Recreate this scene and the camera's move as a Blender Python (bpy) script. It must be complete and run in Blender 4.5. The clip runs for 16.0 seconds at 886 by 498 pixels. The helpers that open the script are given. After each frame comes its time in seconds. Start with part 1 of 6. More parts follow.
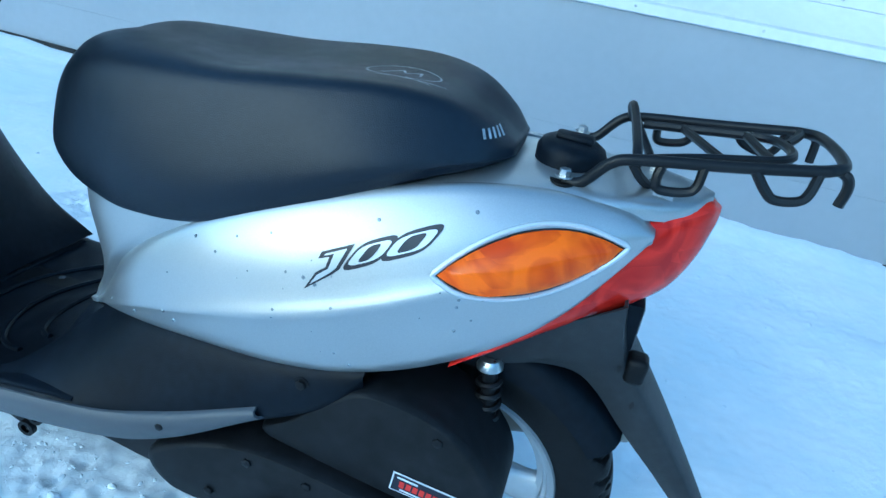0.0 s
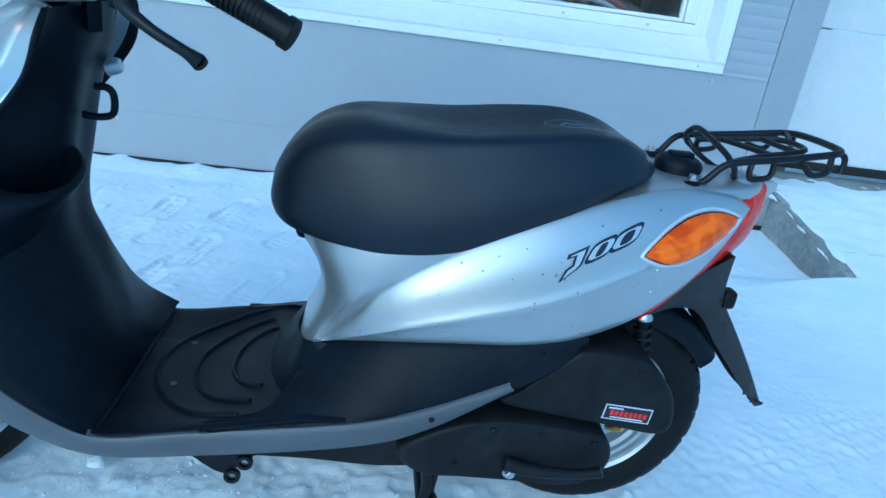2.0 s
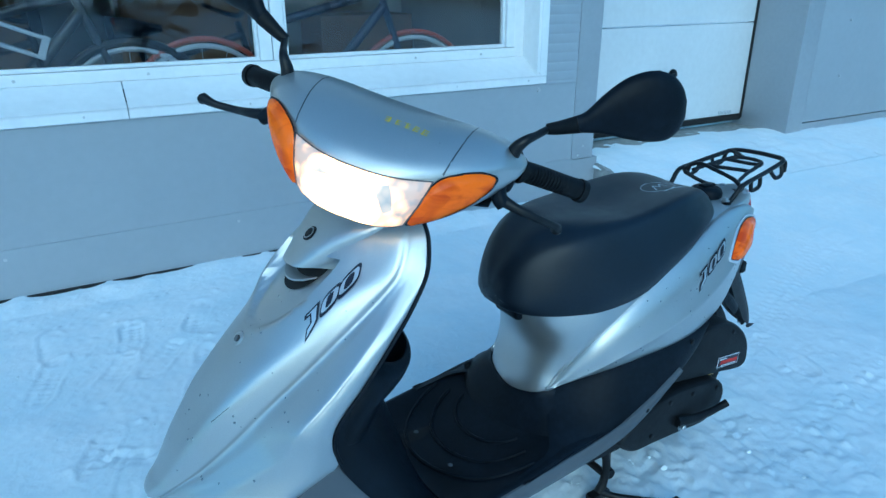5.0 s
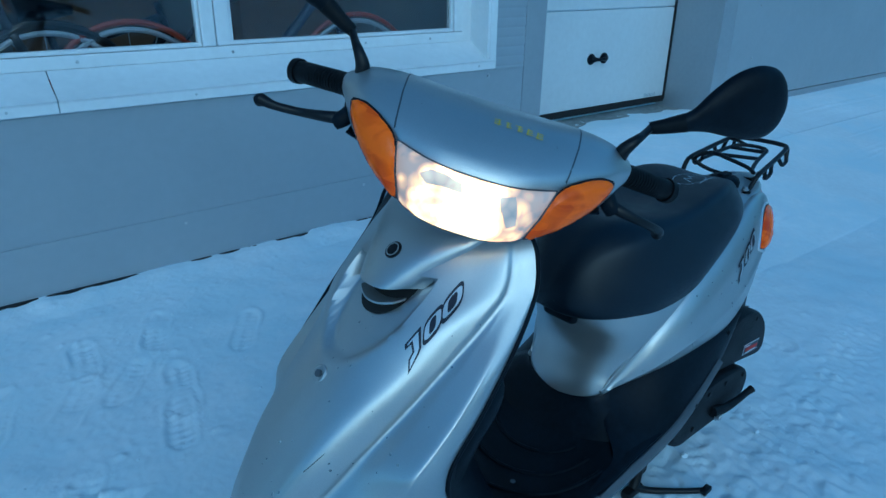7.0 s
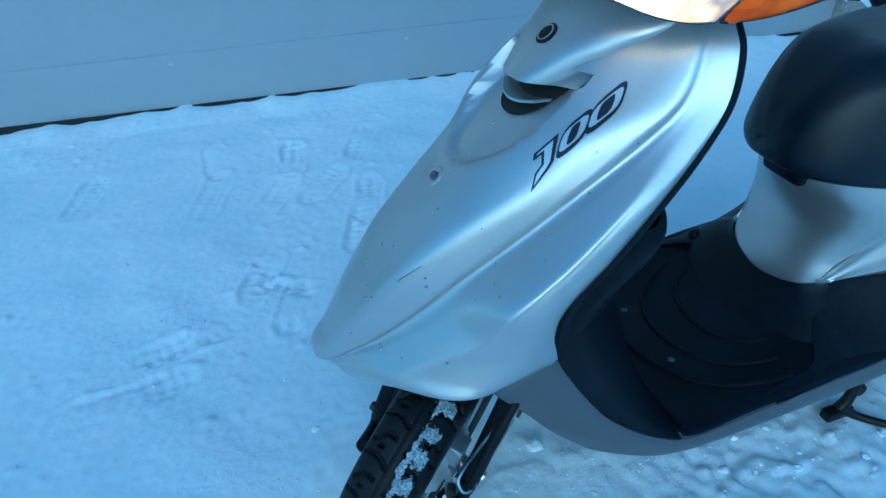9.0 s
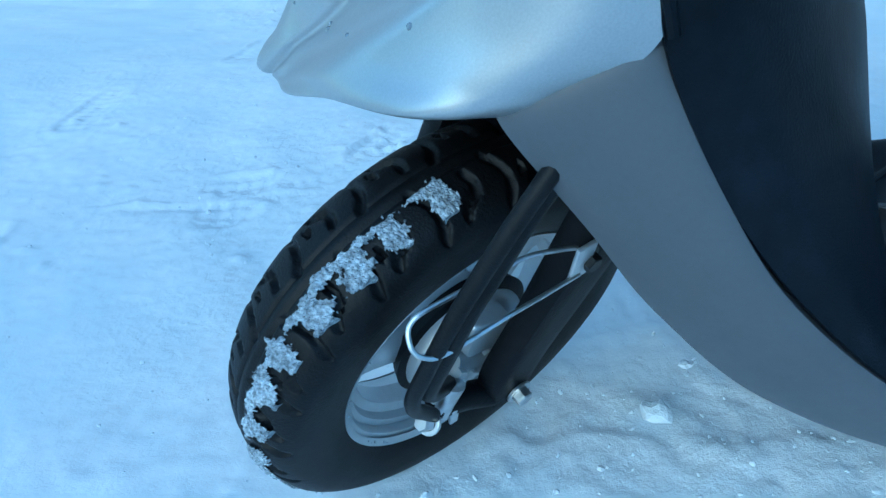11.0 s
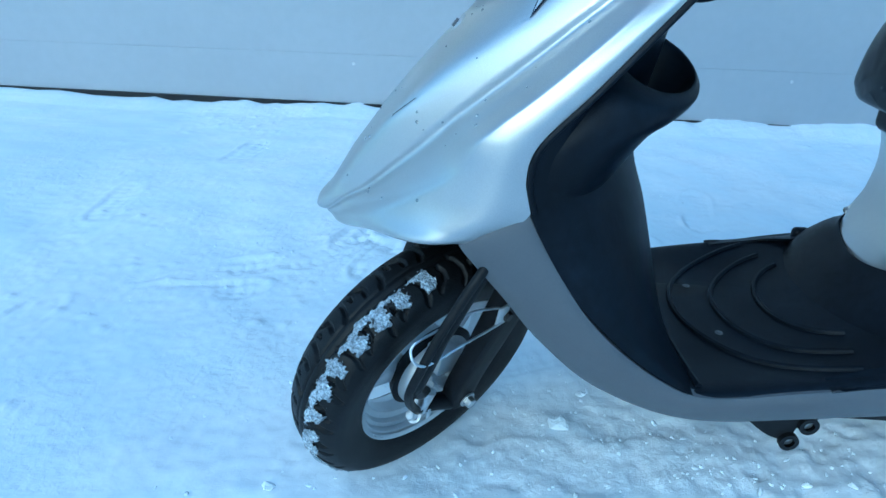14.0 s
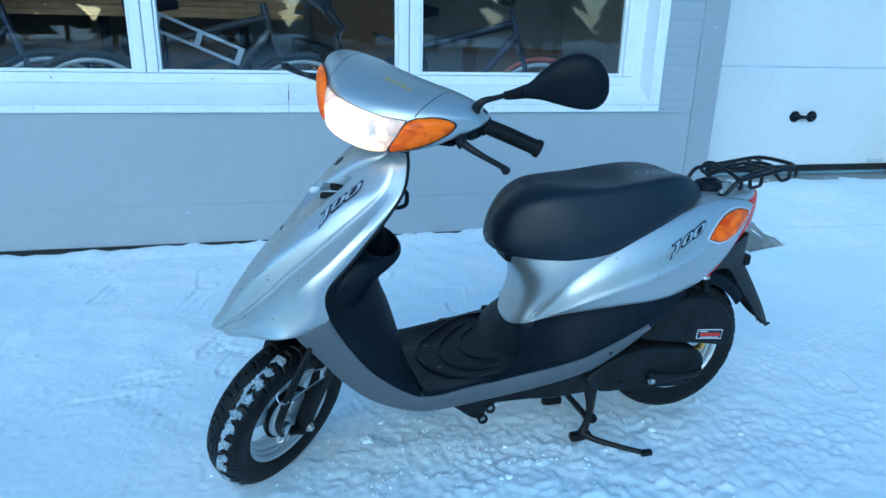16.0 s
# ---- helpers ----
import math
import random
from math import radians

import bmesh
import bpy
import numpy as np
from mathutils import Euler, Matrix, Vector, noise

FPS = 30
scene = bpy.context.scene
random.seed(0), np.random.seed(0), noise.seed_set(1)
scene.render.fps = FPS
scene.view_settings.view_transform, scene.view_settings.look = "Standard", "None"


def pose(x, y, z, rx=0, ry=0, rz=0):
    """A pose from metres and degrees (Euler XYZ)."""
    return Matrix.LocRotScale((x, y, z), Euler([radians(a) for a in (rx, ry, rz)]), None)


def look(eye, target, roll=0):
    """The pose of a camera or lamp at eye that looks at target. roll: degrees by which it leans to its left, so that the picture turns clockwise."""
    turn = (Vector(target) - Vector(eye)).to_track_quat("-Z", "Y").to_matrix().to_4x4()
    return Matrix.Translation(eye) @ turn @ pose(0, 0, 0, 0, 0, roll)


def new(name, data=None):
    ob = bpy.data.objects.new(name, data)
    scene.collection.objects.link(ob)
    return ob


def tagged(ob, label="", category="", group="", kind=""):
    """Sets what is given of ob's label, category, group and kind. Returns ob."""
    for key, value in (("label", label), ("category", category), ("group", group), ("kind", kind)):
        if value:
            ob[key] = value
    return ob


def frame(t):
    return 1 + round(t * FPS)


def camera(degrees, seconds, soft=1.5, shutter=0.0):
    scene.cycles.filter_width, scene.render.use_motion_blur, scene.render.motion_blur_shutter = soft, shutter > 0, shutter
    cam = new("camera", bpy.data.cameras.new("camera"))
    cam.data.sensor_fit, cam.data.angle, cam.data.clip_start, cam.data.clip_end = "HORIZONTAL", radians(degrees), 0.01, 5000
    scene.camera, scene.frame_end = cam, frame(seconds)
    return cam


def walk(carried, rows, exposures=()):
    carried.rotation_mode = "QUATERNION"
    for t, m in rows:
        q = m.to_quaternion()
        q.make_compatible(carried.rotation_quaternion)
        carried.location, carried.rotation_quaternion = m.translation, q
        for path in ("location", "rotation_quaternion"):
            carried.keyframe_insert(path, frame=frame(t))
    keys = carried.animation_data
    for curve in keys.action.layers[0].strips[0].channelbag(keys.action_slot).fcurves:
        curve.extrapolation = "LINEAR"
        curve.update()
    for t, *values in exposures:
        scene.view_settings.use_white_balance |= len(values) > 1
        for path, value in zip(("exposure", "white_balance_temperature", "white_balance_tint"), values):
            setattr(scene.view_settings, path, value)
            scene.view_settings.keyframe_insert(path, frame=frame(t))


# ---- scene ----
cam = camera(67.2, 16.0)
PATH = [
    (0, (-0.046, 0.111, 0.887), (-0.554, 1.817, -0.024), 9.8),
    (0.5, (-0.153, -0.045, 0.917), (-0.526, 1.717, 0.047), 8.8),
    (1, (-0.253, -0.102, 0.904), (-0.484, 1.702, 0.074), 8.5),
    (1.5, (-0.406, -0.137, 0.908), (-0.396, 1.694, 0.105), 6.0),
    (2, (-0.543, -0.222, 0.913), (-0.418, 1.62, 0.144), 7.9),
    (2.5, (-0.702, -0.304, 0.947), (-0.423, 1.546, 0.241), 6.6),
    (3, (-0.82, -0.316, 0.946), (-0.422, 1.524, 0.271), 6.6),
    (3.5, (-0.954, -0.3, 0.949), (-0.371, 1.506, 0.317), 3.6),
    (4, (-1.118, -0.286, 1.032), (-0.367, 1.402, 0.265), 2.6),
    (4.5, (-1.285, -0.303, 1.114), (-0.508, 1.367, 0.334), -0.6),
    (5, (-1.379, -0.259, 1.144), (-0.514, 1.382, 0.397), -0.2),
    (5.2, (-1.411, -0.224, 1.131), (-0.527, 1.429, 0.434), -0.9),
    (7.3, (-1.575, 0.003, 1.151), (-0.45, 1.433, 0.321), 1.4),
    (7.5, (-1.561, 0.016, 1.144), (-0.494, 1.457, 0.257), 0.9),
    (8, (-1.491, 0.049, 1.092), (-0.634, 1.527, 0.052), 1.3),
    (8.5, (-1.426, 0.057, 1.035), (-0.857, 1.594, -0.112), -0.6),
    (9, (-1.394, 0.038, 1.004), (-0.997, 1.621, -0.153), -1.2),
    (9.5, (-1.328, -0.001, 0.973), (-1.069, 1.625, -0.162), 3.1),
    (10, (-1.244, 0.086, 0.848), (-1.236, 1.646, -0.404), 2.5),
    (12.3, (-1.178, 0.255, 0.375), (-1.577, 2.0, -0.517), 0.7),
    (12.5, (-1.178, 0.253, 0.379), (-1.575, 1.989, -0.53), 1.8),
    (13, (-1.165, 0.213, 0.419), (-1.539, 1.958, -0.482), 2.4),
    (13.5, (-1.162, 0.074, 0.552), (-1.449, 1.805, -0.409), 3.9),
    (14, (-1.186, -0.088, 0.745), (-1.315, 1.686, -0.168), 2.2),
    (14.5, (-1.145, -0.26, 0.886), (-1.118, 1.519, -0.027), 3.2),
    (15, (-1.081, -0.469, 0.964), (-0.995, 1.346, 0.128), 1.9),
    (15.5, (-1.086, -0.617, 1.023), (-0.866, 1.243, 0.322), 0.2),
    (16, (-1.176, -0.787, 1.065), (-0.788, 1.071, 0.435), 1.3),
]
EXPOSURES = [
    (0.0, 1.39, 4850, -16.0), (1.5, 1.19, 4800, -15.0), (2.5, 1.31, 4900, -14.0), (3.5, 1.44, 5100, -14.0), (5.0, 0.93, 4740, -20.0), (7.5, 0.07, 4160, -22.0), (9.0, 0.66, 4150, -24.0),
    (10.0, 0.93, 4480, -22.0), (12.5, 1.47, 4850, -15.0), (14.0, 1.32, 4830, -17.0), (14.5, 1.11, 4600, -18.0), (15.0, 1.21, 4700, -16.0), (16.0, 1.11, 4750, -16.0),
]
walk(cam, [(t, look(eye, target, roll)) for t, eye, target, roll in PATH], EXPOSURES)
from mathutils.bvhtree import BVHTree

# ---- world, sun and exposure ----
world = bpy.data.worlds.new("sky")
scene.world = world
world.use_nodes = True
wn = world.node_tree
sky = wn.nodes.new("ShaderNodeTexSky")
sky.sky_type = "NISHITA"
sky.sun_disc = False
sky.sun_elevation = radians(20)
sky.sun_rotation = radians(206)
sky.ozone_density = 3.0
wn.links.new(sky.outputs[0], wn.nodes["Background"].inputs[0])
wn.nodes["Background"].inputs[1].default_value = 0.15

sun = new("sun", bpy.data.lights.new("sun", "SUN"))
sun.data.energy = 0.28
sun.data.angle = radians(60)
sun.data.color = (1.0, 0.95, 0.88)
sun.matrix_world = look((-2.8, -5.6, 3.8), (0, 0, 0))


# ---- materials ----
def material(name, colour, rough=0.5, metal=0.0, grain=0.0, size=40.0, bump=0.0, bump_size=200.0, stain=0.0, stain_size=3.0, coat=0.0, spec=0.5):
    """A node material: base colour varied at two scales, roughness varied with it, and a fine relief."""
    m = bpy.data.materials.new(name)
    m.use_nodes = True
    nt = m.node_tree
    b = nt.nodes["Principled BSDF"]
    b.inputs["Base Color"].default_value = (*colour, 1)
    b.inputs["Roughness"].default_value = rough
    b.inputs["Metallic"].default_value = metal
    b.inputs["Specular IOR Level"].default_value = spec
    b.inputs["Coat Weight"].default_value = coat
    b.inputs["Coat Roughness"].default_value = 0.08
    tc = nt.nodes.new("ShaderNodeTexCoord")

    def noise_node(scale, detail=4.0):
        n = nt.nodes.new("ShaderNodeTexNoise")
        n.inputs["Scale"].default_value = scale
        n.inputs["Detail"].default_value = detail
        nt.links.new(tc.outputs["Object"], n.inputs["Vector"])
        return n.outputs[0]

    last = None
    for amount, scale in ((grain, size), (stain, stain_size)):
        if not amount:
            continue
        ramp = nt.nodes.new("ShaderNodeMapRange")
        ramp.inputs[1].default_value, ramp.inputs[2].default_value = 0.3, 0.7
        ramp.inputs[3].default_value, ramp.inputs[4].default_value = 1 - amount, 1 + amount
        nt.links.new(noise_node(scale), ramp.inputs[0])
        mix = nt.nodes.new("ShaderNodeVectorMath")
        mix.operation = "SCALE"
        mix.inputs[0].default_value = colour
        if last:
            nt.links.new(last, mix.inputs[0])
        nt.links.new(ramp.outputs[0], mix.inputs["Scale"])
        last = mix.outputs[0]
    if last:
        nt.links.new(last, b.inputs["Base Color"])
        rr = nt.nodes.new("ShaderNodeMapRange")
        rr.inputs[3].default_value, rr.inputs[4].default_value = max(0.02, rough - 0.08), min(1, rough + 0.1)
        nt.links.new(noise_node(size * 0.3), rr.inputs[0])
        nt.links.new(rr.outputs[0], b.inputs["Roughness"])
    if bump:
        bp = nt.nodes.new("ShaderNodeBump")
        bp.inputs["Strength"].default_value = bump
        bp.inputs["Distance"].default_value = 0.002
        nt.links.new(noise_node(bump_size, 3.0), bp.inputs["Height"])
        nt.links.new(bp.outputs[0], b.inputs["Normal"])
    return m


def lens_material(name, colour, deep, rough=0.2):
    """Moulded coloured plastic lens: clear gloss over facets, with the reflector's darker and brighter spots mixed into
    the base colour.
    """
    m = material(name, colour, rough, 0, 0.0, 60, 0, 0, 0.0, 20, coat=0.10, spec=0.22)
    nt = m.node_tree
    b = nt.nodes["Principled BSDF"]
    tc = nt.nodes.new("ShaderNodeTexCoord")
    bent = nt.nodes.new("ShaderNodeTexNoise")
    bent.inputs["Scale"].default_value = 16
    bent.inputs["Detail"].default_value = 2.0
    bent.inputs["Distortion"].default_value = 1.6
    nt.links.new(tc.outputs["Object"], bent.inputs["Vector"])
    facet = nt.nodes.new("ShaderNodeTexVoronoi")
    facet.inputs["Scale"].default_value = 46
    facet.inputs["Randomness"].default_value = 0.8
    stretch = nt.nodes.new("ShaderNodeMapping")
    stretch.inputs["Scale"].default_value = (0.45, 0.45, 1.3)
    stretch.inputs["Rotation"].default_value = (0.0, radians(-22), 0.0)
    nt.links.new(tc.outputs["Object"], stretch.inputs["Vector"])
    nt.links.new(stretch.outputs[0], facet.inputs["Vector"])
    both = nt.nodes.new("ShaderNodeMath")
    both.operation = "MULTIPLY_ADD"
    both.inputs[1].default_value = 0.22
    nt.links.new(facet.outputs["Color"], both.inputs[0])
    nt.links.new(bent.outputs[0], both.inputs[2])
    tone = nt.nodes.new("ShaderNodeMapRange")
    tone.inputs[1].default_value, tone.inputs[2].default_value = 0.46, 0.72
    nt.links.new(both.outputs[0], tone.inputs[0])
    mix = nt.nodes.new("ShaderNodeMix")
    mix.data_type = "RGBA"
    mix.inputs[6].default_value = (*deep, 1)
    mix.inputs[7].default_value = (*colour, 1)
    nt.links.new(tone.outputs[0], mix.inputs[0])
    nt.links.new(mix.outputs[2], b.inputs["Base Color"])
    bp = nt.nodes.new("ShaderNodeBump")
    bp.inputs["Strength"].default_value = 0.22
    bp.inputs["Distance"].default_value = 0.003
    nt.links.new(both.outputs[0], bp.inputs["Height"])
    nt.links.new(bp.outputs[0], b.inputs["Normal"])
    return m


SILVER = material("silver paint", (0.485, 0.495, 0.497), 0.35, 0.78, 0.06, 900, 0.04, 900, 0.06, 6, coat=0.25)
SILVER2 = material("silver centre paint", (0.495, 0.505, 0.507), 0.35, 0.78, 0.06, 900, 0.04, 900, 0.06, 6, coat=0.25)
# body silver made paler: the highlight on the rim is in the colour
BEZEL = material("silver bezel with painted highlight", (0.68, 0.70, 0.72), 0.3, 0.35, 0.04, 300, coat=0.3)
GREY = material("grey plastic", (0.088, 0.092, 0.102), 0.45, 0.0, 0.03, 300, 0.05, 900, 0.10, 8)
BLACK = material("black plastic", (0.0058, 0.0080, 0.0125), 0.40, 0.0, 0.25, 90, 0.2, 700, 0.35, 9, spec=0.13)
GUARDGREY = material("dark grey moulded plastic", (0.022, 0.0235, 0.026), 0.5, 0.0, 0.2, 90, 0.2, 700, 0.3, 10, spec=0.35)
DARK = material("dark engine casing", (0.009, 0.0095, 0.011), 0.5, 0.0, 0.3, 60, 0.2, 500, 0.4, 12, spec=0.2)
VINYL = material("black seat vinyl", (0.007, 0.011, 0.019), 0.36, 0.0, 0.12, 160, 0.2, 900, 0.3, 5, spec=0.36)
RUBBER = material("tyre rubber", (0.0045, 0.0047, 0.0055), 0.47, 0.0, 0.3, 70, 0.25, 500, 0.35, 12, spec=0.22)
TUBE = material("black lacquered tube", (0.007, 0.007, 0.008), 0.38, 0.0, 0.15, 80, 0.08, 300, 0.2, 15, spec=0.3)
FORKBLACK = material("black pressed steel", (0.004, 0.004, 0.005), 0.5, 0.0, 0.3, 60, 0.2, 300, 0.4, 14, spec=0.15)
STEEL = material("zinc steel", (0.55, 0.56, 0.57), 0.3, 0.9, 0.15, 120, 0.1, 300, 0.2, 20)
RIM = material("cast aluminium", (0.52, 0.54, 0.56), 0.40, 0.55, 0.03, 120, 0.06, 400, 0.08, 12)
BRASS = material("yellow zinc", (0.55, 0.33, 0.08), 0.4, 0.7, 0.2, 60)
AMBER = lens_material("amber lens", (1.0, 0.165, 0.0), (0.66, 0.060, 0.0))
RED = lens_material("red lens", (0.72, 0.030, 0.018), (0.42, 0.010, 0.008))
DECAL = material("black decal", (0.01, 0.01, 0.02), 0.3)
DECAL_LIGHT = material("silver decal", (0.55, 0.57, 0.6), 0.3, 0.5)
WHITE_INK = material("white print", (0.7, 0.72, 0.75), 0.5)
RED_INK = material("red print", (0.6, 0.03, 0.02), 0.5)
YELLOW_INK = material("yellow print", (0.65, 0.5, 0.06), 0.5)
GREY_INK = material("worn grey print", (0.42, 0.46, 0.50), 0.5, 0, 0.5, 120)
MUFFLER = material("dull heat shield", (0.28, 0.26, 0.22), 0.4, 0.6, 0.2, 40)
WHITE = material("white window profile", (0.78, 0.79, 0.8), 0.35, 0.0, 0.03, 30, 0.05, 200, 0.04, 2)
DOORWHITE = material("white door panel", (0.62, 0.64, 0.66), 0.45, 0.0, 0.03, 30, 0.1, 300, 0.04, 2)
CONCRETE = material("concrete", (0.28, 0.28, 0.27), 0.85, 0.0, 0.2, 40, 0.5, 120, 0.25, 4)
# near-black for seals, and for shade painted in the wall gap, scoop and slots
SHADE = material("gap shade and black seal", (0.01, 0.01, 0.01), 0.8)
FLASH = material("grey metal flashing", (0.36, 0.38, 0.41), 0.42, 0.3, 0.03, 40, 0.05, 200, 0.05, 2)
WATER = material("water drop", (0.3, 0.33, 0.36), 0.12, 0.3, coat=0.3)


def panel_material():
    """Coated sandwich panel with fine horizontal ribs."""
    m = material("grey-blue coated panel", (0.36, 0.385, 0.42), 0.45, 0.2, 0.02, 30, 0, 0, 0.04, 1.5)
    nt = m.node_tree
    b = nt.nodes["Principled BSDF"]
    geo = nt.nodes.new("ShaderNodeNewGeometry")
    w = nt.nodes.new("ShaderNodeTexWave")
    w.wave_type, w.bands_direction = "BANDS", "Z"
    w.inputs["Scale"].default_value = 12.0
    w.inputs["Distortion"].default_value = 0.0
    nt.links.new(geo.outputs["Position"], w.inputs["Vector"])
    bp = nt.nodes.new("ShaderNodeBump")
    bp.inputs["Strength"].default_value = 0.05
    bp.inputs["Distance"].default_value = 0.002
    nt.links.new(w.outputs[1], bp.inputs["Height"])
    nt.links.new(bp.outputs[0], b.inputs["Normal"])
    return m


PANEL = panel_material()


def snow_material(name="trodden snow"):
    m = material(name, (0.86, 0.885, 0.905), 0.7, 0.0, 0.03, 30, 0, 0, 0.05, 1.2)
    nt = m.node_tree
    b = nt.nodes["Principled BSDF"]
    b.inputs["Subsurface Weight"].default_value = 0.0
    geo = nt.nodes.new("ShaderNodeNewGeometry")
    patch = nt.nodes.new("ShaderNodeTexNoise")
    patch.inputs["Scale"].default_value = 2.6
    patch.inputs["Detail"].default_value = 3
    nt.links.new(geo.outputs["Position"], patch.inputs["Vector"])
    prev = None
    for scale, dist, low, high in ((16, 0.006, 0.08, 0.22), (70, 0.005, 0.06, 0.24), (240, 0.003, 0.10, 0.26), (520, 0.0016, 0.22, 0.45)):
        if scale == 70:
            warp = nt.nodes.new("ShaderNodeTexNoise")
            warp.inputs["Scale"].default_value = 25
            nt.links.new(geo.outputs["Position"], warp.inputs["Vector"])
            bent = nt.nodes.new("ShaderNodeVectorMath")
            bent.operation = "MULTIPLY_ADD"
            bent.inputs[1].default_value = (0.05, 0.05, 0.05)
            nt.links.new(warp.outputs["Color"], bent.inputs[0])
            nt.links.new(geo.outputs["Position"], bent.inputs[2])
            n = nt.nodes.new("ShaderNodeTexVoronoi")
            n.inputs["Scale"].default_value = 55
            n.inputs["Randomness"].default_value = 1.0
            nt.links.new(bent.outputs[0], n.inputs["Vector"])
        else:
            n = nt.nodes.new("ShaderNodeTexNoise")
            n.inputs["Scale"].default_value = scale
            n.inputs["Detail"].default_value = 4
            nt.links.new(geo.outputs["Position"], n.inputs["Vector"])
        amount = nt.nodes.new("ShaderNodeMapRange")
        amount.inputs[1].default_value, amount.inputs[2].default_value = 0.42, 0.62
        amount.inputs[3].default_value, amount.inputs[4].default_value = low, high
        nt.links.new(patch.outputs[0], amount.inputs[0])
        bp = nt.nodes.new("ShaderNodeBump")
        bp.inputs["Distance"].default_value = dist
        nt.links.new(amount.outputs[0], bp.inputs["Strength"])
        nt.links.new(n.outputs[0], bp.inputs["Height"])
        if prev:
            nt.links.new(prev, bp.inputs["Normal"])
        prev = bp.outputs[0]
    nt.links.new(prev, b.inputs["Normal"])
    ice = nt.nodes.new("ShaderNodeTexNoise")
    ice.inputs["Scale"].default_value = 1.7
    ice.inputs["Detail"].default_value = 6
    ice.inputs["Roughness"].default_value = 0.65
    nt.links.new(geo.outputs["Position"], ice.inputs["Vector"])
    glaze = nt.nodes.new("ShaderNodeMapRange")
    glaze.inputs[1].default_value, glaze.inputs[2].default_value = 0.42, 0.62
    nt.links.new(ice.outputs[0], glaze.inputs[0])
    mix = nt.nodes.new("ShaderNodeMix")
    mix.data_type = "RGBA"
    mix.inputs[7].default_value = (0.76, 0.84, 0.89, 1)
    nt.links.new(b.inputs["Base Color"].links[0].from_socket, mix.inputs[6])
    nt.links.new(glaze.outputs[0], mix.inputs[0])
    nt.links.new(mix.outputs[2], b.inputs["Base Color"])
    gloss = nt.nodes.new("ShaderNodeMapRange")
    gloss.inputs[3].default_value, gloss.inputs[4].default_value = 0.75, 0.42
    nt.links.new(glaze.outputs[0], gloss.inputs[0])
    nt.links.new(gloss.outputs[0], b.inputs["Roughness"])
    return m


SNOW = snow_material()
CRUMB = material("ice crumbs", (0.74, 0.79, 0.83), 0.62, 0.0, 0.06, 200, 0.2, 400, 0.05, 20)
CLUMP = material("clinging snow", (0.34, 0.38, 0.42), 0.25, 0.0, 0.6, 330, 1.0, 450, 0.35, 60)


def glass_material():
    m = bpy.data.materials.new("window glass")
    m.use_nodes = True
    b = m.node_tree.nodes["Principled BSDF"]
    b.inputs["Base Color"].default_value = (0.9, 0.95, 1, 1)
    b.inputs["Roughness"].default_value = 0.0
    b.inputs["Transmission Weight"].default_value = 1.0
    b.inputs["IOR"].default_value = 1.5
    return m


GLASS = glass_material()


def glow_material(name, centre, inner, outer, strength):
    """A lit lamp: a hot reflector that falls off to warm edges, broken by its facets, behind clear plastic."""
    m = bpy.data.materials.new(name)
    m.use_nodes = True
    nt = m.node_tree
    b = nt.nodes["Principled BSDF"]
    b.inputs["Base Color"].default_value = (0.45, 0.45, 0.46, 1)
    b.inputs["Roughness"].default_value = 0.12
    tc = nt.nodes.new("ShaderNodeTexCoord")
    far = nt.nodes.new("ShaderNodeVectorMath")
    far.operation = "DISTANCE"
    far.inputs[1].default_value = centre
    nt.links.new(tc.outputs["Object"], far.inputs[0])
    n = nt.nodes.new("ShaderNodeTexVoronoi")
    n.inputs["Scale"].default_value = 48
    nt.links.new(tc.outputs["Object"], n.inputs["Vector"])
    add = nt.nodes.new("ShaderNodeMath")
    add.operation = "MULTIPLY_ADD"
    add.inputs[1].default_value = 0.05
    nt.links.new(n.outputs["Distance"], add.inputs[0])
    nt.links.new(far.outputs["Value"], add.inputs[2])
    r = nt.nodes.new("ShaderNodeMapRange")
    r.inputs[1].default_value, r.inputs[2].default_value = 0.055, 0.118
    r.inputs[3].default_value, r.inputs[4].default_value = strength, strength * 0.07
    r.interpolation_type = "SMOOTHSTEP"
    nt.links.new(add.outputs[0], r.inputs[0])
    mix = nt.nodes.new("ShaderNodeMapRange")
    mix.inputs[1].default_value, mix.inputs[2].default_value = 0.035, 0.095
    nt.links.new(add.outputs[0], mix.inputs[0])
    col = nt.nodes.new("ShaderNodeMix")
    col.data_type = "RGBA"
    col.inputs[6].default_value = (*inner, 1)
    col.inputs[7].default_value = (*outer, 1)
    nt.links.new(mix.outputs[0], col.inputs[0])
    nt.links.new(col.outputs[2], b.inputs["Emission Color"])
    streak = nt.nodes.new("ShaderNodeTexNoise")
    streak.inputs["Scale"].default_value = 30
    streak.inputs["Detail"].default_value = 2
    streak.inputs["Distortion"].default_value = 0.8
    nt.links.new(tc.outputs["Object"], streak.inputs["Vector"])
    cutoff = nt.nodes.new("ShaderNodeMapRange")
    cutoff.inputs[1].default_value, cutoff.inputs[2].default_value = 0.34, 0.5
    cutoff.inputs[3].default_value, cutoff.inputs[4].default_value = 0.48, 1.0
    nt.links.new(streak.outputs[0], cutoff.inputs[0])
    product = nt.nodes.new("ShaderNodeMath")
    product.operation = "MULTIPLY"
    nt.links.new(r.outputs[0], product.inputs[0])
    nt.links.new(cutoff.outputs[0], product.inputs[1])
    nt.links.new(product.outputs[0], b.inputs["Emission Strength"])
    return m




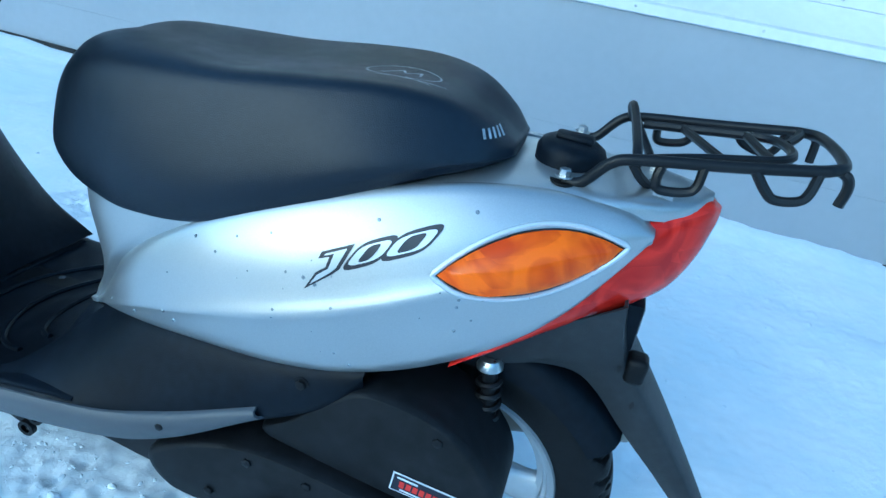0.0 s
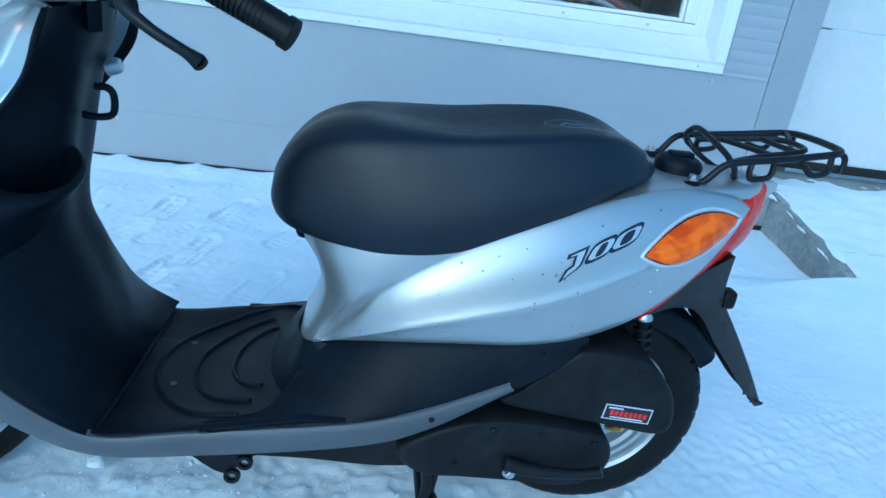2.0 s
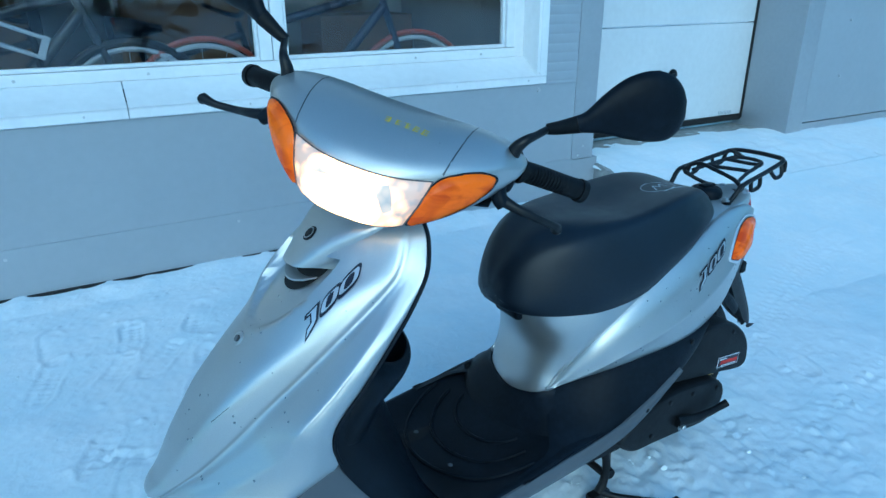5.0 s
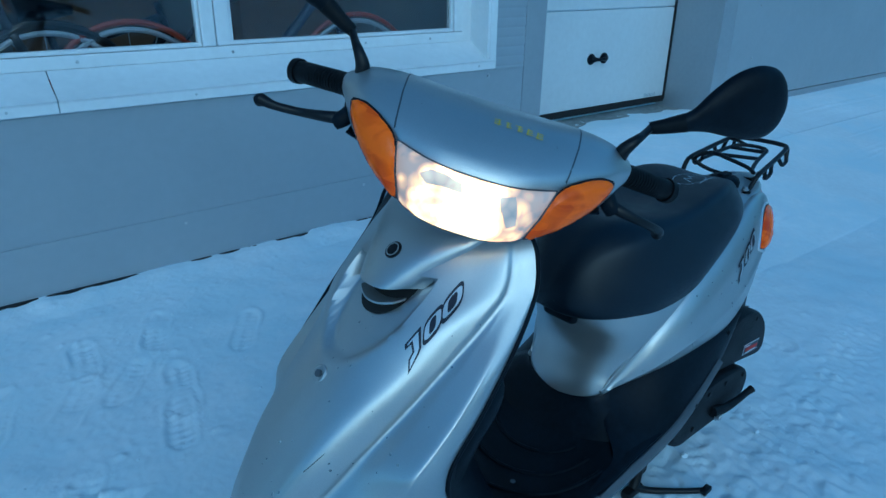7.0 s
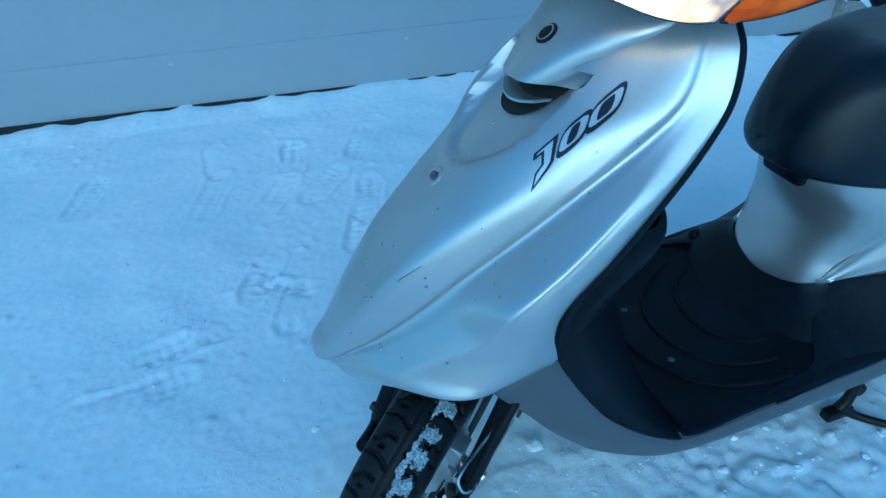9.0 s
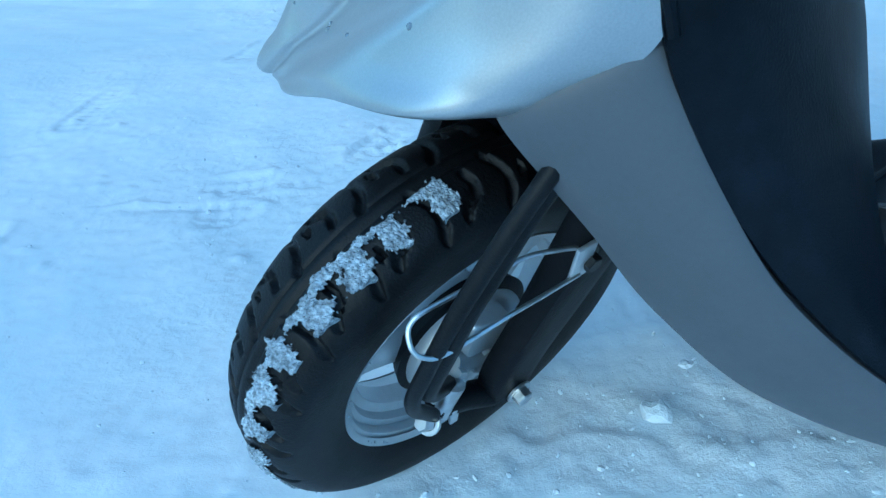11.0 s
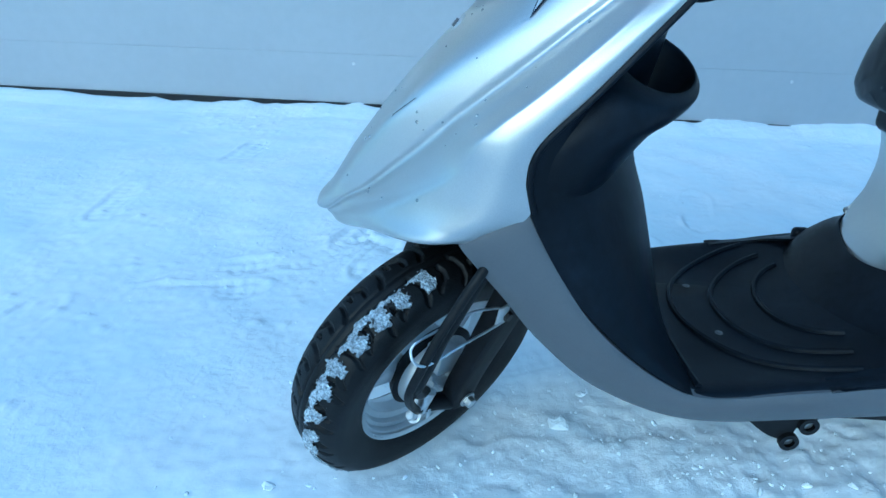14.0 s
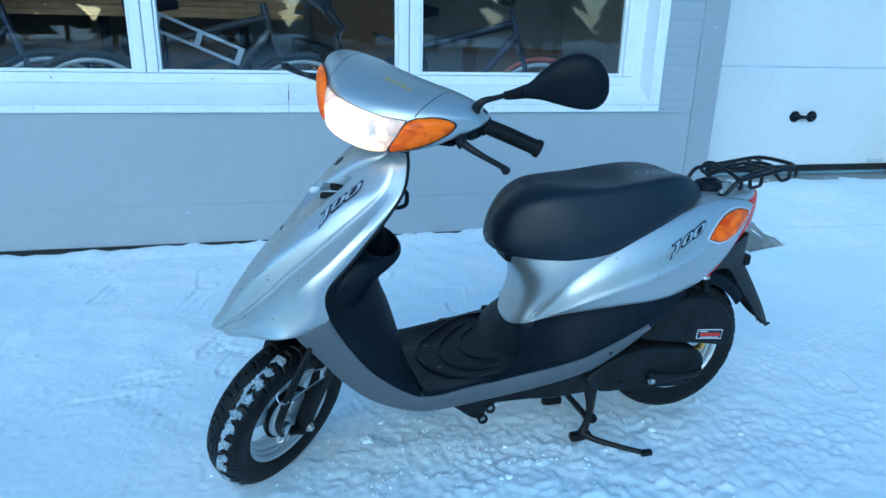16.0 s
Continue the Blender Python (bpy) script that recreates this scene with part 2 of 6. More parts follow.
# ---- mesh helpers ----
def spline(pts, n):
    """n points along a Catmull-Rom curve through pts."""
    p = np.array(pts, float)
    if len(p) == 2:
        s = np.linspace(0, 1, n)[:, None]
        return p[0] * (1 - s) + p[1] * s
    q = np.vstack([2 * p[0] - p[1], p, 2 * p[-1] - p[-2]])
    out = []
    for s in np.linspace(0, len(p) - 1, n):
        i = min(int(s), len(p) - 2)
        f = s - i
        a, b, c, d = q[i], q[i + 1], q[i + 2], q[i + 3]
        out.append(0.5 * (2 * b + (c - a) * f + (2 * a - 5 * b + 4 * c - d) * f * f + (3 * b - a - 3 * c + d) * f ** 3))
    return np.array(out)


def closed_spline(pts, n):
    p = np.array(pts, float)
    k = len(p)
    out = []
    for s in np.linspace(0, k, n, endpoint=False):
        i = int(s)
        f = s - i
        a, b, c, d = p[(i - 1) % k], p[i % k], p[(i + 1) % k], p[(i + 2) % k]
        out.append(0.5 * (2 * b + (c - a) * f + (2 * a - 5 * b + 4 * c - d) * f * f + (3 * b - a - 3 * c + d) * f ** 3))
    return np.array(out)


def surface(sections, nu, nv, closed=False):
    """A smooth grid of nu x nv points through a list of sections of equally many points."""
    secs = np.array([closed_spline(s, nv) if closed else spline(s, nv) for s in sections])
    return np.array([spline(secs[:, j], nu) for j in range(secs.shape[1])]).transpose(1, 0, 2)


def grid_mesh(g, closed=False, caps=False, flip=False):
    bm = bmesh.new()
    nu, nv = g.shape[:2]
    v = [[bm.verts.new(g[i, j]) for j in range(nv)] for i in range(nu)]
    for i in range(nu - 1):
        for j in range(nv if closed else nv - 1):
            k = (j + 1) % nv
            f = (v[i][j], v[i][k], v[i + 1][k], v[i + 1][j])
            bm.faces.new(f[::-1] if flip else f)
    if caps:
        bm.faces.new(v[0][::-1] if not flip else v[0])
        bm.faces.new(v[-1] if not flip else v[-1][::-1])
    bmesh.ops.remove_doubles(bm, verts=bm.verts, dist=1e-5)
    return bm


def thicken(bm, t):
    """Give an open sheet a thickness, towards the side away from its normals."""
    bmesh.ops.recalc_face_normals(bm, faces=bm.faces)
    bmesh.ops.solidify(bm, geom=bm.faces[:], thickness=t)
    bmesh.ops.recalc_face_normals(bm, faces=bm.faces)
    return bm


def tube(pts, r, seg=10, n=None, closed=False, smooth=True):
    """A round bar along a curve through pts; r may be a list, one radius for each point."""
    p = closed_spline(pts, n or 8 * len(pts)) if closed else (spline(pts, n or 8 * len(pts)) if smooth else np.array(pts, float))
    k = len(p)
    rr = np.interp(np.linspace(0, 1, k), np.linspace(0, 1, len(r)), r) if isinstance(r, (list, tuple)) else [r] * k
    rings, side = [], None
    for i in range(k):
        a, b = (p[(i - 1) % k], p[(i + 1) % k]) if closed else (p[max(i - 1, 0)], p[min(i + 1, k - 1)])
        t = Vector(b - a).normalized()
        if side is None:
            side = t.orthogonal().normalized()
        side = (side - t * side.dot(t)).normalized()
        up = t.cross(side)
        rings.append([Vector(p[i]) + (side * math.cos(a2) + up * math.sin(a2)) * rr[i] for a2 in np.linspace(0, 2 * math.pi, seg, endpoint=False)])
    if closed:
        rings.append(rings[0])
    bm = grid_mesh(np.array([[tuple(q) for q in ring] for ring in rings]), closed=True, caps=not closed)
    bmesh.ops.recalc_face_normals(bm, faces=bm.faces)
    return bm


def box(x0, x1, y0, y1, z0, z1, bevel=0.0, seg=2):
    bm = bmesh.new()
    bmesh.ops.create_cube(bm, size=1)
    for v in bm.verts:
        v.co = Vector(((x0 + x1) / 2 + v.co.x * (x1 - x0), (y0 + y1) / 2 + v.co.y * (y1 - y0), (z0 + z1) / 2 + v.co.z * (z1 - z0)))
    if bevel:
        bmesh.ops.bevel(bm, geom=bm.edges[:], offset=bevel, segments=seg, affect="EDGES", profile=0.5)
    return bm


def lathe(profile, centre, axis, seg=40, closed=False):
    """Turn a profile of (radius, along) about an axis through centre."""
    a = Vector(axis).normalized()
    e1 = a.orthogonal().normalized()
    e2 = a.cross(e1)
    c = Vector(centre)
    prof = list(profile) + ([profile[0]] if closed else [])
    g = np.array([[tuple(c + a * h + (e1 * math.cos(t) + e2 * math.sin(t)) * r) for t in np.linspace(0, 2 * math.pi, seg, endpoint=False)] for r, h in prof])
    bm = grid_mesh(g, closed=True, caps=False)
    bmesh.ops.recalc_face_normals(bm, faces=bm.faces)
    return bm


def bolt(centre, axis, r=0.008, h=0.008):
    """A hexagon bolt head on a washer."""
    a = Vector(axis).normalized()
    bm = lathe([(0.0001, 0), (r * 1.5, 0), (r * 1.5, h * 0.2), (r, h * 0.2)], centre, a, 18)
    e1 = a.orthogonal().normalized()
    e2 = a.cross(e1)
    c = Vector(centre)
    hexa = [[bm.verts.new(c + a * (h * k) + (e1 * math.cos(t) + e2 * math.sin(t)) * r * s) for t in np.linspace(0, 2 * math.pi, 6, endpoint=False)] for k, s in ((0.2, 1), (0.9, 1), (1.0, 0.85))]
    for lo, hi in zip(hexa, hexa[1:]):
        for j in range(6):
            bm.faces.new((lo[j], lo[(j + 1) % 6], hi[(j + 1) % 6], hi[j]))
    bm.faces.new(hexa[-1])
    return bm


def merge(*bms):
    """Several bmeshes as one."""
    out = bms[0]
    for b in bms[1:]:
        me = bpy.data.meshes.new("tmp")
        b.to_mesh(me)
        b.free()
        out.from_mesh(me)
        bpy.data.meshes.remove(me)
    return out


def mirrored(bm):
    """A copy of a bmesh on the other side of the plane y = 0."""
    c = bm.copy()
    for v in c.verts:
        v.co.y = -v.co.y
    bmesh.ops.reverse_faces(c, faces=c.faces)
    return c


def part(name, bm, mat, parent=None, label="", matrix=None, smooth=True, angle=40):
    """Links a bmesh as one mesh object under a thing or under a part."""
    if matrix is not None:
        bm.transform(matrix)
    me = bpy.data.meshes.new(name)
    bm.to_mesh(me)
    bm.free()
    me.materials.append(mat)
    if smooth:
        me.shade_smooth()
        me.set_sharp_from_angle(angle=radians(angle))
    ob = new(name, me)
    if parent:
        ob.parent = parent
        up = parent
        while up is not None:
            ob.matrix_parent_inverse = Matrix.Identity(4)
            up = up.parent
    if label:
        ob["label"] = label
    return ob


def tree_of(bm):
    return BVHTree.FromBMesh(bm)


def drape(polygon, tree, at, u, v, way, lift=0.0015, cell=0.006, dome=0.0):
    """Lays a flat outline, in coordinates along u and v from the point at, on a surface along way; dome: how far its middle bulges."""
    at, u, v, way = Vector(at), Vector(u).normalized(), Vector(v).normalized(), Vector(way).normalized()
    bm = bmesh.new()
    vs = [bm.verts.new((a, b, 0)) for a, b in polygon]
    bm.faces.new(vs)
    xs, ys = [a for a, b in polygon], [b for a, b in polygon]
    for axis, lo, hi in (((1, 0, 0), min(xs), max(xs)), ((0, 1, 0), min(ys), max(ys))):
        k = lo + cell
        while k < hi - 1e-6:
            bmesh.ops.bisect_plane(bm, geom=bm.verts[:] + bm.edges[:] + bm.faces[:], plane_co=Vector(axis) * k, plane_no=axis)
            k += cell
    edge = {x for e in bm.edges if e.is_boundary for x in e.verts}
    rim = np.array([(x.co.x, x.co.y) for x in edge])
    reach = max(max(xs) - min(xs), max(ys) - min(ys))
    for x in bm.verts:
        p = at + u * x.co.x + v * x.co.y
        hit, normal, _, _ = tree.ray_cast(p - way * 0.3, way)
        if hit is None:
            hit, normal, _, _ = tree.find_nearest(p)
        if normal.dot(way) > 0:
            normal = -normal
        rise = 0.0
        if dome and x not in edge:
            d = np.sqrt(((rim - (x.co.x, x.co.y)) ** 2).sum(1)).min()
            rise = dome * math.sqrt(min(1.0, d / (0.12 * reach)))
        x.co = hit + normal * (lift + rise)
    bmesh.ops.recalc_face_normals(bm, faces=bm.faces)
    return bm


# ---- ground ----
def axis_steps(lo, hi, fine, far, ratio=1.25):
    """Coordinates at even fine steps between lo and hi, widening outwards as far as far."""
    mid = list(np.arange(lo, hi + fine / 2, fine))
    step, a = fine, mid[-1]
    right = []
    while a < far:
        step *= ratio
        a += step
        right.append(a)
    step, a = fine, mid[0]
    left = []
    while a > -far:
        step *= ratio
        a -= step
        left.append(a)
    return np.array(left[::-1] + mid + right)


# boot prints: x, y, turn in degrees, half-length
FOOTPRINTS = [(-2.0, 1.95, 80, 0.13), (-1.63, 2.07, 95, 0.12), (-1.64, 1.86, 75, 0.14), (-1.46, 1.80, 60, 0.13), (-1.39, 2.02, 85, 0.12), (-1.16, 2.08, 70, 0.13), (-1.19, 1.72, 80, 0.14), (-1.51, 1.42, 70, 0.11), (-1.55, 1.30, 40, 0.13),
              (-1.44, 1.28, 75, 0.10), (-1.68, 1.23, 20, 0.12), (-1.79, 1.09, 15, 0.14), (-1.31, 1.84, 55, 0.12), (-1.24, 1.57, 75, 0.12), (-0.95, 1.5, 75, 0.14), (-0.6, 1.7, 80, 0.14), (-0.85, 0.95, 70, 0.14),
              (-1.08, 0.95, 20, 0.13), (-0.92, 1.92, 60, 0.13), (-0.81, 1.35, 80, 0.14), (-2.2, 1.5, 95, 0.13), (-2.1, 0.9, 70, 0.13), (0.15, 1.25, 60, 0.14), (0.5, 0.9, 75, 0.14), (-0.1, 1.75, 85, 0.13)]


# tyre tracks: from x, y to x, y, half-width, lug pitch, height
TRACKS = [(0.4, -1.5, 4.2, 2.6, 0.07, 0.05, 0.010), (0.75, -1.6, 4.6, 2.4, 0.07, 0.05, 0.010), (-1.05, 0.50, 1.6, 1.45, 0.075, 0.040, 0.0055), (-0.9, 0.30, 0.9, 0.72, 0.06, 0.044, 0.006)]


def ramp(y):
    """Height of the packed snow that climbs to the garage door."""
    return float(np.interp(y, (1.15, 1.5, 1.84, 2.07, 2.35, 2.48, 2.6, 2.75, 2.9), (0.0, 0.05, 0.10, 0.145, 0.195, 0.21, 0.222, 0.212, 0.200)))


def snow_height(x, y):
    """Height of the trodden snow: a rise to the wall, dents, boot prints and a tyre track."""
    p = Vector((x, y, 0))
    near = math.exp(-((x + 0.8) ** 2 + (y - 0.7) ** 2) / 18)
    h = 0.020 * noise.noise(p * 0.9) * (1 - near) + 0.007 * noise.noise(p * 3.1 + Vector((5, 1, 0))) + 0.0048 * noise.noise(p * 9.0 + Vector((2, 7, 0))) + 0.0010 * noise.noise(p * 48.0)
    if abs(x + 0.6) < 2.2 and -0.4 < y < 2.6:
        loose = min(1.0, max(0.0, (0.75 if x < -1.15 and y < 1.2 else 0.40) + 1.5 * noise.noise(p * 1.9 + Vector((11, 4, 0)))))
        loose *= 1 - 0.75 * math.exp(-(((x + 0.4) / 0.8) ** 2 + ((y - 0.6) / 0.42) ** 2))
        d = noise.voronoi(p * 21.0)[0][0]
        if d < 0.42 and loose > 0:
            h += 0.020 * loose * ((0.42 - d) / 0.42) ** 1.6 * max(0.0, noise.cell(p * 21.0) - 0.15)
        d = noise.voronoi(p * 47.0)[0][0]
        h += 0.008 * loose * max(0.0, 0.40 - d)
    churn = math.exp(-(((x + 0.5) / 0.85) ** 2 + ((y - 0.6) / 0.42) ** 2))
    if churn > 0.03:
        shard = noise.cell(p * 34.0 + Vector((noise.noise(p * 20.0), noise.noise(p * 20.0 + Vector((5, 0, 0))), 0)))
        ridge = 1 - abs(noise.noise(p * 15.0 + Vector((3, 8, 0)))) * 2.2
        h += churn * (0.0050 * shard + 0.0028 * max(0.0, ridge) ** 2 + 0.003 * noise.noise(p * 13.0) + 0.0035 * noise.noise(p * 50.0))
    h -= 0.009 * math.exp(-(((x + 1.25) / 0.22) ** 2 + ((y - 0.68) / 0.22) ** 2))
    rise = min(1.0, max(0.0, (y - 1.3) / 1.2))
    h += rise * rise * max(0.0, 0.016 * (x + 2.6)) if x < 1.2 else rise * rise * 0.062
    if y > 2.36:
        h += max(0.0, 0.013 + 0.022 * noise.noise(Vector((x * 3.1, 0, 3))) + 0.010 * noise.noise(Vector((x * 13.0, 0, 7)))) * min(1.0, (y - 2.36) / 0.1)
    if x > 0.5 and y > 1.15:
        s = min(1.0, (x - 0.5) / 0.56)
        drift = s * s * (3 - 2 * s) * ramp(y)
        if y > 1.86 and x < 1.06:
            drift *= max(0.0, 1 - (y - 1.86) / 0.14)
        h = h * (1 - 0.6 * s) + drift - (0.03 if y > 2.03 and x >= 1.06 else 0.0)
    for fx, fy, turn, reach in FOOTPRINTS:
        dx, dy = x - fx, y - fy
        if abs(dx) < 0.25 and abs(dy) < 0.25:
            a = radians(turn)
            u, v = dx * math.cos(a) + dy * math.sin(a), -dx * math.sin(a) + dy * math.cos(a)
            w = 0.050 - 0.012 * math.cos(u * 20)
            e = (u / reach) ** 2 + (v / w) ** 2
            if e < 1.0:
                bars = max(-0.7, min(0.7, 1.6 * math.sin(u * 250 + 2.5 * noise.noise(p * 22.0)))) + max(-0.6, min(0.6, 1.2 * math.sin(v * 190)))
                worn = min(1.0, max(0.0, 0.36 + 1.7 * noise.noise(p * 8.0 + Vector((fx, fy, 3)))))
                h -= worn * (0.0072 * (1 - e ** 8) - 0.0030 * bars * (1 if e < 0.85 else 0))
            elif e < 1.9:
                h += 0.0055 * math.exp(-((e - 1.15) / 0.22) ** 2) * max(0.0, 0.35 + 1.8 * noise.noise(p * 9.0))
    for x0, y0, x1, y1, w, pitch, up in TRACKS:
        dx, dy = x1 - x0, y1 - y0
        n = math.hypot(dx, dy)
        u, v = ((x - x0) * dx + (y - y0) * dy) / n, (-(x - x0) * dy + (y - y0) * dx) / n
        if abs(v) < w and 0 < u < n:
            row = math.floor((v + w) / 0.042)
            lug = math.sin(2 * math.pi * (u / pitch + 0.37 * row + 0.5 * noise.noise(Vector((x * 9, y * 9, row))))) * 1.3
            groove = math.cos(2 * math.pi * (v + w) / 0.042) * 1.2
            broken = 0.45 + 1.6 * max(-0.5, noise.noise(Vector((x * 11, y * 11, 4))))
            h += broken * up * max(0.0, min(1.0, lug)) * max(0.0, 0.7 - 0.6 * groove) - 0.2 * up
    return h


def build_ground():
    xs = axis_steps(-2.3, 1.3, 0.0075, 400, 1.12)
    ys = axis_steps(-0.1, 2.55, 0.0075, 400, 1.12)
    verts = [(x, y, snow_height(x, y)) for y in ys for x in xs]
    nx = len(xs)
    faces = [(j * nx + i, j * nx + i + 1, (j + 1) * nx + i + 1, (j + 1) * nx + i) for j in range(len(ys) - 1) for i in range(nx - 1)]
    me = bpy.data.meshes.new("ground")
    me.from_pydata(verts, [], faces)
    me.materials.append(SNOW)
    me.shade_smooth()
    tagged(new("ground", me), "trodden bluish white snow with boot prints and tyre tracks", "snow", kind="structure")


build_ground()


def snow_lump(x, y, z, r, seed, squash=0.7):
    bm = bmesh.new()
    bmesh.ops.create_icosphere(bm, subdivisions=2, radius=r)
    for v in bm.verts:
        k = 1 + 0.45 * noise.noise(v.co * (1.2 / r) + Vector((seed * 3.1, 0, 0)))
        v.co = Vector((v.co.x * k, v.co.y * k * 0.8, max(-0.3 * r, v.co.z * k * squash)))
    ob = part("snow_lump", bm, SNOW, smooth=False)
    ob.location = (x, y, z)
    tagged(ob, "small broken lump of white ice lying on the snow", "ice lump", "ice lumps by the front wheel")


LUMPS = random.Random(4)
snow_lump(-1.05, 0.755, 0.012, 0.017, 1)
for k in range(70):
    lx, ly = LUMPS.uniform(-1.5, 0.1), LUMPS.uniform(0.35, 1.15)
    if abs(lx + 1.25) < 0.15 and abs(ly - 0.7) < 0.15:
        continue
    snow_lump(lx, ly, snow_height(lx, ly) + 0.001, LUMPS.uniform(0.003, 0.010), k + 2)



def ice_crumbs():
    """Broken crumbs of ice and snow strewn over the trodden ground, too many to count."""
    rnd = random.Random(21)
    chip = bmesh.new()
    bmesh.ops.create_icosphere(chip, subdivisions=1, radius=1.0)
    shape = [v.co.copy() for v in chip.verts]
    tris = [[v.index for v in f.verts] for f in chip.faces]
    chip.free()
    verts, faces = [], []
    for k in range(1500):
        if k < 600:
            x, y = rnd.gauss(-0.85, 0.28), rnd.gauss(0.62, 0.17)
        else:
            x, y = rnd.uniform(-2.0, 0.9), rnd.uniform(0.1, 2.2)
        r = min(0.0065, 0.0015 * math.exp(abs(rnd.gauss(0, 0.55))))
        z = snow_height(x, y) - 0.1 * r
        spin = Euler((rnd.uniform(0, 6.3), rnd.uniform(0, 6.3), rnd.uniform(0, 6.3))).to_matrix()
        sx, sy, sz = r * rnd.uniform(0.7, 1.6), r * rnd.uniform(0.6, 1.1), r * rnd.uniform(0.4, 0.9)
        base = len(verts)
        for c in shape:
            q = spin @ Vector((c.x * sx * rnd.uniform(0.8, 1.2), c.y * sy, c.z * sz))
            verts.append((x + q.x, y + q.y, z + q.z))
        faces += [[base + i for i in t] for t in tris]
    me = bpy.data.meshes.new("ice_crumbs")
    me.from_pydata(verts, [], faces)
    me.materials.append(CRUMB)
    tagged(new("ice_crumbs", me), "loose white crumbs of ice and snow on the ground", "snow crumbs", kind="stuff")


ice_crumbs()

# ---- the building ----
WALL_Y = 2.512
TOP = 3.2
SEAM = 0.235


def structure(name, bm, mat, label="", category="", parent=None, smooth=False):
    ob = part(name, bm, mat, parent, smooth=smooth)
    if parent is None:
        tagged(ob, label, category, kind="structure")
    elif label:
        ob["label"] = label
    return ob


# wall with the window opening x -3.4 to 0.60, z 0.71 up to 1.95, and the door opening x 1.0 to 2.6
wall = structure("wall_north", box(-7.0, -3.44, WALL_Y, WALL_Y + 0.18, 0.0, TOP), PANEL, "grey-blue coated metal sandwich panel wall of a workshop", "wall")
structure("panel", box(-3.44, 0.615, WALL_Y, WALL_Y + 0.18, -0.05, 0.70), PANEL, parent=wall)
structure("panel", box(-3.44, 0.615, WALL_Y, WALL_Y + 0.18, 2.0, TOP), PANEL, parent=wall)
structure("panel", box(0.615, 0.856, WALL_Y, WALL_Y + 0.18, -0.05, TOP), PANEL, parent=wall)
structure("panel", box(1.0, 2.6, WALL_Y, WALL_Y + 0.18, 2.4, TOP), PANEL, parent=wall)
structure("panel", box(2.76, 9.0, WALL_Y, WALL_Y + 0.18, 0.27, TOP), PANEL, parent=wall)
structure("plinth_panel", box(0.858, 1.04, WALL_Y + 0.004, WALL_Y + 0.18, -0.05, SEAM + 0.012, 0.002), PANEL, parent=wall)
structure("corner_flashing", box(0.858, 1.0, WALL_Y - 0.003, WALL_Y + 0.42, SEAM + 0.016, 2.4, 0.004), FLASH, parent=wall, label="folded grey metal corner flashing")
structure("corner_flashing", box(2.6, 2.757, WALL_Y - 0.003, WALL_Y + 0.42, 0.2, 2.4, 0.004), FLASH, parent=wall, label="folded grey metal corner flashing")
ribs = np.array([[(x, WALL_Y - 0.003 - 0.003 * (1 - abs(2 * ((z / 0.045) % 1.0) - 1) ** 3), z) for x in (0.663, 0.852)] for z in np.arange(0.66, 2.39, 0.0045)])
structure("ribbed_panel", thicken(grid_mesh(ribs), 0.002), PANEL, parent=wall, label="grey-blue panel with shallow level ribs")
plinth = box(-7.0, 0.855, WALL_Y - 0.005, WALL_Y - 0.001, -0.05, SEAM, 0.0015)
for v in plinth.verts:
    if v.co.z > 0.1:
        v.co.z += 0.012 * (v.co.x + 1.0)
structure("plinth_panel", plinth, PANEL, parent=wall)
structure("plinth_panel", box(2.75, 9.0, WALL_Y + 0.01, WALL_Y + 0.18, -0.05, 0.26, 0.003), FLASH, parent=wall)
# dark strip standing in for the shaded gap under the wall
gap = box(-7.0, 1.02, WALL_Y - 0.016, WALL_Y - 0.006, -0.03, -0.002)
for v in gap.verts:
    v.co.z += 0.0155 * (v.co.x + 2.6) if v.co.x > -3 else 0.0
structure("gap_shade", gap, SHADE, "dark uneven strip standing for shade along the foot of the wall", "strip")
structure("roof", box(-7.2, 9.2, WALL_Y - 0.3, 9.0, TOP, TOP + 0.2), FLASH, "flat grey metal roof edge of the workshop", "roof")
structure("wall_screw", merge(*[bolt((x, WALL_Y - 0.001, z), (0, -1, 0), 0.007, 0.005) for x, z in
         ((0.625, 0.635), (-0.9, 0.20), (-0.1, 0.21), (-1.75, 0.19), (0.93, 0.32), (0.93, 1.1), (0.9, 0.27), (3.05, 0.9), (3.05, 0.55))]), STEEL, parent=wall)

# window
GY = 2.64
window = structure("window_1", box(-3.40, 0.60, GY + 0.03, GY + 0.05, 0.755, 0.79), WHITE, "wide white three-pane window with a deep folded metal sill", "window")
PANES = [(-3.06, -1.955), (-1.822, -0.727), (-0.588, 0.478)]
structure("window_frame", merge(box(-3.2, 0.545, GY - 0.02, GY + 0.05, 0.79, 0.835, 0.004), box(-3.2, 0.545, GY - 0.02, GY + 0.05, 1.90, 1.96, 0.004),
          box(-3.2, -3.075, GY - 0.02, GY + 0.05, 0.837, 1.898, 0.004), box(0.495, 0.545, GY - 0.02, GY + 0.05, 0.837, 1.898, 0.004)), WHITE, parent=window)
for x0, x1 in ((-1.94, -1.837), (-0.712, -0.603)):
    structure("mullion", merge(box(x0, (x0 + x1) / 2 - 0.002, GY - 0.02, GY + 0.05, 0.837, 1.898, 0.004), box((x0 + x1) / 2 + 0.002, x1, GY - 0.02, GY + 0.05, 0.837, 1.898, 0.004)), WHITE, parent=window)
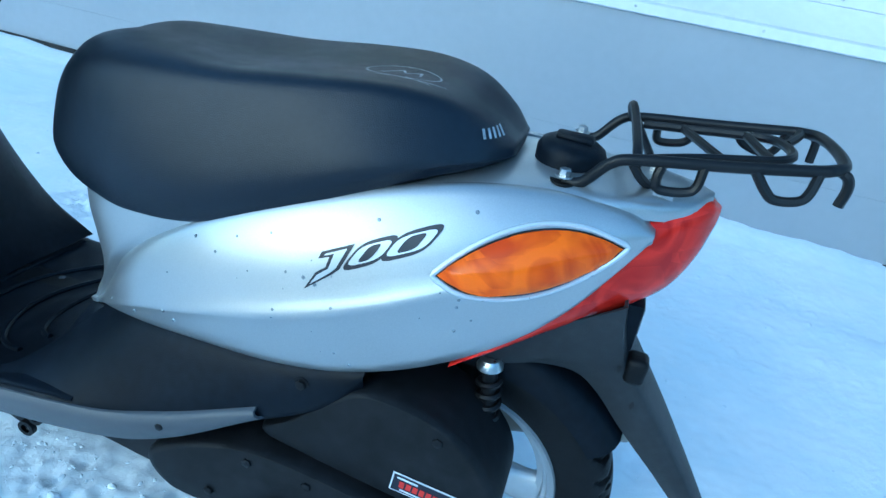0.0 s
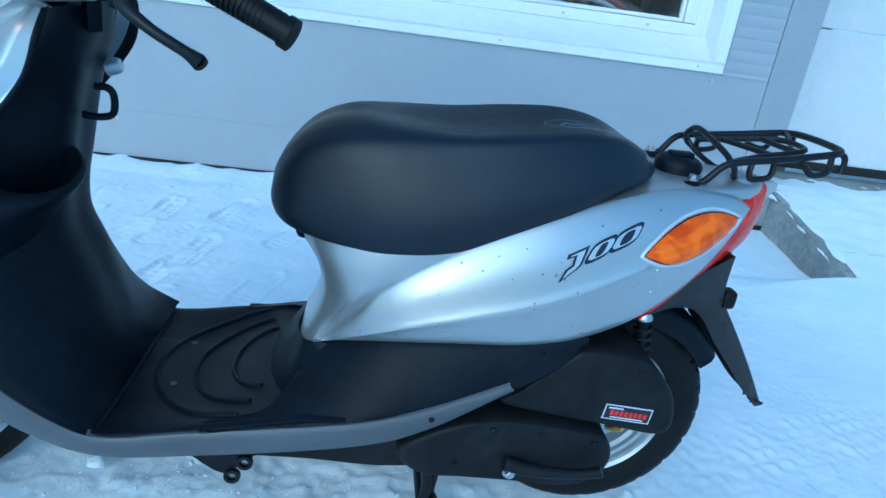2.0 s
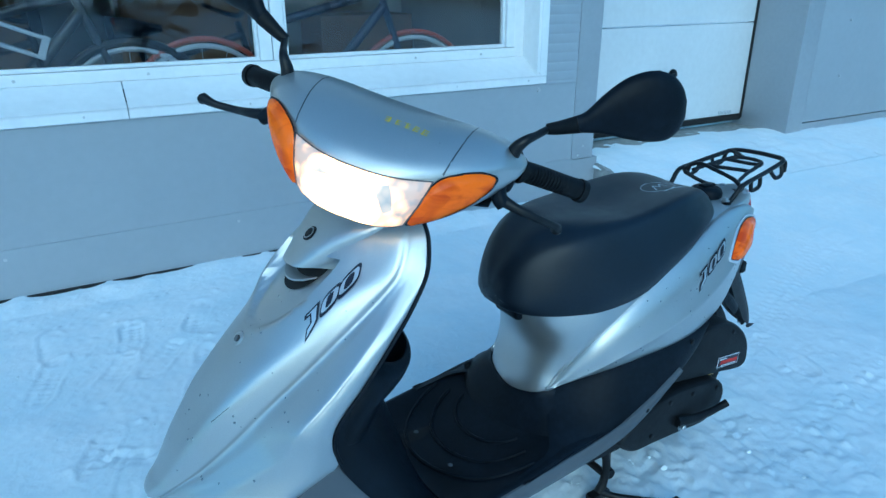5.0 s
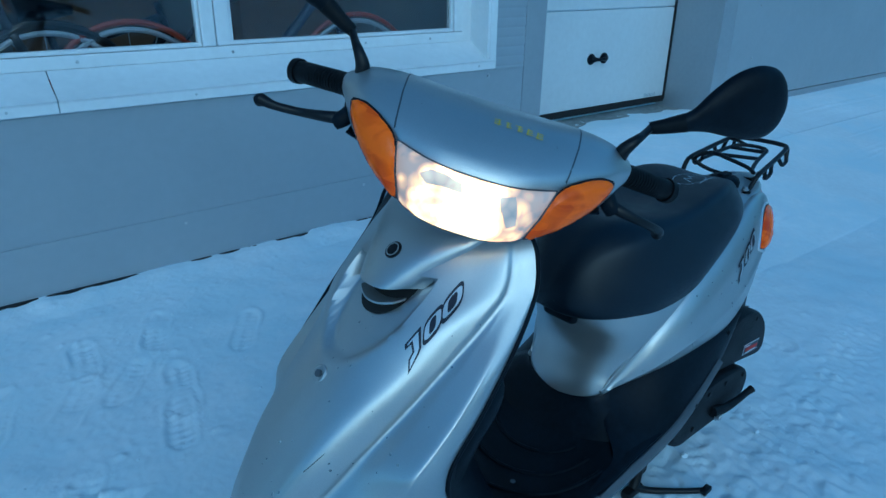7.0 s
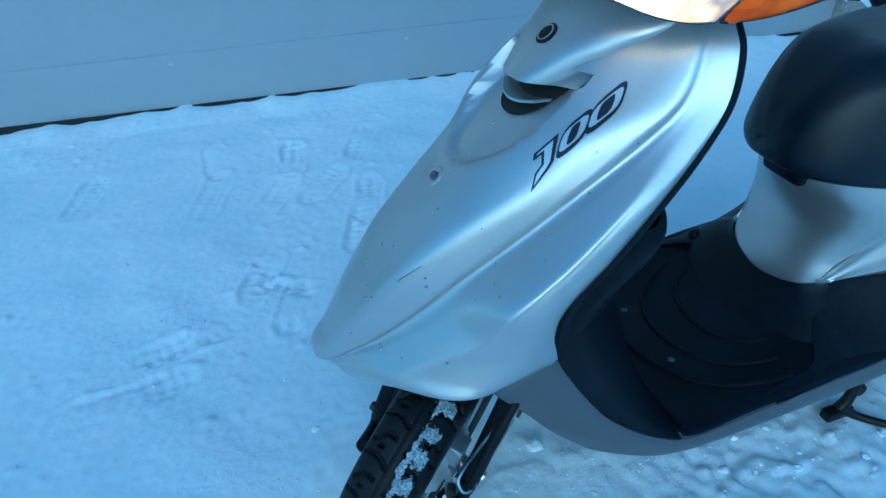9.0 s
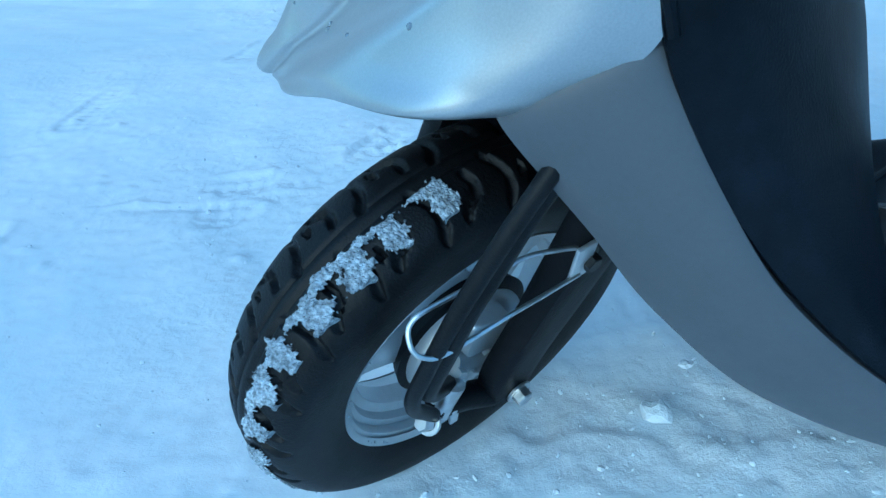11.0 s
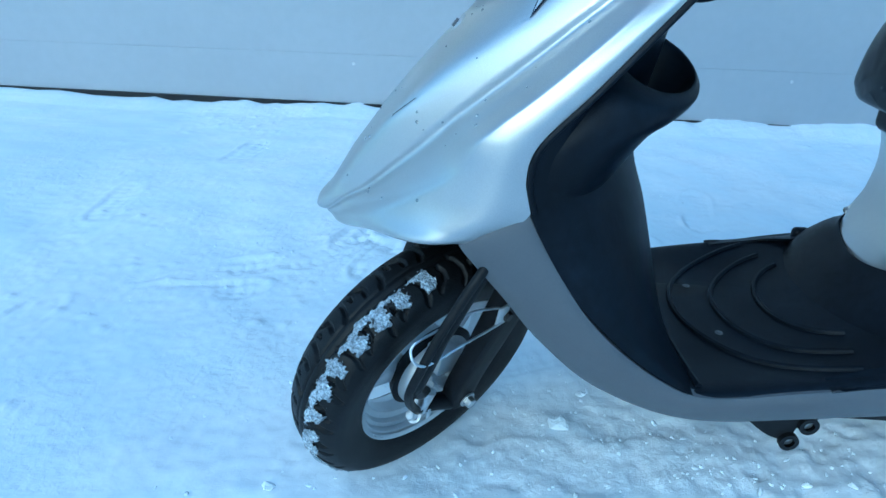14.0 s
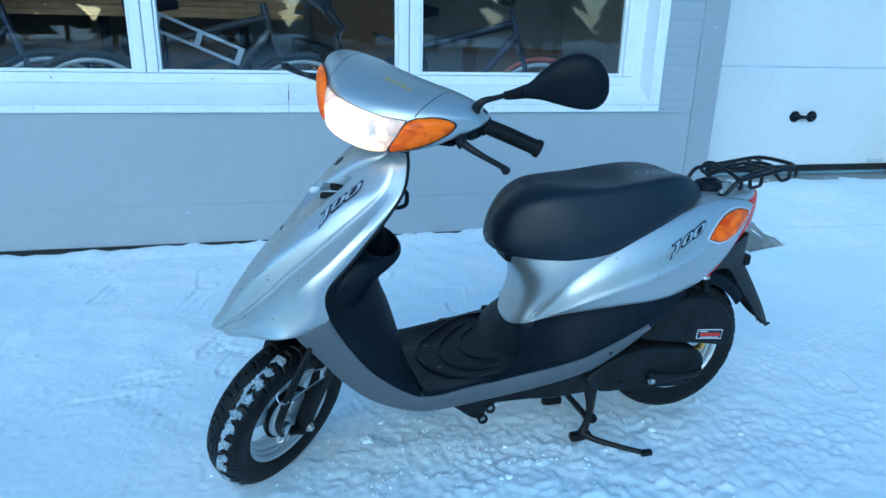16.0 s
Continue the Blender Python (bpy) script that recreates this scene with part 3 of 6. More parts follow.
for x0, x1 in PANES:
    bead = merge(box(x0 - 0.014, x1 + 0.014, GY - 0.012, GY + 0.02, 0.837, 0.852, 0.003), box(x0 - 0.014, x1 + 0.014, GY - 0.012, GY + 0.02, 1.885, 1.898, 0.003),
                 box(x0 - 0.0139, x0, GY - 0.011, GY + 0.02, 0.852, 1.885, 0.003), box(x1, x1 + 0.0139, GY - 0.011, GY + 0.02, 0.852, 1.885, 0.003))
    sash = structure("sash", bead, WHITE, parent=window)
    pane = structure("pane", box(x0, x1, GY + 0.008, GY + 0.014, 0.85, 1.887), GLASS, parent=sash)
    pane.visible_shadow = False


def folded(points, x0, x1, t=0.004):
    """A folded metal strip along x with the given (y, z) profile."""
    g = np.array([[(x, y, z) for y, z in points] for x in (x0, x1)])
    bm = grid_mesh(g)
    return thicken(bm, t)


sill_profile = [(WALL_Y - 0.004, 0.668), (WALL_Y - 0.014, 0.672), (WALL_Y - 0.014, 0.702), (WALL_Y - 0.018, 0.708), (WALL_Y + 0.05, 0.745), (GY - 0.005, 0.79)]
structure("window_sill", folded(sill_profile, -3.3, -1.252), WHITE, parent=window)
structure("window_sill", folded(sill_profile, -1.248, 0.655), WHITE, parent=window)
jamb = merge(box(0.615, 0.658, WALL_Y - 0.016, WALL_Y - 0.004, 0.669, 1.98, 0.003), box(0.60, 0.616, WALL_Y - 0.014, GY - 0.002, 0.72, 1.95, 0.003), box(0.545, 0.602, GY - 0.012, GY + 0.03, 0.79, 1.95, 0.003))
structure("window_jamb", jamb, WHITE, parent=window)
structure("window_jamb", box(-3.3, -3.2, WALL_Y - 0.014, GY, 0.70, 1.98, 0.003), WHITE, parent=window)
structure("sill_screw", merge(*[bolt((x, WALL_Y - 0.016, 0.687), (0, -1, 0), 0.005, 0.003) for x in (-2.35, -1.87, -1.4, -0.8, -0.25, 0.15, 0.55)],
          *[bolt((x, GY - 0.02, 0.812), (0, -1, 0), 0.004, 0.002) for x in (-2.3, -1.6, -1.15, -0.6, 0.0, 0.35)]), STEEL, parent=window)

# door
door = structure("door_1", box(0.98, 2.62, 2.875, 2.92, 0.285, 0.882, 0.006), DOORWHITE, "white sectional garage door with smooth wide panels", "garage door")
for z0 in (0.887, 1.49):
    structure("panel", box(0.98, 2.62, 2.875, 2.92, z0, z0 + 0.598, 0.006), DOORWHITE, parent=door)
structure("panel", box(0.98, 2.62, 2.875, 2.92, 2.093, 2.4, 0.006), DOORWHITE, parent=door)
structure("seal", box(0.98, 2.62, 2.868, 2.92, 0.245, 0.284, 0.004), SHADE, parent=door, label="black rubber bottom seal")
structure("edge_seal", box(2.592, 2.606, 2.86, 2.92, 0.26, 2.4), SHADE, parent=door)
structure("maker_plate", box(2.38, 2.5, 2.871, 2.876, 0.295, 0.315), GREY_INK, parent=door)
hx, hz, hy = 1.85, 0.59, 2.87
handle = lathe([(0.0001, 0), (0.034, 0), (0.034, 0.008), (0.02, 0.014), (0.0001, 0.014)], (hx - 0.06, hy + 0.006, hz), (0, -1, 0), 20)
handle2 = lathe([(0.0001, 0), (0.034, 0), (0.034, 0.008), (0.02, 0.014), (0.0001, 0.014)], (hx + 0.06, hy + 0.006, hz), (0, -1, 0), 20)
grip_bar = tube([(hx - 0.06, hy - 0.004, hz), (hx - 0.04, hy - 0.03, hz), (hx, hy - 0.036, hz), (hx + 0.04, hy - 0.03, hz), (hx + 0.06, hy - 0.004, hz)], [0.026, 0.012, 0.01, 0.012, 0.026], 12)
structure("door_handle", merge(handle, handle2, grip_bar), BLACK, parent=door, label="black plastic pull handle", smooth=True)
structure("door_lintel", box(1.0, 2.6, WALL_Y + 0.18, 2.95, 2.4, 2.6), FLASH, "grey metal lintel over the garage door", "lintel")

# door step with snow on it
step = bmesh.new()
SX = np.concatenate((np.linspace(1.022, 1.12, 10), np.linspace(1.14, 2.9, 70)))
SY = np.linspace(1.84, 2.90, 70)


def bank_height(x, y):
    return ramp(y) + 0.012 * noise.noise(Vector((x * 4, y * 4, 8))) + 0.008 * noise.noise(Vector((x * 14, y * 14, 1))) + 0.003 * noise.noise(Vector((x * 40, y * 40, 1))) - 0.05 * max(0.0, (2.0 - y) / 0.16)


sv = []
for i, x in enumerate(SX):
    row = []
    for y in SY:
        edge = max(0.0, 1 - i / 4.0)
        row.append(step.verts.new((x + edge * 0.022 * noise.noise(Vector((y * 11, 0, 2))), y, bank_height(x, y) - 0.022 * edge ** 2)))
    sv.append(row)
for i in range(len(SX) - 1):
    for j in range(len(SY) - 1):
        step.faces.new((sv[i][j], sv[i + 1][j], sv[i + 1][j + 1], sv[i][j + 1]))
lowr = [step.verts.new((sv[-1][j].co.x + 0.25, sv[-1][j].co.y, -0.05)) for j in range(len(SY))]
for j in range(len(SY) - 1):
    step.faces.new((sv[-1][j], lowr[j], lowr[j + 1], sv[-1][j + 1]))
tagged(part("snow_bank", step, SNOW), "snow bank packed over the concrete door step", "snow", kind="structure")
wedge = bmesh.new()
WY = np.linspace(1.80, 2.52, 40)
rings = []
for y in WY:
    top = ramp(y) - 0.016
    rings.append([(1.032 + 0.014 * noise.noise(Vector((y * 9, k * 2.1, 5))) + 0.005 * noise.noise(Vector((y * 30, k * 5.0, 5))), y, -0.05 + (top + 0.05) * k) for k in np.linspace(0, 1, 9)] + [(1.35, y, top)])
door_step = structure("door_step", thicken(grid_mesh(np.array(rings)), 0.01), CONCRETE, "bare grey concrete door step half under snow", "step", smooth=True)
structure("threshold", box(1.04, 2.85, 2.53, 2.95, -0.05, 0.213, 0.01), CONCRETE, parent=door_step)

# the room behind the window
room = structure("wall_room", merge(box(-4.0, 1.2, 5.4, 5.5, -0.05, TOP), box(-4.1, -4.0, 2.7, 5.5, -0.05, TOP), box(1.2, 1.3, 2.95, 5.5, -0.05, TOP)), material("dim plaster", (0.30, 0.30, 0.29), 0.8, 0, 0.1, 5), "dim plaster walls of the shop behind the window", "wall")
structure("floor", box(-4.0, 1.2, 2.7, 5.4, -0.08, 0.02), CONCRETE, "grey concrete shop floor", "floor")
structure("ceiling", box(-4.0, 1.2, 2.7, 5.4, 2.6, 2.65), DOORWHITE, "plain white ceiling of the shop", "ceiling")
structure("floor_workshop", box(1.3, 9.0, 2.95, 9.0, -0.08, 0.02), CONCRETE, "concrete floor behind the garage door", "floor")


# bicycles and boxes in the shop
def bicycle(x, y, turn, frame_mat, wheel_mat, label, tyre_mat=None, z=0.02):
    """A bicycle standing in the shop: two wheels with tyres and rims, a frame, a fork, a saddle and handlebars."""
    base = new("bicycle")
    base.matrix_world = pose(x, y, z, 0, 0, turn)
    tagged(base, label, "bicycle", "bicycles in the shop")
    R = 0.33
    for wx in (-0.52, 0.52):
        w = part("wheel", tube([(wx + R * math.cos(a), 0, R + R * math.sin(a)) for a in np.linspace(0, 2 * math.pi, 24, endpoint=False)], 0.012 if tyre_mat else 0.02, 8, n=48, closed=True), tyre_mat or RUBBER, base)
        part("rim", tube([(wx + (R - 0.03) * math.cos(a), 0, R + (R - 0.03) * math.sin(a)) for a in np.linspace(0, 2 * math.pi, 24, endpoint=False)], 0.011, 8, n=48, closed=True), wheel_mat, w)
        for a in np.linspace(0, math.pi, 8, endpoint=False):
            c, q = math.cos(a) * (R - 0.03), math.sin(a) * (R - 0.03)
            part("spoke", tube([(wx - c, 0, R - q), (wx + c, 0, R + q)], 0.0018, 4, n=2), STEEL, w)
    for pts, r in (([(-0.52, 0, R), (-0.08, 0, 0.30)], 0.012), ([(-0.08, 0, 0.30), (-0.2, 0, 0.82)], 0.018), ([(-0.08, 0, 0.30), (0.36, 0, 0.78)], 0.024), ([(-0.17, 0, 0.72), (0.34, 0, 0.85)], 0.02), ([(-0.52, 0, R), (-0.17, 0, 0.72)], 0.010), ([(0.33, 0, 0.92), (0.38, 0, 0.74), (0.52, 0, R)], 0.018)):
        part("frame_tube", tube(pts, r, 10, n=8), frame_mat, base)
    part("saddle", tube([(-0.33, 0, 0.90), (-0.25, 0, 0.905), (-0.08, 0, 0.90)], [0.07, 0.06, 0.02], 12, n=10), BLACK, base)
    part("handlebar", tube([(0.26, -0.28, 1.0), (0.31, -0.1, 0.96), (0.33, 0, 0.95), (0.31, 0.1, 0.96), (0.26, 0.28, 1.0)], 0.013, 8, n=30), BLACK, base)


PALE = material("pale bicycle paint", (0.42, 0.44, 0.47), 0.35, 0.0, 0.05, 20)
ORANGE = material("orange rim paint", (0.30, 0.055, 0.025), 0.4, 0.0, 0.05, 20)
BLUE = material("dark blue paint", (0.015, 0.02, 0.04), 0.35, 0.0, 0.05, 20)
CHARCOAL = material("charcoal bicycle paint", (0.025, 0.027, 0.03), 0.35, 0.0, 0.05, 20)
DECKZ = 0.245
bicycle(-1.70, 2.99, 3, CHARCOAL, PALE, "charcoal bicycle with pale rims on a low display deck", z=DECKZ)
bicycle(-0.36, 3.00, -2, BLUE, PALE, "dark blue bicycle with orange tyres on a display deck", ORANGE, DECKZ)
bicycle(-2.95, 3.0, 2, BLUE, PALE, "dark bicycle with pale rims behind the window", z=DECKZ)
bicycle(-0.9, 3.6, 12, BLACK, ORANGE, "black bicycle with orange rims further back in the shop")
bicycle(-1.9, 3.7, -10, BLACK, PALE, "black bicycle with pale rims further back in the shop")
deck = part("display_deck", box(-3.7, 0.55, 2.80, 3.22, 0.02, DECKZ, 0.006), material("dark deck paint", (0.02, 0.022, 0.026), 0.5, 0, 0.2, 20), smooth=False)
tagged(deck, "low dark wooden display deck inside the shop window", "platform")
# a slotted white swing arm leaning in the window
arm = merge(box(-0.22, 0.22, -0.012, 0.012, 0.030, 0.045, 0.003), box(-0.22, 0.22, -0.012, 0.012, -0.045, -0.030, 0.003), *[box(q - 0.014, q + 0.014, -0.011, 0.011, -0.031, 0.031, 0.003) for q in (-0.205, 0.0, 0.205)])
arm.transform(pose(-1.68, 2.86, 0.985, 0, 23, 0))
tagged(part("swing_arm", arm, PALE, smooth=False), "white slotted metal swing arm shown in the window", "vehicle part")
stand = part("arm_stand", merge(tube([(-1.52, 2.86, 0.92), (-1.50, 2.88, DECKZ)], 0.012, 8, n=3), tube([(-1.84, 2.86, 1.04), (-1.86, 2.88, DECKZ)], 0.012, 8, n=3)), BLACK)
tagged(stand, "black prop holding a white swing arm", "stand")
LUMBER = material("raw spruce plank", (0.34, 0.20, 0.09), 0.7, 0, 0.2, 12, 0.2, 60, 0.2, 2)
PLK = random.Random(2)
shelf = new("lumber_stack")
tagged(shelf, "stack of raw brown planks stored on a rack in the shop", "planks")
for k in range(5):
    for r in range(3):
        x0 = -3.6 + PLK.uniform(-0.1, 0.1)
        part("plank", box(x0, x0 + 2.35, 3.85 + r * 0.13, 3.965 + r * 0.13, 1.09 + k * 0.034, 1.121 + k * 0.034 + PLK.uniform(-0.001, 0.001), 0.002), LUMBER, shelf, smooth=False)
for x in (-3.3, -2.4, -1.55):
    part("post", box(x - 0.03, x + 0.03, 4.0, 4.06, 0.02, 1.088, 0.004), BLACK, shelf, smooth=False)
CARD = material("brown cardboard", (0.16, 0.10, 0.055), 0.8, 0.0, 0.1, 15)
for bx, by, bw, bh in ((-2.4, 4.6, 1.6, 1.35), (-0.7, 4.9, 0.8, 1.3), (0.5, 4.7, 0.7, 0.9)):
    b = part("cardboard_box", merge(box(bx - bw / 2, bx + bw / 2, by - 0.25, by + 0.25, 0.02, 0.02 + bh, 0.008)), CARD, smooth=False)
    tagged(b, "tall brown cardboard carton on the shop floor", "box", "cartons in the shop")

# ---- far woods round the yard ----
def far_woods():
    """Dark snowy conifers in a ring far behind the yard, too many to count."""
    rnd = random.Random(12)
    bm = bmesh.new()
    for k in range(130):
        a = radians(rnd.uniform(178, 362))
        d = rnd.uniform(26, 44)
        x, y, h = d * math.cos(a), d * math.sin(a) + 2, rnd.uniform(6, 11)
        tiers = 7
        for t in range(tiers):
            z0, z1 = h * (0.08 + 0.9 * t / tiers), h * (0.08 + 0.9 * (t + 1.5) / tiers)
            r = h * 0.2 * (1 - t / tiers) * rnd.uniform(0.8, 1.15)
            base = [bm.verts.new((x + r * math.cos(b) * rnd.uniform(0.7, 1.2), y + r * math.sin(b) * rnd.uniform(0.7, 1.2), z0 + rnd.uniform(-0.3, 0.2))) for b in np.linspace(0, 2 * math.pi, 9, endpoint=False)]
            top = bm.verts.new((x, y, z1))
            for i in range(9):
                bm.faces.new((base[i], base[(i + 1) % 9], top))
        trunk = [bm.verts.new((x + 0.15 * math.cos(b), y + 0.15 * math.sin(b), z)) for z in (0, h * 0.3) for b in (0, 2.1, 4.2)]
        for i in range(3):
            bm.faces.new((trunk[i], trunk[(i + 1) % 3], trunk[3 + (i + 1) % 3], trunk[3 + i]))
    tagged(part("far_woods", bm, material("dark conifer needles", (0.03, 0.05, 0.045), 0.9, 0, 0.4, 2), smooth=False), "dark conifer woods standing far round the yard", "woods", kind="stuff")


far_woods()

SCOOTER = new("scooter")
SCOOTER.matrix_world = pose(-0.17, 0.79, 0, 0, 0, 4.3)
tagged(SCOOTER, "silver and black motor scooter on its centre stand", "scooter")
AX_P, AX_RAKE, STEER = Vector((-0.78, 0, 0.9)), radians(23), radians(45)
TURNED = Matrix.Translation(AX_P) @ Matrix.Rotation(STEER, 4, Vector((math.sin(AX_RAKE), 0, math.cos(AX_RAKE)))) @ Matrix.Translation(-AX_P)


def sp(name, bm, mat, label="", parent=None, turned=False, smooth=True, angle=40):
    """A part of the scooter; turned: it belongs to the steering, which is turned to the left."""
    return part(name, bm, mat, parent or SCOOTER, label, TURNED if turned else None, smooth, angle)


def interp(rows, n):
    return spline(rows, n)


# -- rear side panels: x, bottom z and half-width, bulge z and half-width, crease z and half-width
SIDE = [(-0.497, 0.369, 0.091, 0.371, 0.093, 0.373, 0.092), (-0.476, 0.373, 0.099, 0.380, 0.104, 0.392, 0.098), (-0.445, 0.387, 0.120, 0.402, 0.128, 0.434, 0.116), (-0.41, 0.401, 0.140, 0.424, 0.151, 0.481, 0.135),
        (-0.36, 0.413, 0.157, 0.450, 0.171, 0.524, 0.146), (-0.29, 0.423, 0.168, 0.474, 0.184, 0.567, 0.149), (-0.20, 0.430, 0.172, 0.500, 0.187, 0.607, 0.144), (-0.12, 0.443, 0.166, 0.527, 0.179, 0.636, 0.131),
        (-0.04, 0.470, 0.150, 0.561, 0.162, 0.655, 0.113), (0.03, 0.505, 0.124, 0.590, 0.136, 0.661, 0.096), (0.08, 0.548, 0.104, 0.610, 0.110, 0.659, 0.084), (0.115, 0.593, 0.088, 0.622, 0.093, 0.653, 0.077), (0.140, 0.627, 0.070, 0.634, 0.072, 0.641, 0.070)]


def side_section(r):
    x, z0, w0, z1, w1, z2, w2 = r
    return [(x, -w0 + 0.014, z0), (x, -w0 - 0.002, z0 + 0.006), (x, -w0 * 0.2 - w1 * 0.8, z0 * 0.2 + z1 * 0.8), (x, -w1, z1), (x, -(w1 * 0.84 + w2 * 0.16) - 0.001, z1 * 0.84 + z2 * 0.16), (x, -(w1 * 0.45 + w2 * 0.55) - 0.004, z1 * 0.4 + z2 * 0.6), (x, -w2, z2), (x, -w2 + 0.014, z2 + 0.002)]


def side_panel():
    return grid_mesh(surface([side_section(r) for r in SIDE], 60, 24))


left_bm = thicken(side_panel(), 0.003)
side_tree = tree_of(left_bm)
right_bm = mirrored(left_bm)
SIDE_L = sp("side_panel", left_bm, SILVER, "curved silver painted rear side panel")
SIDE_R = sp("side_panel", right_bm, SILVER, "curved silver painted rear side panel")

# -- centre cowl: the column under the seat, as U-shaped cuts at rising heights: z, front x, crease x and half-width
COLUMN = [(0.368, -0.524, -0.484, 0.093), (0.386, -0.519, -0.476, 0.096), (0.409, -0.506, -0.461, 0.101), (0.445, -0.497, -0.436, 0.118), (0.480, -0.503, -0.410, 0.133), (0.510, -0.518, -0.376, 0.142), (0.535, -0.526, -0.340, 0.146), (0.560, -0.530, -0.300, 0.148)]


def column_cut(z, fx, ax, aw):
    half = [(-0.12, aw * 0.85), ((ax - 0.12) / 2, aw * 0.98), (ax, aw - 0.001)] + [(ax + (fx - ax) * math.sin(radians(a)) ** 0.95, aw * math.cos(radians(a)) ** 0.85) for a in (18, 36, 52, 66, 78, 90)]
    low, high = max(0.0, (0.420 - z) / 0.052), max(0.0, (z - 0.50) / 0.06)

    def at(x, y):
        rise = (x - ax) * 0.42 if x > ax else 0.0
        mid = max(0.0, 1 - (y / aw) ** 2) if x < ax else 0.0
        notch = 0.034 * high if abs(y) < 0.05 and x < -0.49 else 0.0
        return z + rise - 0.022 * low * mid - notch

    return [(x, -y, at(x, y)) for x, y in half] + [(x, y, at(x, y)) for x, y in half[-2::-1]]


sp("centre_cowl", thicken(grid_mesh(surface([column_cut(*r) for r in COLUMN], 30, 90)), 0.003), SILVER2, "silver painted centre cowl under the seat", angle=60)

# tail deck between the seat and the tail lamp: x, z, half-width
DECK = [(-0.16, 0.630, 0.130), (-0.08, 0.652, 0.116), (0.0, 0.664, 0.100), (0.06, 0.669, 0.086), (0.11, 0.671, 0.072), (0.15, 0.671, 0.054), (0.176, 0.669, 0.034), (0.190, 0.666, 0.012)]
deck_bm = grid_mesh(surface([[(x, -w, z - 0.022), (x, -w * 0.93, z - 0.006), (x, -w * 0.5, z + 0.003), (x, 0, z + 0.006), (x, w * 0.5, z + 0.003), (x, w * 0.93, z - 0.006), (x, w, z - 0.022)] for x, z, w in DECK], 40, 24))
tail_bm2 = deck_bm.copy()
sp("tail_deck", thicken(deck_bm, 0.003), SILVER2, "silver painted tail deck behind the seat")

# tail lamp: x, bottom z, top z, half-width
TAIL = [(-0.02, 0.468, 0.476, 0.138), (0.03, 0.490, 0.53, 0.122), (0.08, 0.516, 0.602, 0.101), (0.11, 0.532, 0.635, 0.087), (0.145, 0.552, 0.657, 0.067), (0.172, 0.572, 0.663, 0.046), (0.190, 0.604, 0.663, 0.028), (0.201, 0.640, 0.657, 0.006)]
tail_bm = grid_mesh(surface([[(x, 0, z0 + 0.002), (x, -w * 0.7, z0), (x, -w, z0 + (z1 - z0) * 0.3), (x, -w * 0.96, z0 + (z1 - z0) * 0.75), (x, -w * 0.7, z1), (x, 0, z1 + 0.003),
            (x, w * 0.7, z1), (x, w * 0.96, z0 + (z1 - z0) * 0.75), (x, w, z0 + (z1 - z0) * 0.3), (x, w * 0.7, z0)] for x, z0, z1, w in TAIL], 40, 40, closed=True), closed=True, caps=True)
bmesh.ops.recalc_face_normals(tail_bm, faces=tail_bm.faces)
sp("tail_lamp", tail_bm, RED, "glossy red tail lamp lens wrapped round the tail")


# rear indicators, leaf-shaped, lying in the side panels
def leaf(length, height, n=36, skew=0.0):
    """Outline of a pointed leaf from (0, 0) to (length, 0)."""
    top = [(length * t, height * 0.5 * math.sin(math.pi * t) ** 0.8 * (1 + skew * (t - 0.5))) for t in np.linspace(0, 1, n // 2)]
    low = [(length * t, -height * 0.5 * math.sin(math.pi * t) ** 0.8 * (1 - skew * (t - 0.5))) for t in np.linspace(1, 0, n // 2)][1:-1]
    return top + low


U_SIDE = Vector((0.159, 0.071, 0.047)).normalized()
V_SIDE = Vector((-0.05, 0, 0.157)).normalized()
IND_AT = Vector((-0.045, -0.158, 0.580))
ind = drape(leaf(0.181, 0.057, skew=0.15), side_tree, IND_AT, U_SIDE, V_SIDE, (0.25, 1, 0), 0.0034, 0.008, 0.012)
ind_r = mirrored(ind)
line = drape(leaf(0.185, 0.061, skew=0.15), side_tree, IND_AT - U_SIDE * 0.002, U_SIDE, V_SIDE, (0.25, 1, 0), 0.0024, 0.008, 0.001)
line_r = mirrored(line)
sp("indicator_seal", line, DARK, parent=SIDE_L)
sp("indicator_seal", line_r, DARK, parent=SIDE_R)
rim = drape(leaf(0.195, 0.073, skew=0.15), side_tree, IND_AT - U_SIDE * 0.006, U_SIDE, V_SIDE, (0.25, 1, 0), 0.0012, 0.008, 0.0)
rim_r = mirrored(rim)
sp("indicator", ind, AMBER, "amber leaf-shaped indicator lens", parent=SIDE_L)
sp("indicator", ind_r, AMBER, "amber leaf-shaped indicator lens", parent=SIDE_R)
sp("indicator_trim", rim, SILVER2, parent=SIDE_L)


def bead(outline, tree, at, u, v, way, r, lift=0.001, closed=True):
    """A thin raised bead along an outline laid on a surface."""
    at, u, v, way = Vector(at), Vector(u).normalized(), Vector(v).normalized(), Vector(way).normalized()
    pts = []
    for a, b in outline:
        hit, n, _, _ = tree.ray_cast(at + u * a + v * b - way * 0.3, way)
        if hit is not None:
            pts.append(tuple(hit + (n if n.dot(way) < 0 else -n) * lift))
    return tube(pts, r, 8, n=3 * len(pts), closed=closed)


# silver rim whose caught light is painted as a paler tone
ring_l = bead(leaf(0.191, 0.068, 40, 0.15), side_tree, IND_AT - U_SIDE * 0.005, U_SIDE, V_SIDE, (0.25, 1, 0), 0.0030)
ring_r = mirrored(ring_l)
sp("indicator_bezel", ring_l, BEZEL, "silver bezel lightened for the light it catches", parent=SIDE_L)
sp("indicator_bezel", ring_r, BEZEL, "silver bezel lightened for the light it catches", parent=SIDE_R)
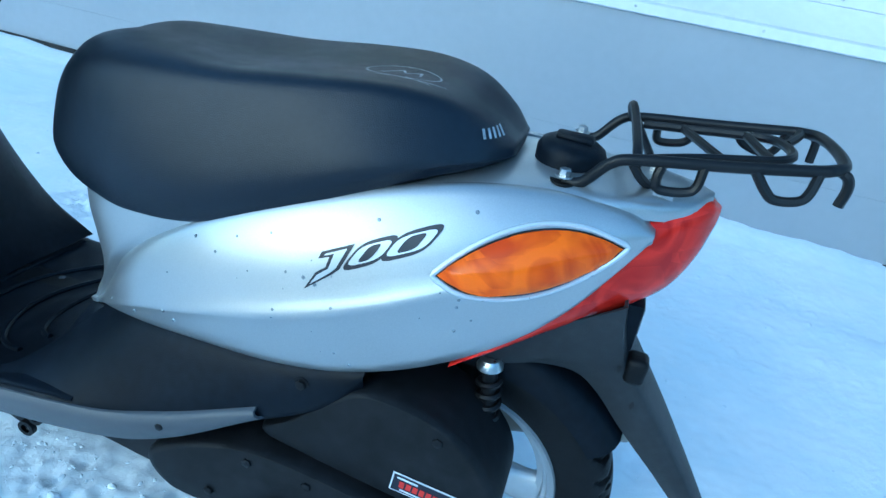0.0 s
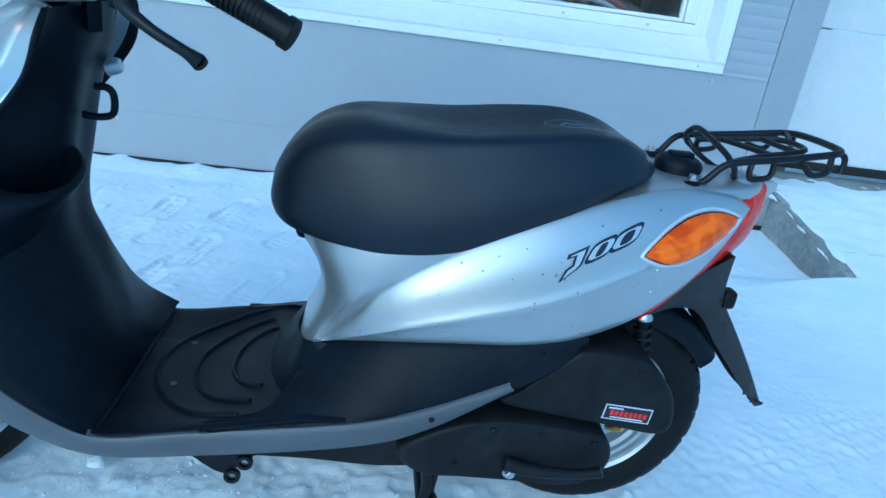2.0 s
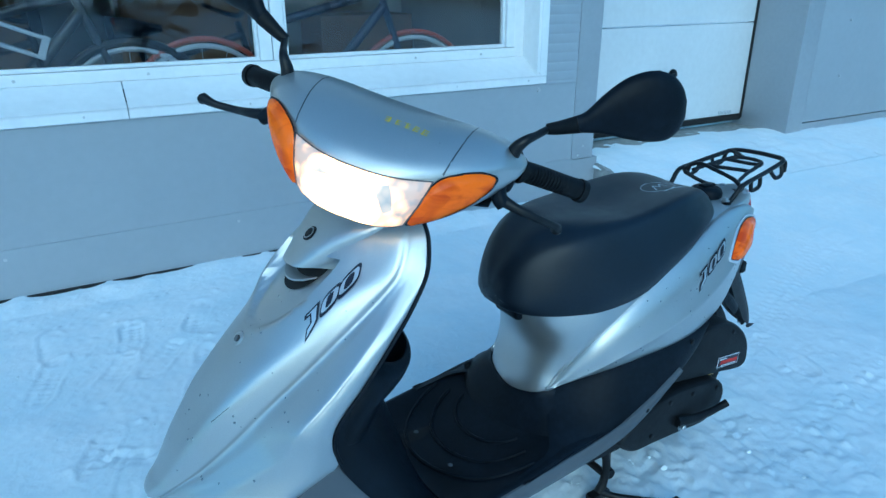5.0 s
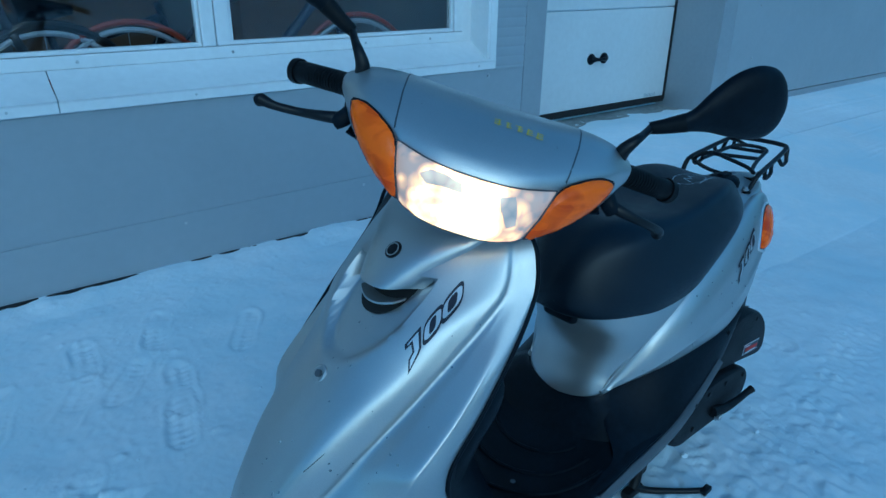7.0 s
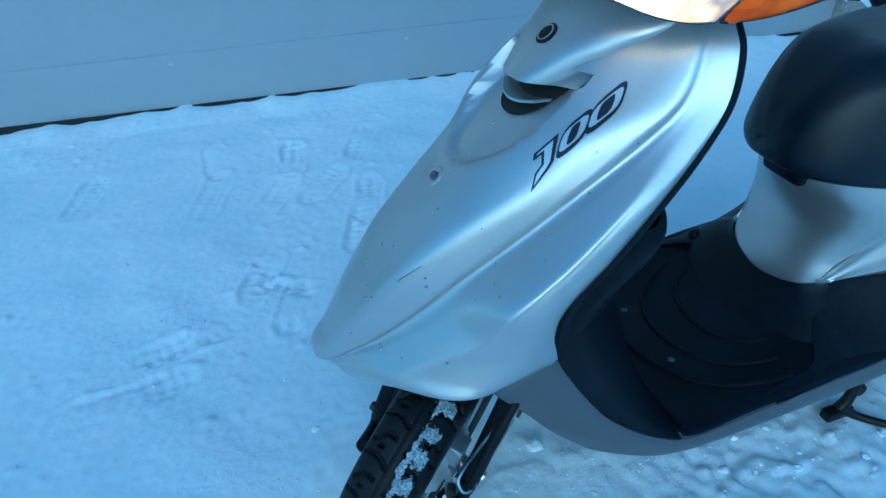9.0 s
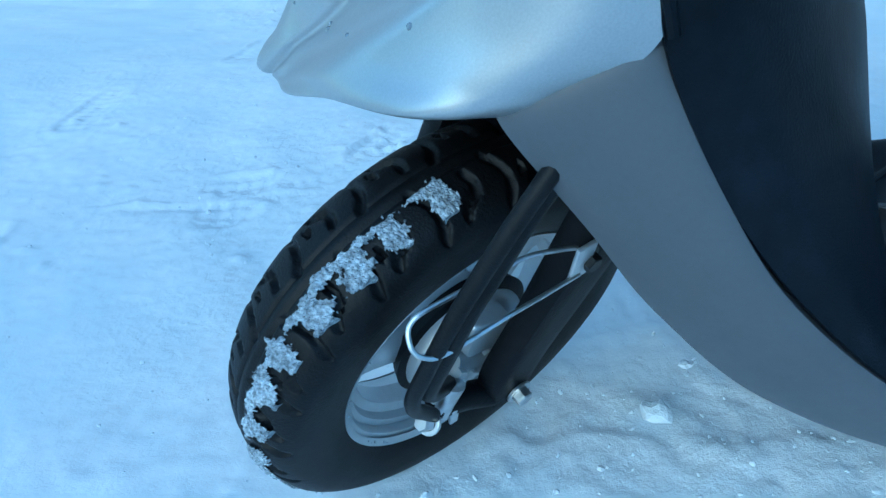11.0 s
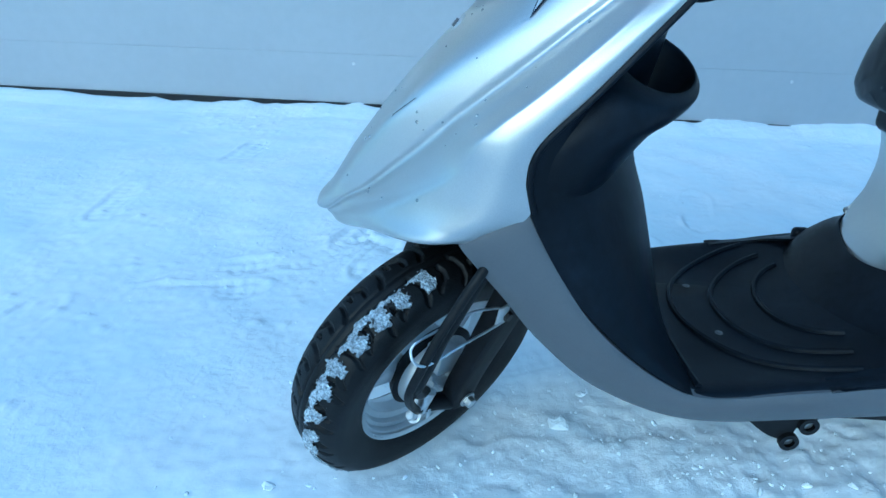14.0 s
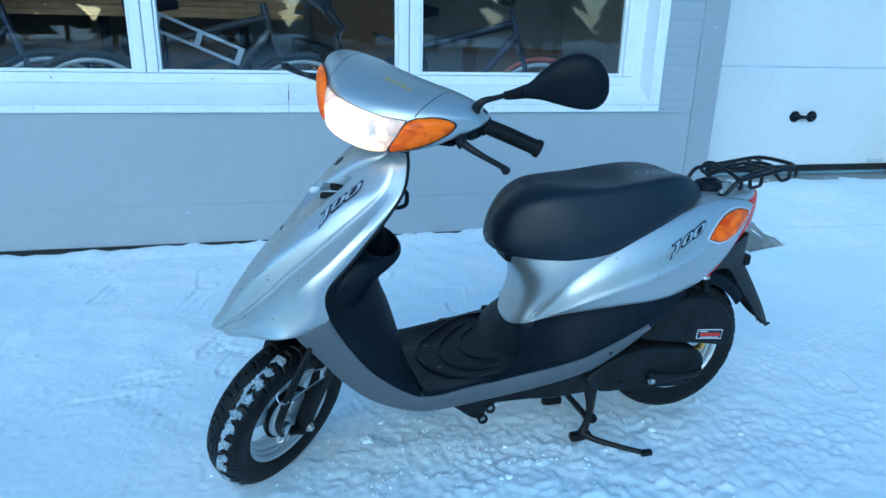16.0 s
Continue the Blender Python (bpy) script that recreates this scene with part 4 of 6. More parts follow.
sp("indicator_trim", rim_r, SILVER2, parent=SIDE_R)


def slanted(x0, x1, y0, y1, lean):
    return [(x0 + y0 * lean, y0), (x1 + y0 * lean, y0), (x1 + y1 * lean, y1), (x0 + y1 * lean, y1)]


def emblem(parent, tree, at, u, size):
    """A model emblem of three slanted links, dark outlines with light cores, as plain shapes."""
    hit, n, _, _ = tree.find_nearest(Vector(at))
    u = Vector(u).normalized()
    if n.y > 0:
        n = -n
    v = n.cross(u)
    v = -v if v.z < 0 else v
    h = size * 0.178
    dark, light, slit = [], [], []
    dark.append([(a * size, b * size) for a, b in ((-0.05, -0.062), (0.20, -0.004), (0.27, 0.02), (0.44, 0.178), (0.17, 0.178), (0.13, 0.135), (0.22, 0.128), (0.17, 0.062), (0.08, 0.040))])
    light.append([(a * size, b * size) for a, b in ((0.01, -0.036), (0.19, 0.012), (0.25, 0.036), (0.375, 0.156), (0.20, 0.156), (0.185, 0.146), (0.265, 0.142), (0.19, 0.046), (0.09, 0.022))])

    def link(x0, x1, inset, notch=0.0):
        w, d = (x1 - x0) * size, inset * size
        pts = []
        for a in np.linspace(0, 2 * math.pi, 24, endpoint=False):
            c, q = math.cos(a), math.sin(a)
            px = (abs(c) ** 0.6) * (1 if c > 0 else -1) * (w / 2 - d)
            py = (abs(q) ** 0.6) * (1 if q > 0 else -1) * (h / 2 - d)
            pts.append((x0 * size + w / 2 + px + (py + h / 2) * 1.35, py + h / 2))
        return pts

    for x0, x1 in ((0.25, 0.58), (0.55, 0.93)):
        dark.append(link(x0, x1, 0.0))
        light.append(link(x0, x1, 0.028))
        slit.append(link(x0 + 0.070, x1 - 0.070, 0.040))
    way = -n
    sp("emblem", merge(*[drape(p, tree, at, u, v, way, 0.0012, 0.012) for p in dark]), DECAL, "black and silver emblem decal", parent=parent)
    sp("emblem_core", merge(*[drape(p, tree, at, u, v, way, 0.0022, 0.012) for p in light]), DECAL_LIGHT, parent=parent)
    sp("emblem_slit", merge(*[drape(p, tree, at, u, v, way, 0.0030, 0.012) for p in slit]), DECAL, parent=parent)


emblem(SIDE_L, side_tree, (-0.166, -0.178, 0.548), (0.105, 0.039, 0.046), 0.130)

# -- lower black side covers and footboard
# x, bottom z, top z, half-width at the bottom and at the top
COVER = [(-0.640, 0.279, 0.281, 0.206, 0.203), (-0.600, 0.284, 0.289, 0.206, 0.199), (-0.555, 0.290, 0.300, 0.206, 0.190), (-0.520, 0.296, 0.325, 0.205, 0.140), (-0.490, 0.300, 0.366, 0.205, 0.096), (-0.465, 0.304, 0.378, 0.204, 0.106), (-0.43, 0.309, 0.393, 0.204, 0.128), (-0.39, 0.316, 0.407, 0.203, 0.147), (-0.34, 0.328, 0.416, 0.200, 0.160), (-0.28, 0.345, 0.424, 0.196, 0.168), (-0.20, 0.372, 0.431, 0.186, 0.172), (-0.135, 0.405, 0.443, 0.174, 0.167), (-0.10, 0.44, 0.452, 0.166, 0.162)]
cover = thicken(grid_mesh(surface([[(x, -wb + 0.004, z0 - 0.01), (x, -wb, z0), (x, -(wb * 0.5 + wt * 0.5) - 0.004, (z0 + z1) / 2), (x, -wt, z1), (x, -wt + 0.016, z1 + 0.004)] for x, z0, z1, wb, wt in COVER], 50, 14)), 0.003)
cover_r = mirrored(cover)


def leant(bm, k=0.055):
    """The machine leans a little: what lies to its right is lower."""
    for v in bm.verts:
        v.co.z -= k * max(0.0, v.co.y + 0.19)
    return bm


leant(cover_r, 0.05)
CL = sp("lower_cover", cover, BLACK, "black plastic lower side cover")
sp("lower_cover", cover_r, BLACK, "black plastic lower side cover")
sp("cover_screw", bolt((-0.164, -0.176, 0.420), (0, -1, 0), 0.0060, 0.004), DARK, parent=CL)

skirt_cuts = []
for z, fx, w in ((0.280, -0.572, 0.186), (0.306, -0.560, 0.176), (0.328, -0.548, 0.153), (0.346, -0.539, 0.130), (0.362, -0.532, 0.104), (0.372, -0.529, 0.096)):
    mid = 0.024 * max(0.0, (z - 0.28) / 0.092)
    half = [(-0.44, w + 0.012), (-0.466, w + 0.006), (-0.490, w + 0.001), (fx + (-0.490 - fx) * 0.42, w * 0.80), (fx + 0.007, w * 0.42), (fx, 0)]
    skirt_cuts.append([(x, -y, z - mid * max(0.0, 1 - (y / w) ** 2)) for x, y in half] + [(x, y, z - mid * max(0.0, 1 - (y / w) ** 2)) for x, y in half[-2::-1]])
sp("column_skirt", thicken(grid_mesh(surface(skirt_cuts, 16, 50)), 0.003), BLACK, "black skirt round the foot of the column")

# strip: outer lower edge and upper edge of the grey band that runs from the leg shield to the rear
STRIP = [(-1.066, 0.436, -0.998, 0.482, 0.168, 0.188), (-1.056, 0.421, -0.987, 0.464, 0.176, 0.193), (-1.012, 0.368, -0.962, 0.415, 0.172, 0.200), (-0.965, 0.311, -0.912, 0.346, 0.172, 0.204), (-0.893, 0.252, -0.838, 0.286, 0.176, 0.207),
         (-0.785, 0.217, -0.772, 0.262, 0.184, 0.209), (-0.645, 0.228, -0.650, 0.277, 0.190, 0.210), (-0.43, 0.258, -0.437, 0.304, 0.194, 0.210), (-0.32, 0.292, -0.335, 0.330, 0.190, 0.206), (-0.20, 0.366, -0.21, 0.378, 0.182, 0.192)]
strip = thicken(grid_mesh(surface([[(xb + 0.012, -yb + 0.05, zb + 0.010), (xb, -yb, zb), ((xb + xt) / 2, -(yb + yt) / 2 - 0.008, (zb + zt) / 2), (xt, -yt, zt), (xt + 0.002, -yt + 0.014, zt + 0.004)] for xb, zb, xt, zt, yb, yt in STRIP], 80, 12)), 0.003)
strip_r = leant(mirrored(strip))
SL = sp("side_strip", strip, GREY, "grey plastic lower side moulding")
sp("side_strip", strip_r, GREY, "grey plastic lower side moulding")
sp("strip_screw", bolt((-0.745, -0.197, 0.243), (0, -1, 0.2), 0.006, 0.004), STEEL, parent=SL)
sp("strip_screw", bolt((-0.319, -0.204, 0.322), (0, -1, 0), 0.005, 0.004), DARK, parent=SL)

# footboard: x, z in the middle, z at the edge
FLOOR = [(-0.86, 0.300, 0.285), (-0.80, 0.262, 0.262), (-0.73, 0.259, 0.264), (-0.66, 0.262, 0.274), (-0.60, 0.280, 0.284), (-0.55, 0.296, 0.294), (-0.50, 0.312, 0.302), (-0.44, 0.325, 0.308)]
floor_bm = grid_mesh(surface([[(x, -0.203, ze), (x, -0.19, ze + 0.003), (x, -0.12, zc * 0.8 + ze * 0.2), (x, 0, zc), (x, 0.12, zc * 0.8 + ze * 0.2), (x, 0.19, ze + 0.003), (x, 0.203, ze)] for x, zc, ze in FLOOR], 50, 40))
thicken(leant(floor_bm), 0.004)
floor_tree = tree_of(floor_bm)
FB = sp("footboard", floor_bm, BLACK, "black plastic footboard with curved raised ribs")


def arc_on_floor(cx, cy, rx, ry, a0, a1, r=0.0040, n=40):
    pts = []
    for a in np.linspace(radians(a0), radians(a1), n):
        x, y = cx + rx * math.cos(a), cy + ry * math.sin(a)
        hit = floor_tree.ray_cast(Vector((x, y, 1)), Vector((0, 0, -1)))[0]
        if hit is not None:
            pts.append((x, y, hit.z + 0.0012))
    return tube(pts, r, 6, n=len(pts), smooth=False)


for cx, rx, ry in ((-0.56, 0.13, 0.14), (-0.56, 0.07, 0.10), (-0.56, 0.19, 0.18)):
    sp("floor_rib", arc_on_floor(cx, 0, rx, ry, 100, 260), BLACK, parent=FB)
sp("floor_rib", arc_on_floor(-0.78, 0, 0.0, 0.19, -90, 90), BLACK, parent=FB)
for y in (-0.067, 0.067):
    sp("floor_screw", bolt((-0.712, y, 0.257 - 0.055 * (y - 0.01)), (0, 0, 1), 0.0036, 0.0015), GREY, parent=FB)
sp("floor_pan", box(-0.84, -0.25, -0.105, 0.105, 0.175, 0.250, 0.03, 3), DARK, "black underside pan of the frame")

# -- front leg shield, as level cuts: z, centre x, shoulder x and half-width, valley x and half-width, wing corner x and half-width, back edge x and half-width
SHIELD = [(0.815, -0.880, -0.850, 0.105, -0.832, 0.132, -0.824, 0.146, -0.818, 0.150), (0.790, -0.912, -0.870, 0.118, -0.842, 0.150, -0.831, 0.165, -0.821, 0.170), (0.745, -0.960, -0.900, 0.130, -0.862, 0.162, -0.852, 0.178, -0.832, 0.183),
          (0.700, -1.003, -0.960, 0.122, -0.902, 0.156, -0.888, 0.186, -0.862, 0.191), (0.655, -1.046, -1.006, 0.114, -0.951, 0.146, -0.930, 0.192, -0.900, 0.197), (0.600, -1.098, -1.073, 0.096, -1.009, 0.130, -0.988, 0.194, -0.947, 0.200), (0.548, -1.142, -1.128, 0.080, -1.066, 0.113, -1.046, 0.188, -0.992, 0.199),
          (0.510, -1.170, -1.158, 0.069, -1.104, 0.100, -1.068, 0.172, -1.000, 0.197), (0.478, -1.193, -1.182, 0.058, -1.138, 0.086, -1.108, 0.142, -0.992, 0.195), (0.450, -1.210, -1.201, 0.046, -1.168, 0.070, -1.150, 0.108, -1.018, 0.186), (0.430, -1.2225, -1.2165, 0.036, -1.196, 0.056, -1.180, 0.082, -1.060, 0.172), (0.418, -1.2335, -1.2290, 0.029, -1.208, 0.047, -1.195, 0.068, -1.142, 0.118), (0.408, -1.2400, -1.2365, 0.024, -1.219, 0.038, -1.207, 0.054, -1.184, 0.088), (0.401, -1.2405, -1.2385, 0.018, -1.225, 0.029, -1.217, 0.040, -1.203, 0.060), (0.397, -1.234, -1.233, 0.010, -1.223, 0.017, -1.219, 0.024, -1.212, 0.034)]


def shield_cut(z, cx, px, pw, ax, aw, kx, kw, ex, ew):
    near = [(cx, 0), (cx * 0.75 + px * 0.25, pw * 0.55), (px, pw), (px * 0.25 + ax * 0.75 - 0.004, pw * 0.2 + aw * 0.8), (ax, aw)]
    rolled = [(ax * 0.6 + kx * 0.4 - 0.002, aw * 0.6 + kw * 0.4), (kx - 0.003, kw * 0.93 + aw * 0.07), (kx * 0.85 + ex * 0.15, kw * 0.6 + ew * 0.4), (kx * 0.4 + ex * 0.6, ew * 1.0 + 0.001), (ex, ew)]
    flat = [(ax + (ex - ax) * f, aw + (ew - aw) * f) for f in (0.25, 0.5, 0.75, 0.92, 1.0)]
    s = min(1.0, max(0.0, (z - 0.65) / 0.09))
    half = near + [(a * (1 - s) + c * s, b * (1 - s) + d * s) for (a, b), (c, d) in zip(rolled, flat)]
    swell = 0.014 * math.exp(-((z - 0.725) / 0.045) ** 2)
    return [(x, -y, z) for x, y in half[::-1]] + [(x + 0.004 * min(1.0, y / 0.1) - swell, y - 0.026 * min(1.0, y / 0.1) + 0.6 * swell * min(1.0, y / 0.05), z) for x, y in half[1:]]


def scooped(g):
    """Press the air intake's hollow into the shield below the nose panel: a U-shaped dish with a crisp lip."""
    for row in g:
        for p in row:
            low = (0.742 - p[2]) / 0.094
            if -0.1 < low < 1:
                w = 0.072 * math.sqrt(max(0.0, 1 - max(0.0, low) ** 2.2))
                inside = w - abs(p[1] + 0.016)
                if inside > 0:
                    lip = min(1.0, inside / 0.008)
                    depth = 0.007 + 0.030 * (1 - max(0.0, low)) ** 1.2
                    p[0] += depth * lip * (2 - lip)
                    p[2] -= 0.004 * lip
    return g


shield_bm = grid_mesh(scooped(surface([shield_cut(*r) for r in SHIELD], 150, 181)))
thicken(shield_bm, 0.003)
shield_tree = tree_of(shield_bm)
SHIELD_OB = sp("front_shield", shield_bm, SILVER, "pointed silver painted front leg shield", angle=60)
emblem(SHIELD_OB, shield_tree, (-1.000, -0.117, 0.659), (0.103, -0.014, 0.083), 0.122)

# raised centre panel with the badge and the air scoop
NOSE = [(0.822, -0.866, 0.106), (0.800, -0.900, 0.098), (0.780, -0.927, 0.082), (0.760, -0.949, 0.066), (0.742, -0.966, 0.054), (0.735, -0.972, 0.049)]
MIDY = -0.014
nose_bm = grid_mesh(surface([[(x + 0.046, -w * 1.10, z - 0.006), (x + 0.022, -w * 0.98, z), (x - 0.002, -w * 0.6, z), (x - 0.010, 0, z), (x - 0.002, w * 0.6, z), (x + 0.022, w * 0.98, z), (x + 0.046, w * 1.10, z - 0.006)] for z, x, w in NOSE], 30, 40))
nose_bm.transform(Matrix.Translation((0, MIDY * 0.6, 0)))
NP = sp("nose_panel", thicken(nose_bm, 0.006), SILVER2, "raised silver nose panel above an air scoop")
badge = lathe([(0.0001, 0.002), (0.011, 0.002), (0.0135, 0.0005), (0.0135, -0.003)], (-0.9405, MIDY, 0.777), (-0.66, 0, 0.75), 24)
sp("badge", badge, DARK, "round dark maker's badge", parent=NP)
ring = lathe([(0.0105, 0.0019), (0.0105, 0.0026), (0.0090, 0.0026), (0.0090, 0.0019)], (-0.9405, MIDY, 0.777), (-0.66, 0, 0.75), 24)
sp("badge_ring", ring, STEEL, parent=NP)
# the opening's shade is a black patch laid in the hollow
scoop_line = spline([(-0.044, 0.738), (-0.043, 0.722), (-0.036, 0.706), (-0.020, 0.696), (0.0, 0.693), (0.020, 0.696), (0.036, 0.706), (0.043, 0.722), (0.044, 0.738)], 28).tolist()
sp("scoop_shade", drape(scoop_line, shield_tree, (-1.1, MIDY, 0), (0, 1, 0), (0, 0, 1), (1, 0, 0), 0.0015, 0.008), SHADE, "black patch painted as shade in the air scoop opening", parent=NP)
sp("scoop_blade", thicken(grid_mesh(surface([[(-0.984 + 9.0 * abs(y) ** 2, MIDY + y, 0.714 + 4.0 * y * y), (-0.94, MIDY + y, 0.712 + 4.0 * y * y)] for y in (-0.038, -0.019, 0, 0.019, 0.038)], 20, 4)), 0.003), SILVER2, parent=NP)
hole_rim = lathe([(0.0001, -0.002), (0.009, -0.002), (0.011, 0.0025), (0.013, 0.001), (0.014, -0.004)], (-1.070, MIDY, 0.628), (-0.8, 0, 0.6), 20)
sp("plug", hole_rim, SILVER, "recessed round plug", parent=SHIELD_OB)
sp("plug_core", lathe([(0.0001, 0.0020), (0.0052, 0.0020), (0.0056, -0.002)], (-1.0725, MIDY, 0.6295), (-0.8, 0, 0.6), 16), GREY, parent=SHIELD_OB)
sp("scratch", drape([(0, 0), (0.036, 0.004), (0.037, 0.0055), (0.001, 0.002)], shield_tree, (-1.143, -0.08, 0.538), (0.026, -0.018, 0.024), (0, 0, 1), (0.5, 0.7, -0.3), 0.0006, 0.006), GREY, "thin dark scratch", parent=SHIELD_OB)
edge_pts = [(r[8] + 0.004, -r[9] - 0.001, r[0]) for r in SHIELD[:9]]
trim = tube(edge_pts, 0.0032, 8, n=60)
trim_r = mirrored(trim)
sp("edge_trim", trim, BLACK)
sp("edge_trim", trim_r, BLACK)

# -- inner black leg shield, level cuts: z, back edge x and half-width, shoulder x, middle x
INNER = [(0.815, -0.815, 0.146, -0.825, -0.805), (0.770, -0.822, 0.172, -0.848, -0.812), (0.730, -0.836, 0.183, -0.875, -0.825), (0.685, -0.873, 0.190, -0.905, -0.838), (0.612, -0.938, 0.196, -0.925, -0.852), (0.555, -0.988, 0.196, -0.925, -0.862),
         (0.500, -0.998, 0.194, -0.912, -0.862), (0.44, -0.975, 0.194, -0.885, -0.840), (0.37, -0.927, 0.199, -0.850, -0.818), (0.30, -0.852, 0.203, -0.812, -0.798), (0.255, -0.775, 0.205, -0.780, -0.785)]
inner_cuts = []
for z, bx, bw, mx, cx in INNER:
    half = [(bx, bw), (bx + (mx - bx) * 0.45, bw * 0.93), (mx, bw * 0.68), (cx - 0.003, bw * 0.3), (cx, 0)]
    inner_cuts.append([(x, -y, z) for x, y in half] + [(x, y, z) for x, y in half[-2::-1]])
inner_bm = grid_mesh(surface(inner_cuts, 60, 44))
IN = sp("inner_shield", thicken(inner_bm, 0.003), BLACK, "black plastic inner leg shield with a glove pocket")
# glove pocket: a swelling of the inner shield with an oval mouth that faces up and back
POCKET = [(0.470, -0.975, -0.098, 0.070, 0.090), (0.505, -0.958, -0.100, 0.074, 0.092), (0.545, -0.934, -0.102, 0.076, 0.091), (0.582, -0.906, -0.103, 0.074, 0.086), (0.606, -0.886, -0.103, 0.068, 0.078)]
POCKET_IN = [(0.6125, -0.878, -0.102, 0.058, 0.068), (0.611, -0.868, -0.100, 0.045, 0.056), (0.604, -0.866, -0.100, 0.040, 0.051), (0.575, -0.880, -0.100, 0.038, 0.048), (0.53, -0.900, -0.100, 0.032, 0.042)]
pocket_rings = []
for z, cx, cy, rx, ry in POCKET + POCKET_IN:
    slope = max(0.0, (z - 0.54) / 0.075)
    pocket_rings.append([(cx + rx * math.cos(a) + 0.25 * ry * math.sin(a), cy + ry * math.sin(a) , z - slope * (0.34 * rx * math.cos(a) - 0.30 * ry * math.sin(a))) for a in np.linspace(0, 2 * math.pi, 20, endpoint=False)])
pocket_bm = grid_mesh(surface(pocket_rings, 36, 40, closed=True), closed=True, caps=True)
bmesh.ops.recalc_face_normals(pocket_bm, faces=pocket_bm.faces)
sp("glove_pocket", pocket_bm, BLACK, "open black glove pocket", parent=IN, angle=80)
sp("bag_hook", tube([(-0.83, -0.03, 0.668), (-0.806, -0.03, 0.667), (-0.790, -0.03, 0.674), (-0.788, -0.03, 0.698), (-0.796, -0.03, 0.708), (-0.812, -0.03, 0.708)], 0.0050, 10), BLACK, "black bag hook", parent=IN)
sp("key_lock", lathe([(0.0001, 0.010), (0.009, 0.010), (0.012, 0.005), (0.013, -0.01)], (-0.81, 0.04, 0.725), (1, 0, 0.3), 20), RIM, parent=IN)
sp("floor_hook", box(-0.526, -0.498, 0.150, 0.168, 0.270, 0.314, 0.007, 3), BLACK, "black fold-out lug", parent=FB)

# -- seat: x, bottom z, top z, half-width at the bottom, half-width at the shoulder, shoulder z
SEAT = [(-0.577, 0.566, 0.594, 0.016, 0.011, 0.580), (-0.570, 0.553, 0.625, 0.042, 0.030, 0.600), (-0.549, 0.545, 0.661, 0.071, 0.051, 0.629), (-0.515, 0.541, 0.694, 0.095, 0.072, 0.655), (-0.465, 0.539, 0.713, 0.118, 0.096, 0.671), (-0.40, 0.541, 0.715, 0.140, 0.114, 0.675),
        (-0.31, 0.556, 0.714, 0.150, 0.124, 0.681), (-0.22, 0.590, 0.725, 0.146, 0.122, 0.697), (-0.14, 0.627, 0.732, 0.135, 0.111, 0.706), (-0.08, 0.652, 0.727, 0.113, 0.092, 0.702), (-0.036, 0.664, 0.707, 0.083, 0.066, 0.692), (-0.012, 0.670, 0.686, 0.042, 0.034, 0.680)]
seat_secs = []
for x, z0, z1, wb, ws, zs in SEAT:
    k = min(1.0, max(0.0, (x + 0.46) / 0.14)) * min(1.0, max(0.0, (-0.02 - x) / 0.08))
    half = [(0, z1 - 0.004 - 0.004 * k), (ws * (0.55 + 0.10 * k), z1 - 0.003), (ws * (0.90 + 0.03 * k), zs + (z1 - zs) * (0.62 + 0.22 * k)), (ws + 0.012 - 0.005 * k, zs + 0.002 * k), (wb + 0.006, z0 + (zs - z0) * 0.40), (wb + 0.001, z0 + 0.010), (wb - 0.012, z0), (wb * 0.4, z0 - 0.002)]
    seat_secs.append([(x, -y, z) for y, z in half] + [(x, y, z) for y, z in half[:0:-1]])
seat_bm = grid_mesh(surface(seat_secs, 70, 64, closed=True), closed=True, caps=True)
bmesh.ops.recalc_face_normals(seat_bm, faces=seat_bm.faces)
seat_tree = tree_of(seat_bm)
SEAT_OB = sp("seat", seat_bm, VINYL, "black vinyl seat with a printed ring on top", angle=80)
ringpts = [(0.040 * math.cos(a), 0.031 * math.sin(a)) for a in np.linspace(0, 2 * math.pi, 40, endpoint=False)]
RING_AT = (-0.145, -0.02, 0.9)


def print_line(pts, width, tree, at, u, v, way, lift=0.0012):
    """Printed line along a polyline."""
    bms = []
    for (a, b), (c, d) in zip(pts, pts[1:]):
        n = math.hypot(c - a, d - b) or 1
        px, py = -(d - b) / n * width / 2, (c - a) / n * width / 2
        bms.append(drape([(a + px, b + py), (a - px, b - py), (c - px, d - py), (c + px, d + py)], tree, at, u, v, way, lift, 0.02))
    return merge(*bms)


down = (0, 0, -1)
sp("seat_print", merge(print_line(ringpts + ringpts[:1], 0.0022, seat_tree, RING_AT, (1, 0, 0), (0, 1, 0), down), print_line([(-0.02, -0.015), (-0.004, 0.012), (0.003, -0.004), (0.016, 0.012), (0.02, -0.008)], 0.003, seat_tree, RING_AT, (1, 0, 0), (0, 1, 0), down),
   print_line([(-0.02, -0.034), (0.055, -0.030)], 0.003, seat_tree, RING_AT, (1, 0, 0), (0, 1, 0), down), print_line([(0.01, -0.026), (0.04, -0.040)], 0.002, seat_tree, RING_AT, (1, 0, 0), (0, 1, 0), down)), GREY_INK, "worn pale print", parent=SEAT_OB)
bars = [slanted(k * 0.0075, k * 0.0075 + 0.0035, 0, 0.008, 0.2) for k in range(5)]
sp("seat_lettering", merge(*[drape(b, seat_tree, (-0.035, -0.082, 0.694), (0.45, 0.9, 0), (0, 0, 1), (-0.8, 0.6, 0), 0.001, 0.01) for b in bars]), GREY_INK, "pale maker's print as bars", parent=SEAT_OB)
sp("seat_base", box(-0.538, -0.462, -0.040, 0.040, 0.512, 0.600, 0.012, 3), BLACK, "black seat latch under the nose")

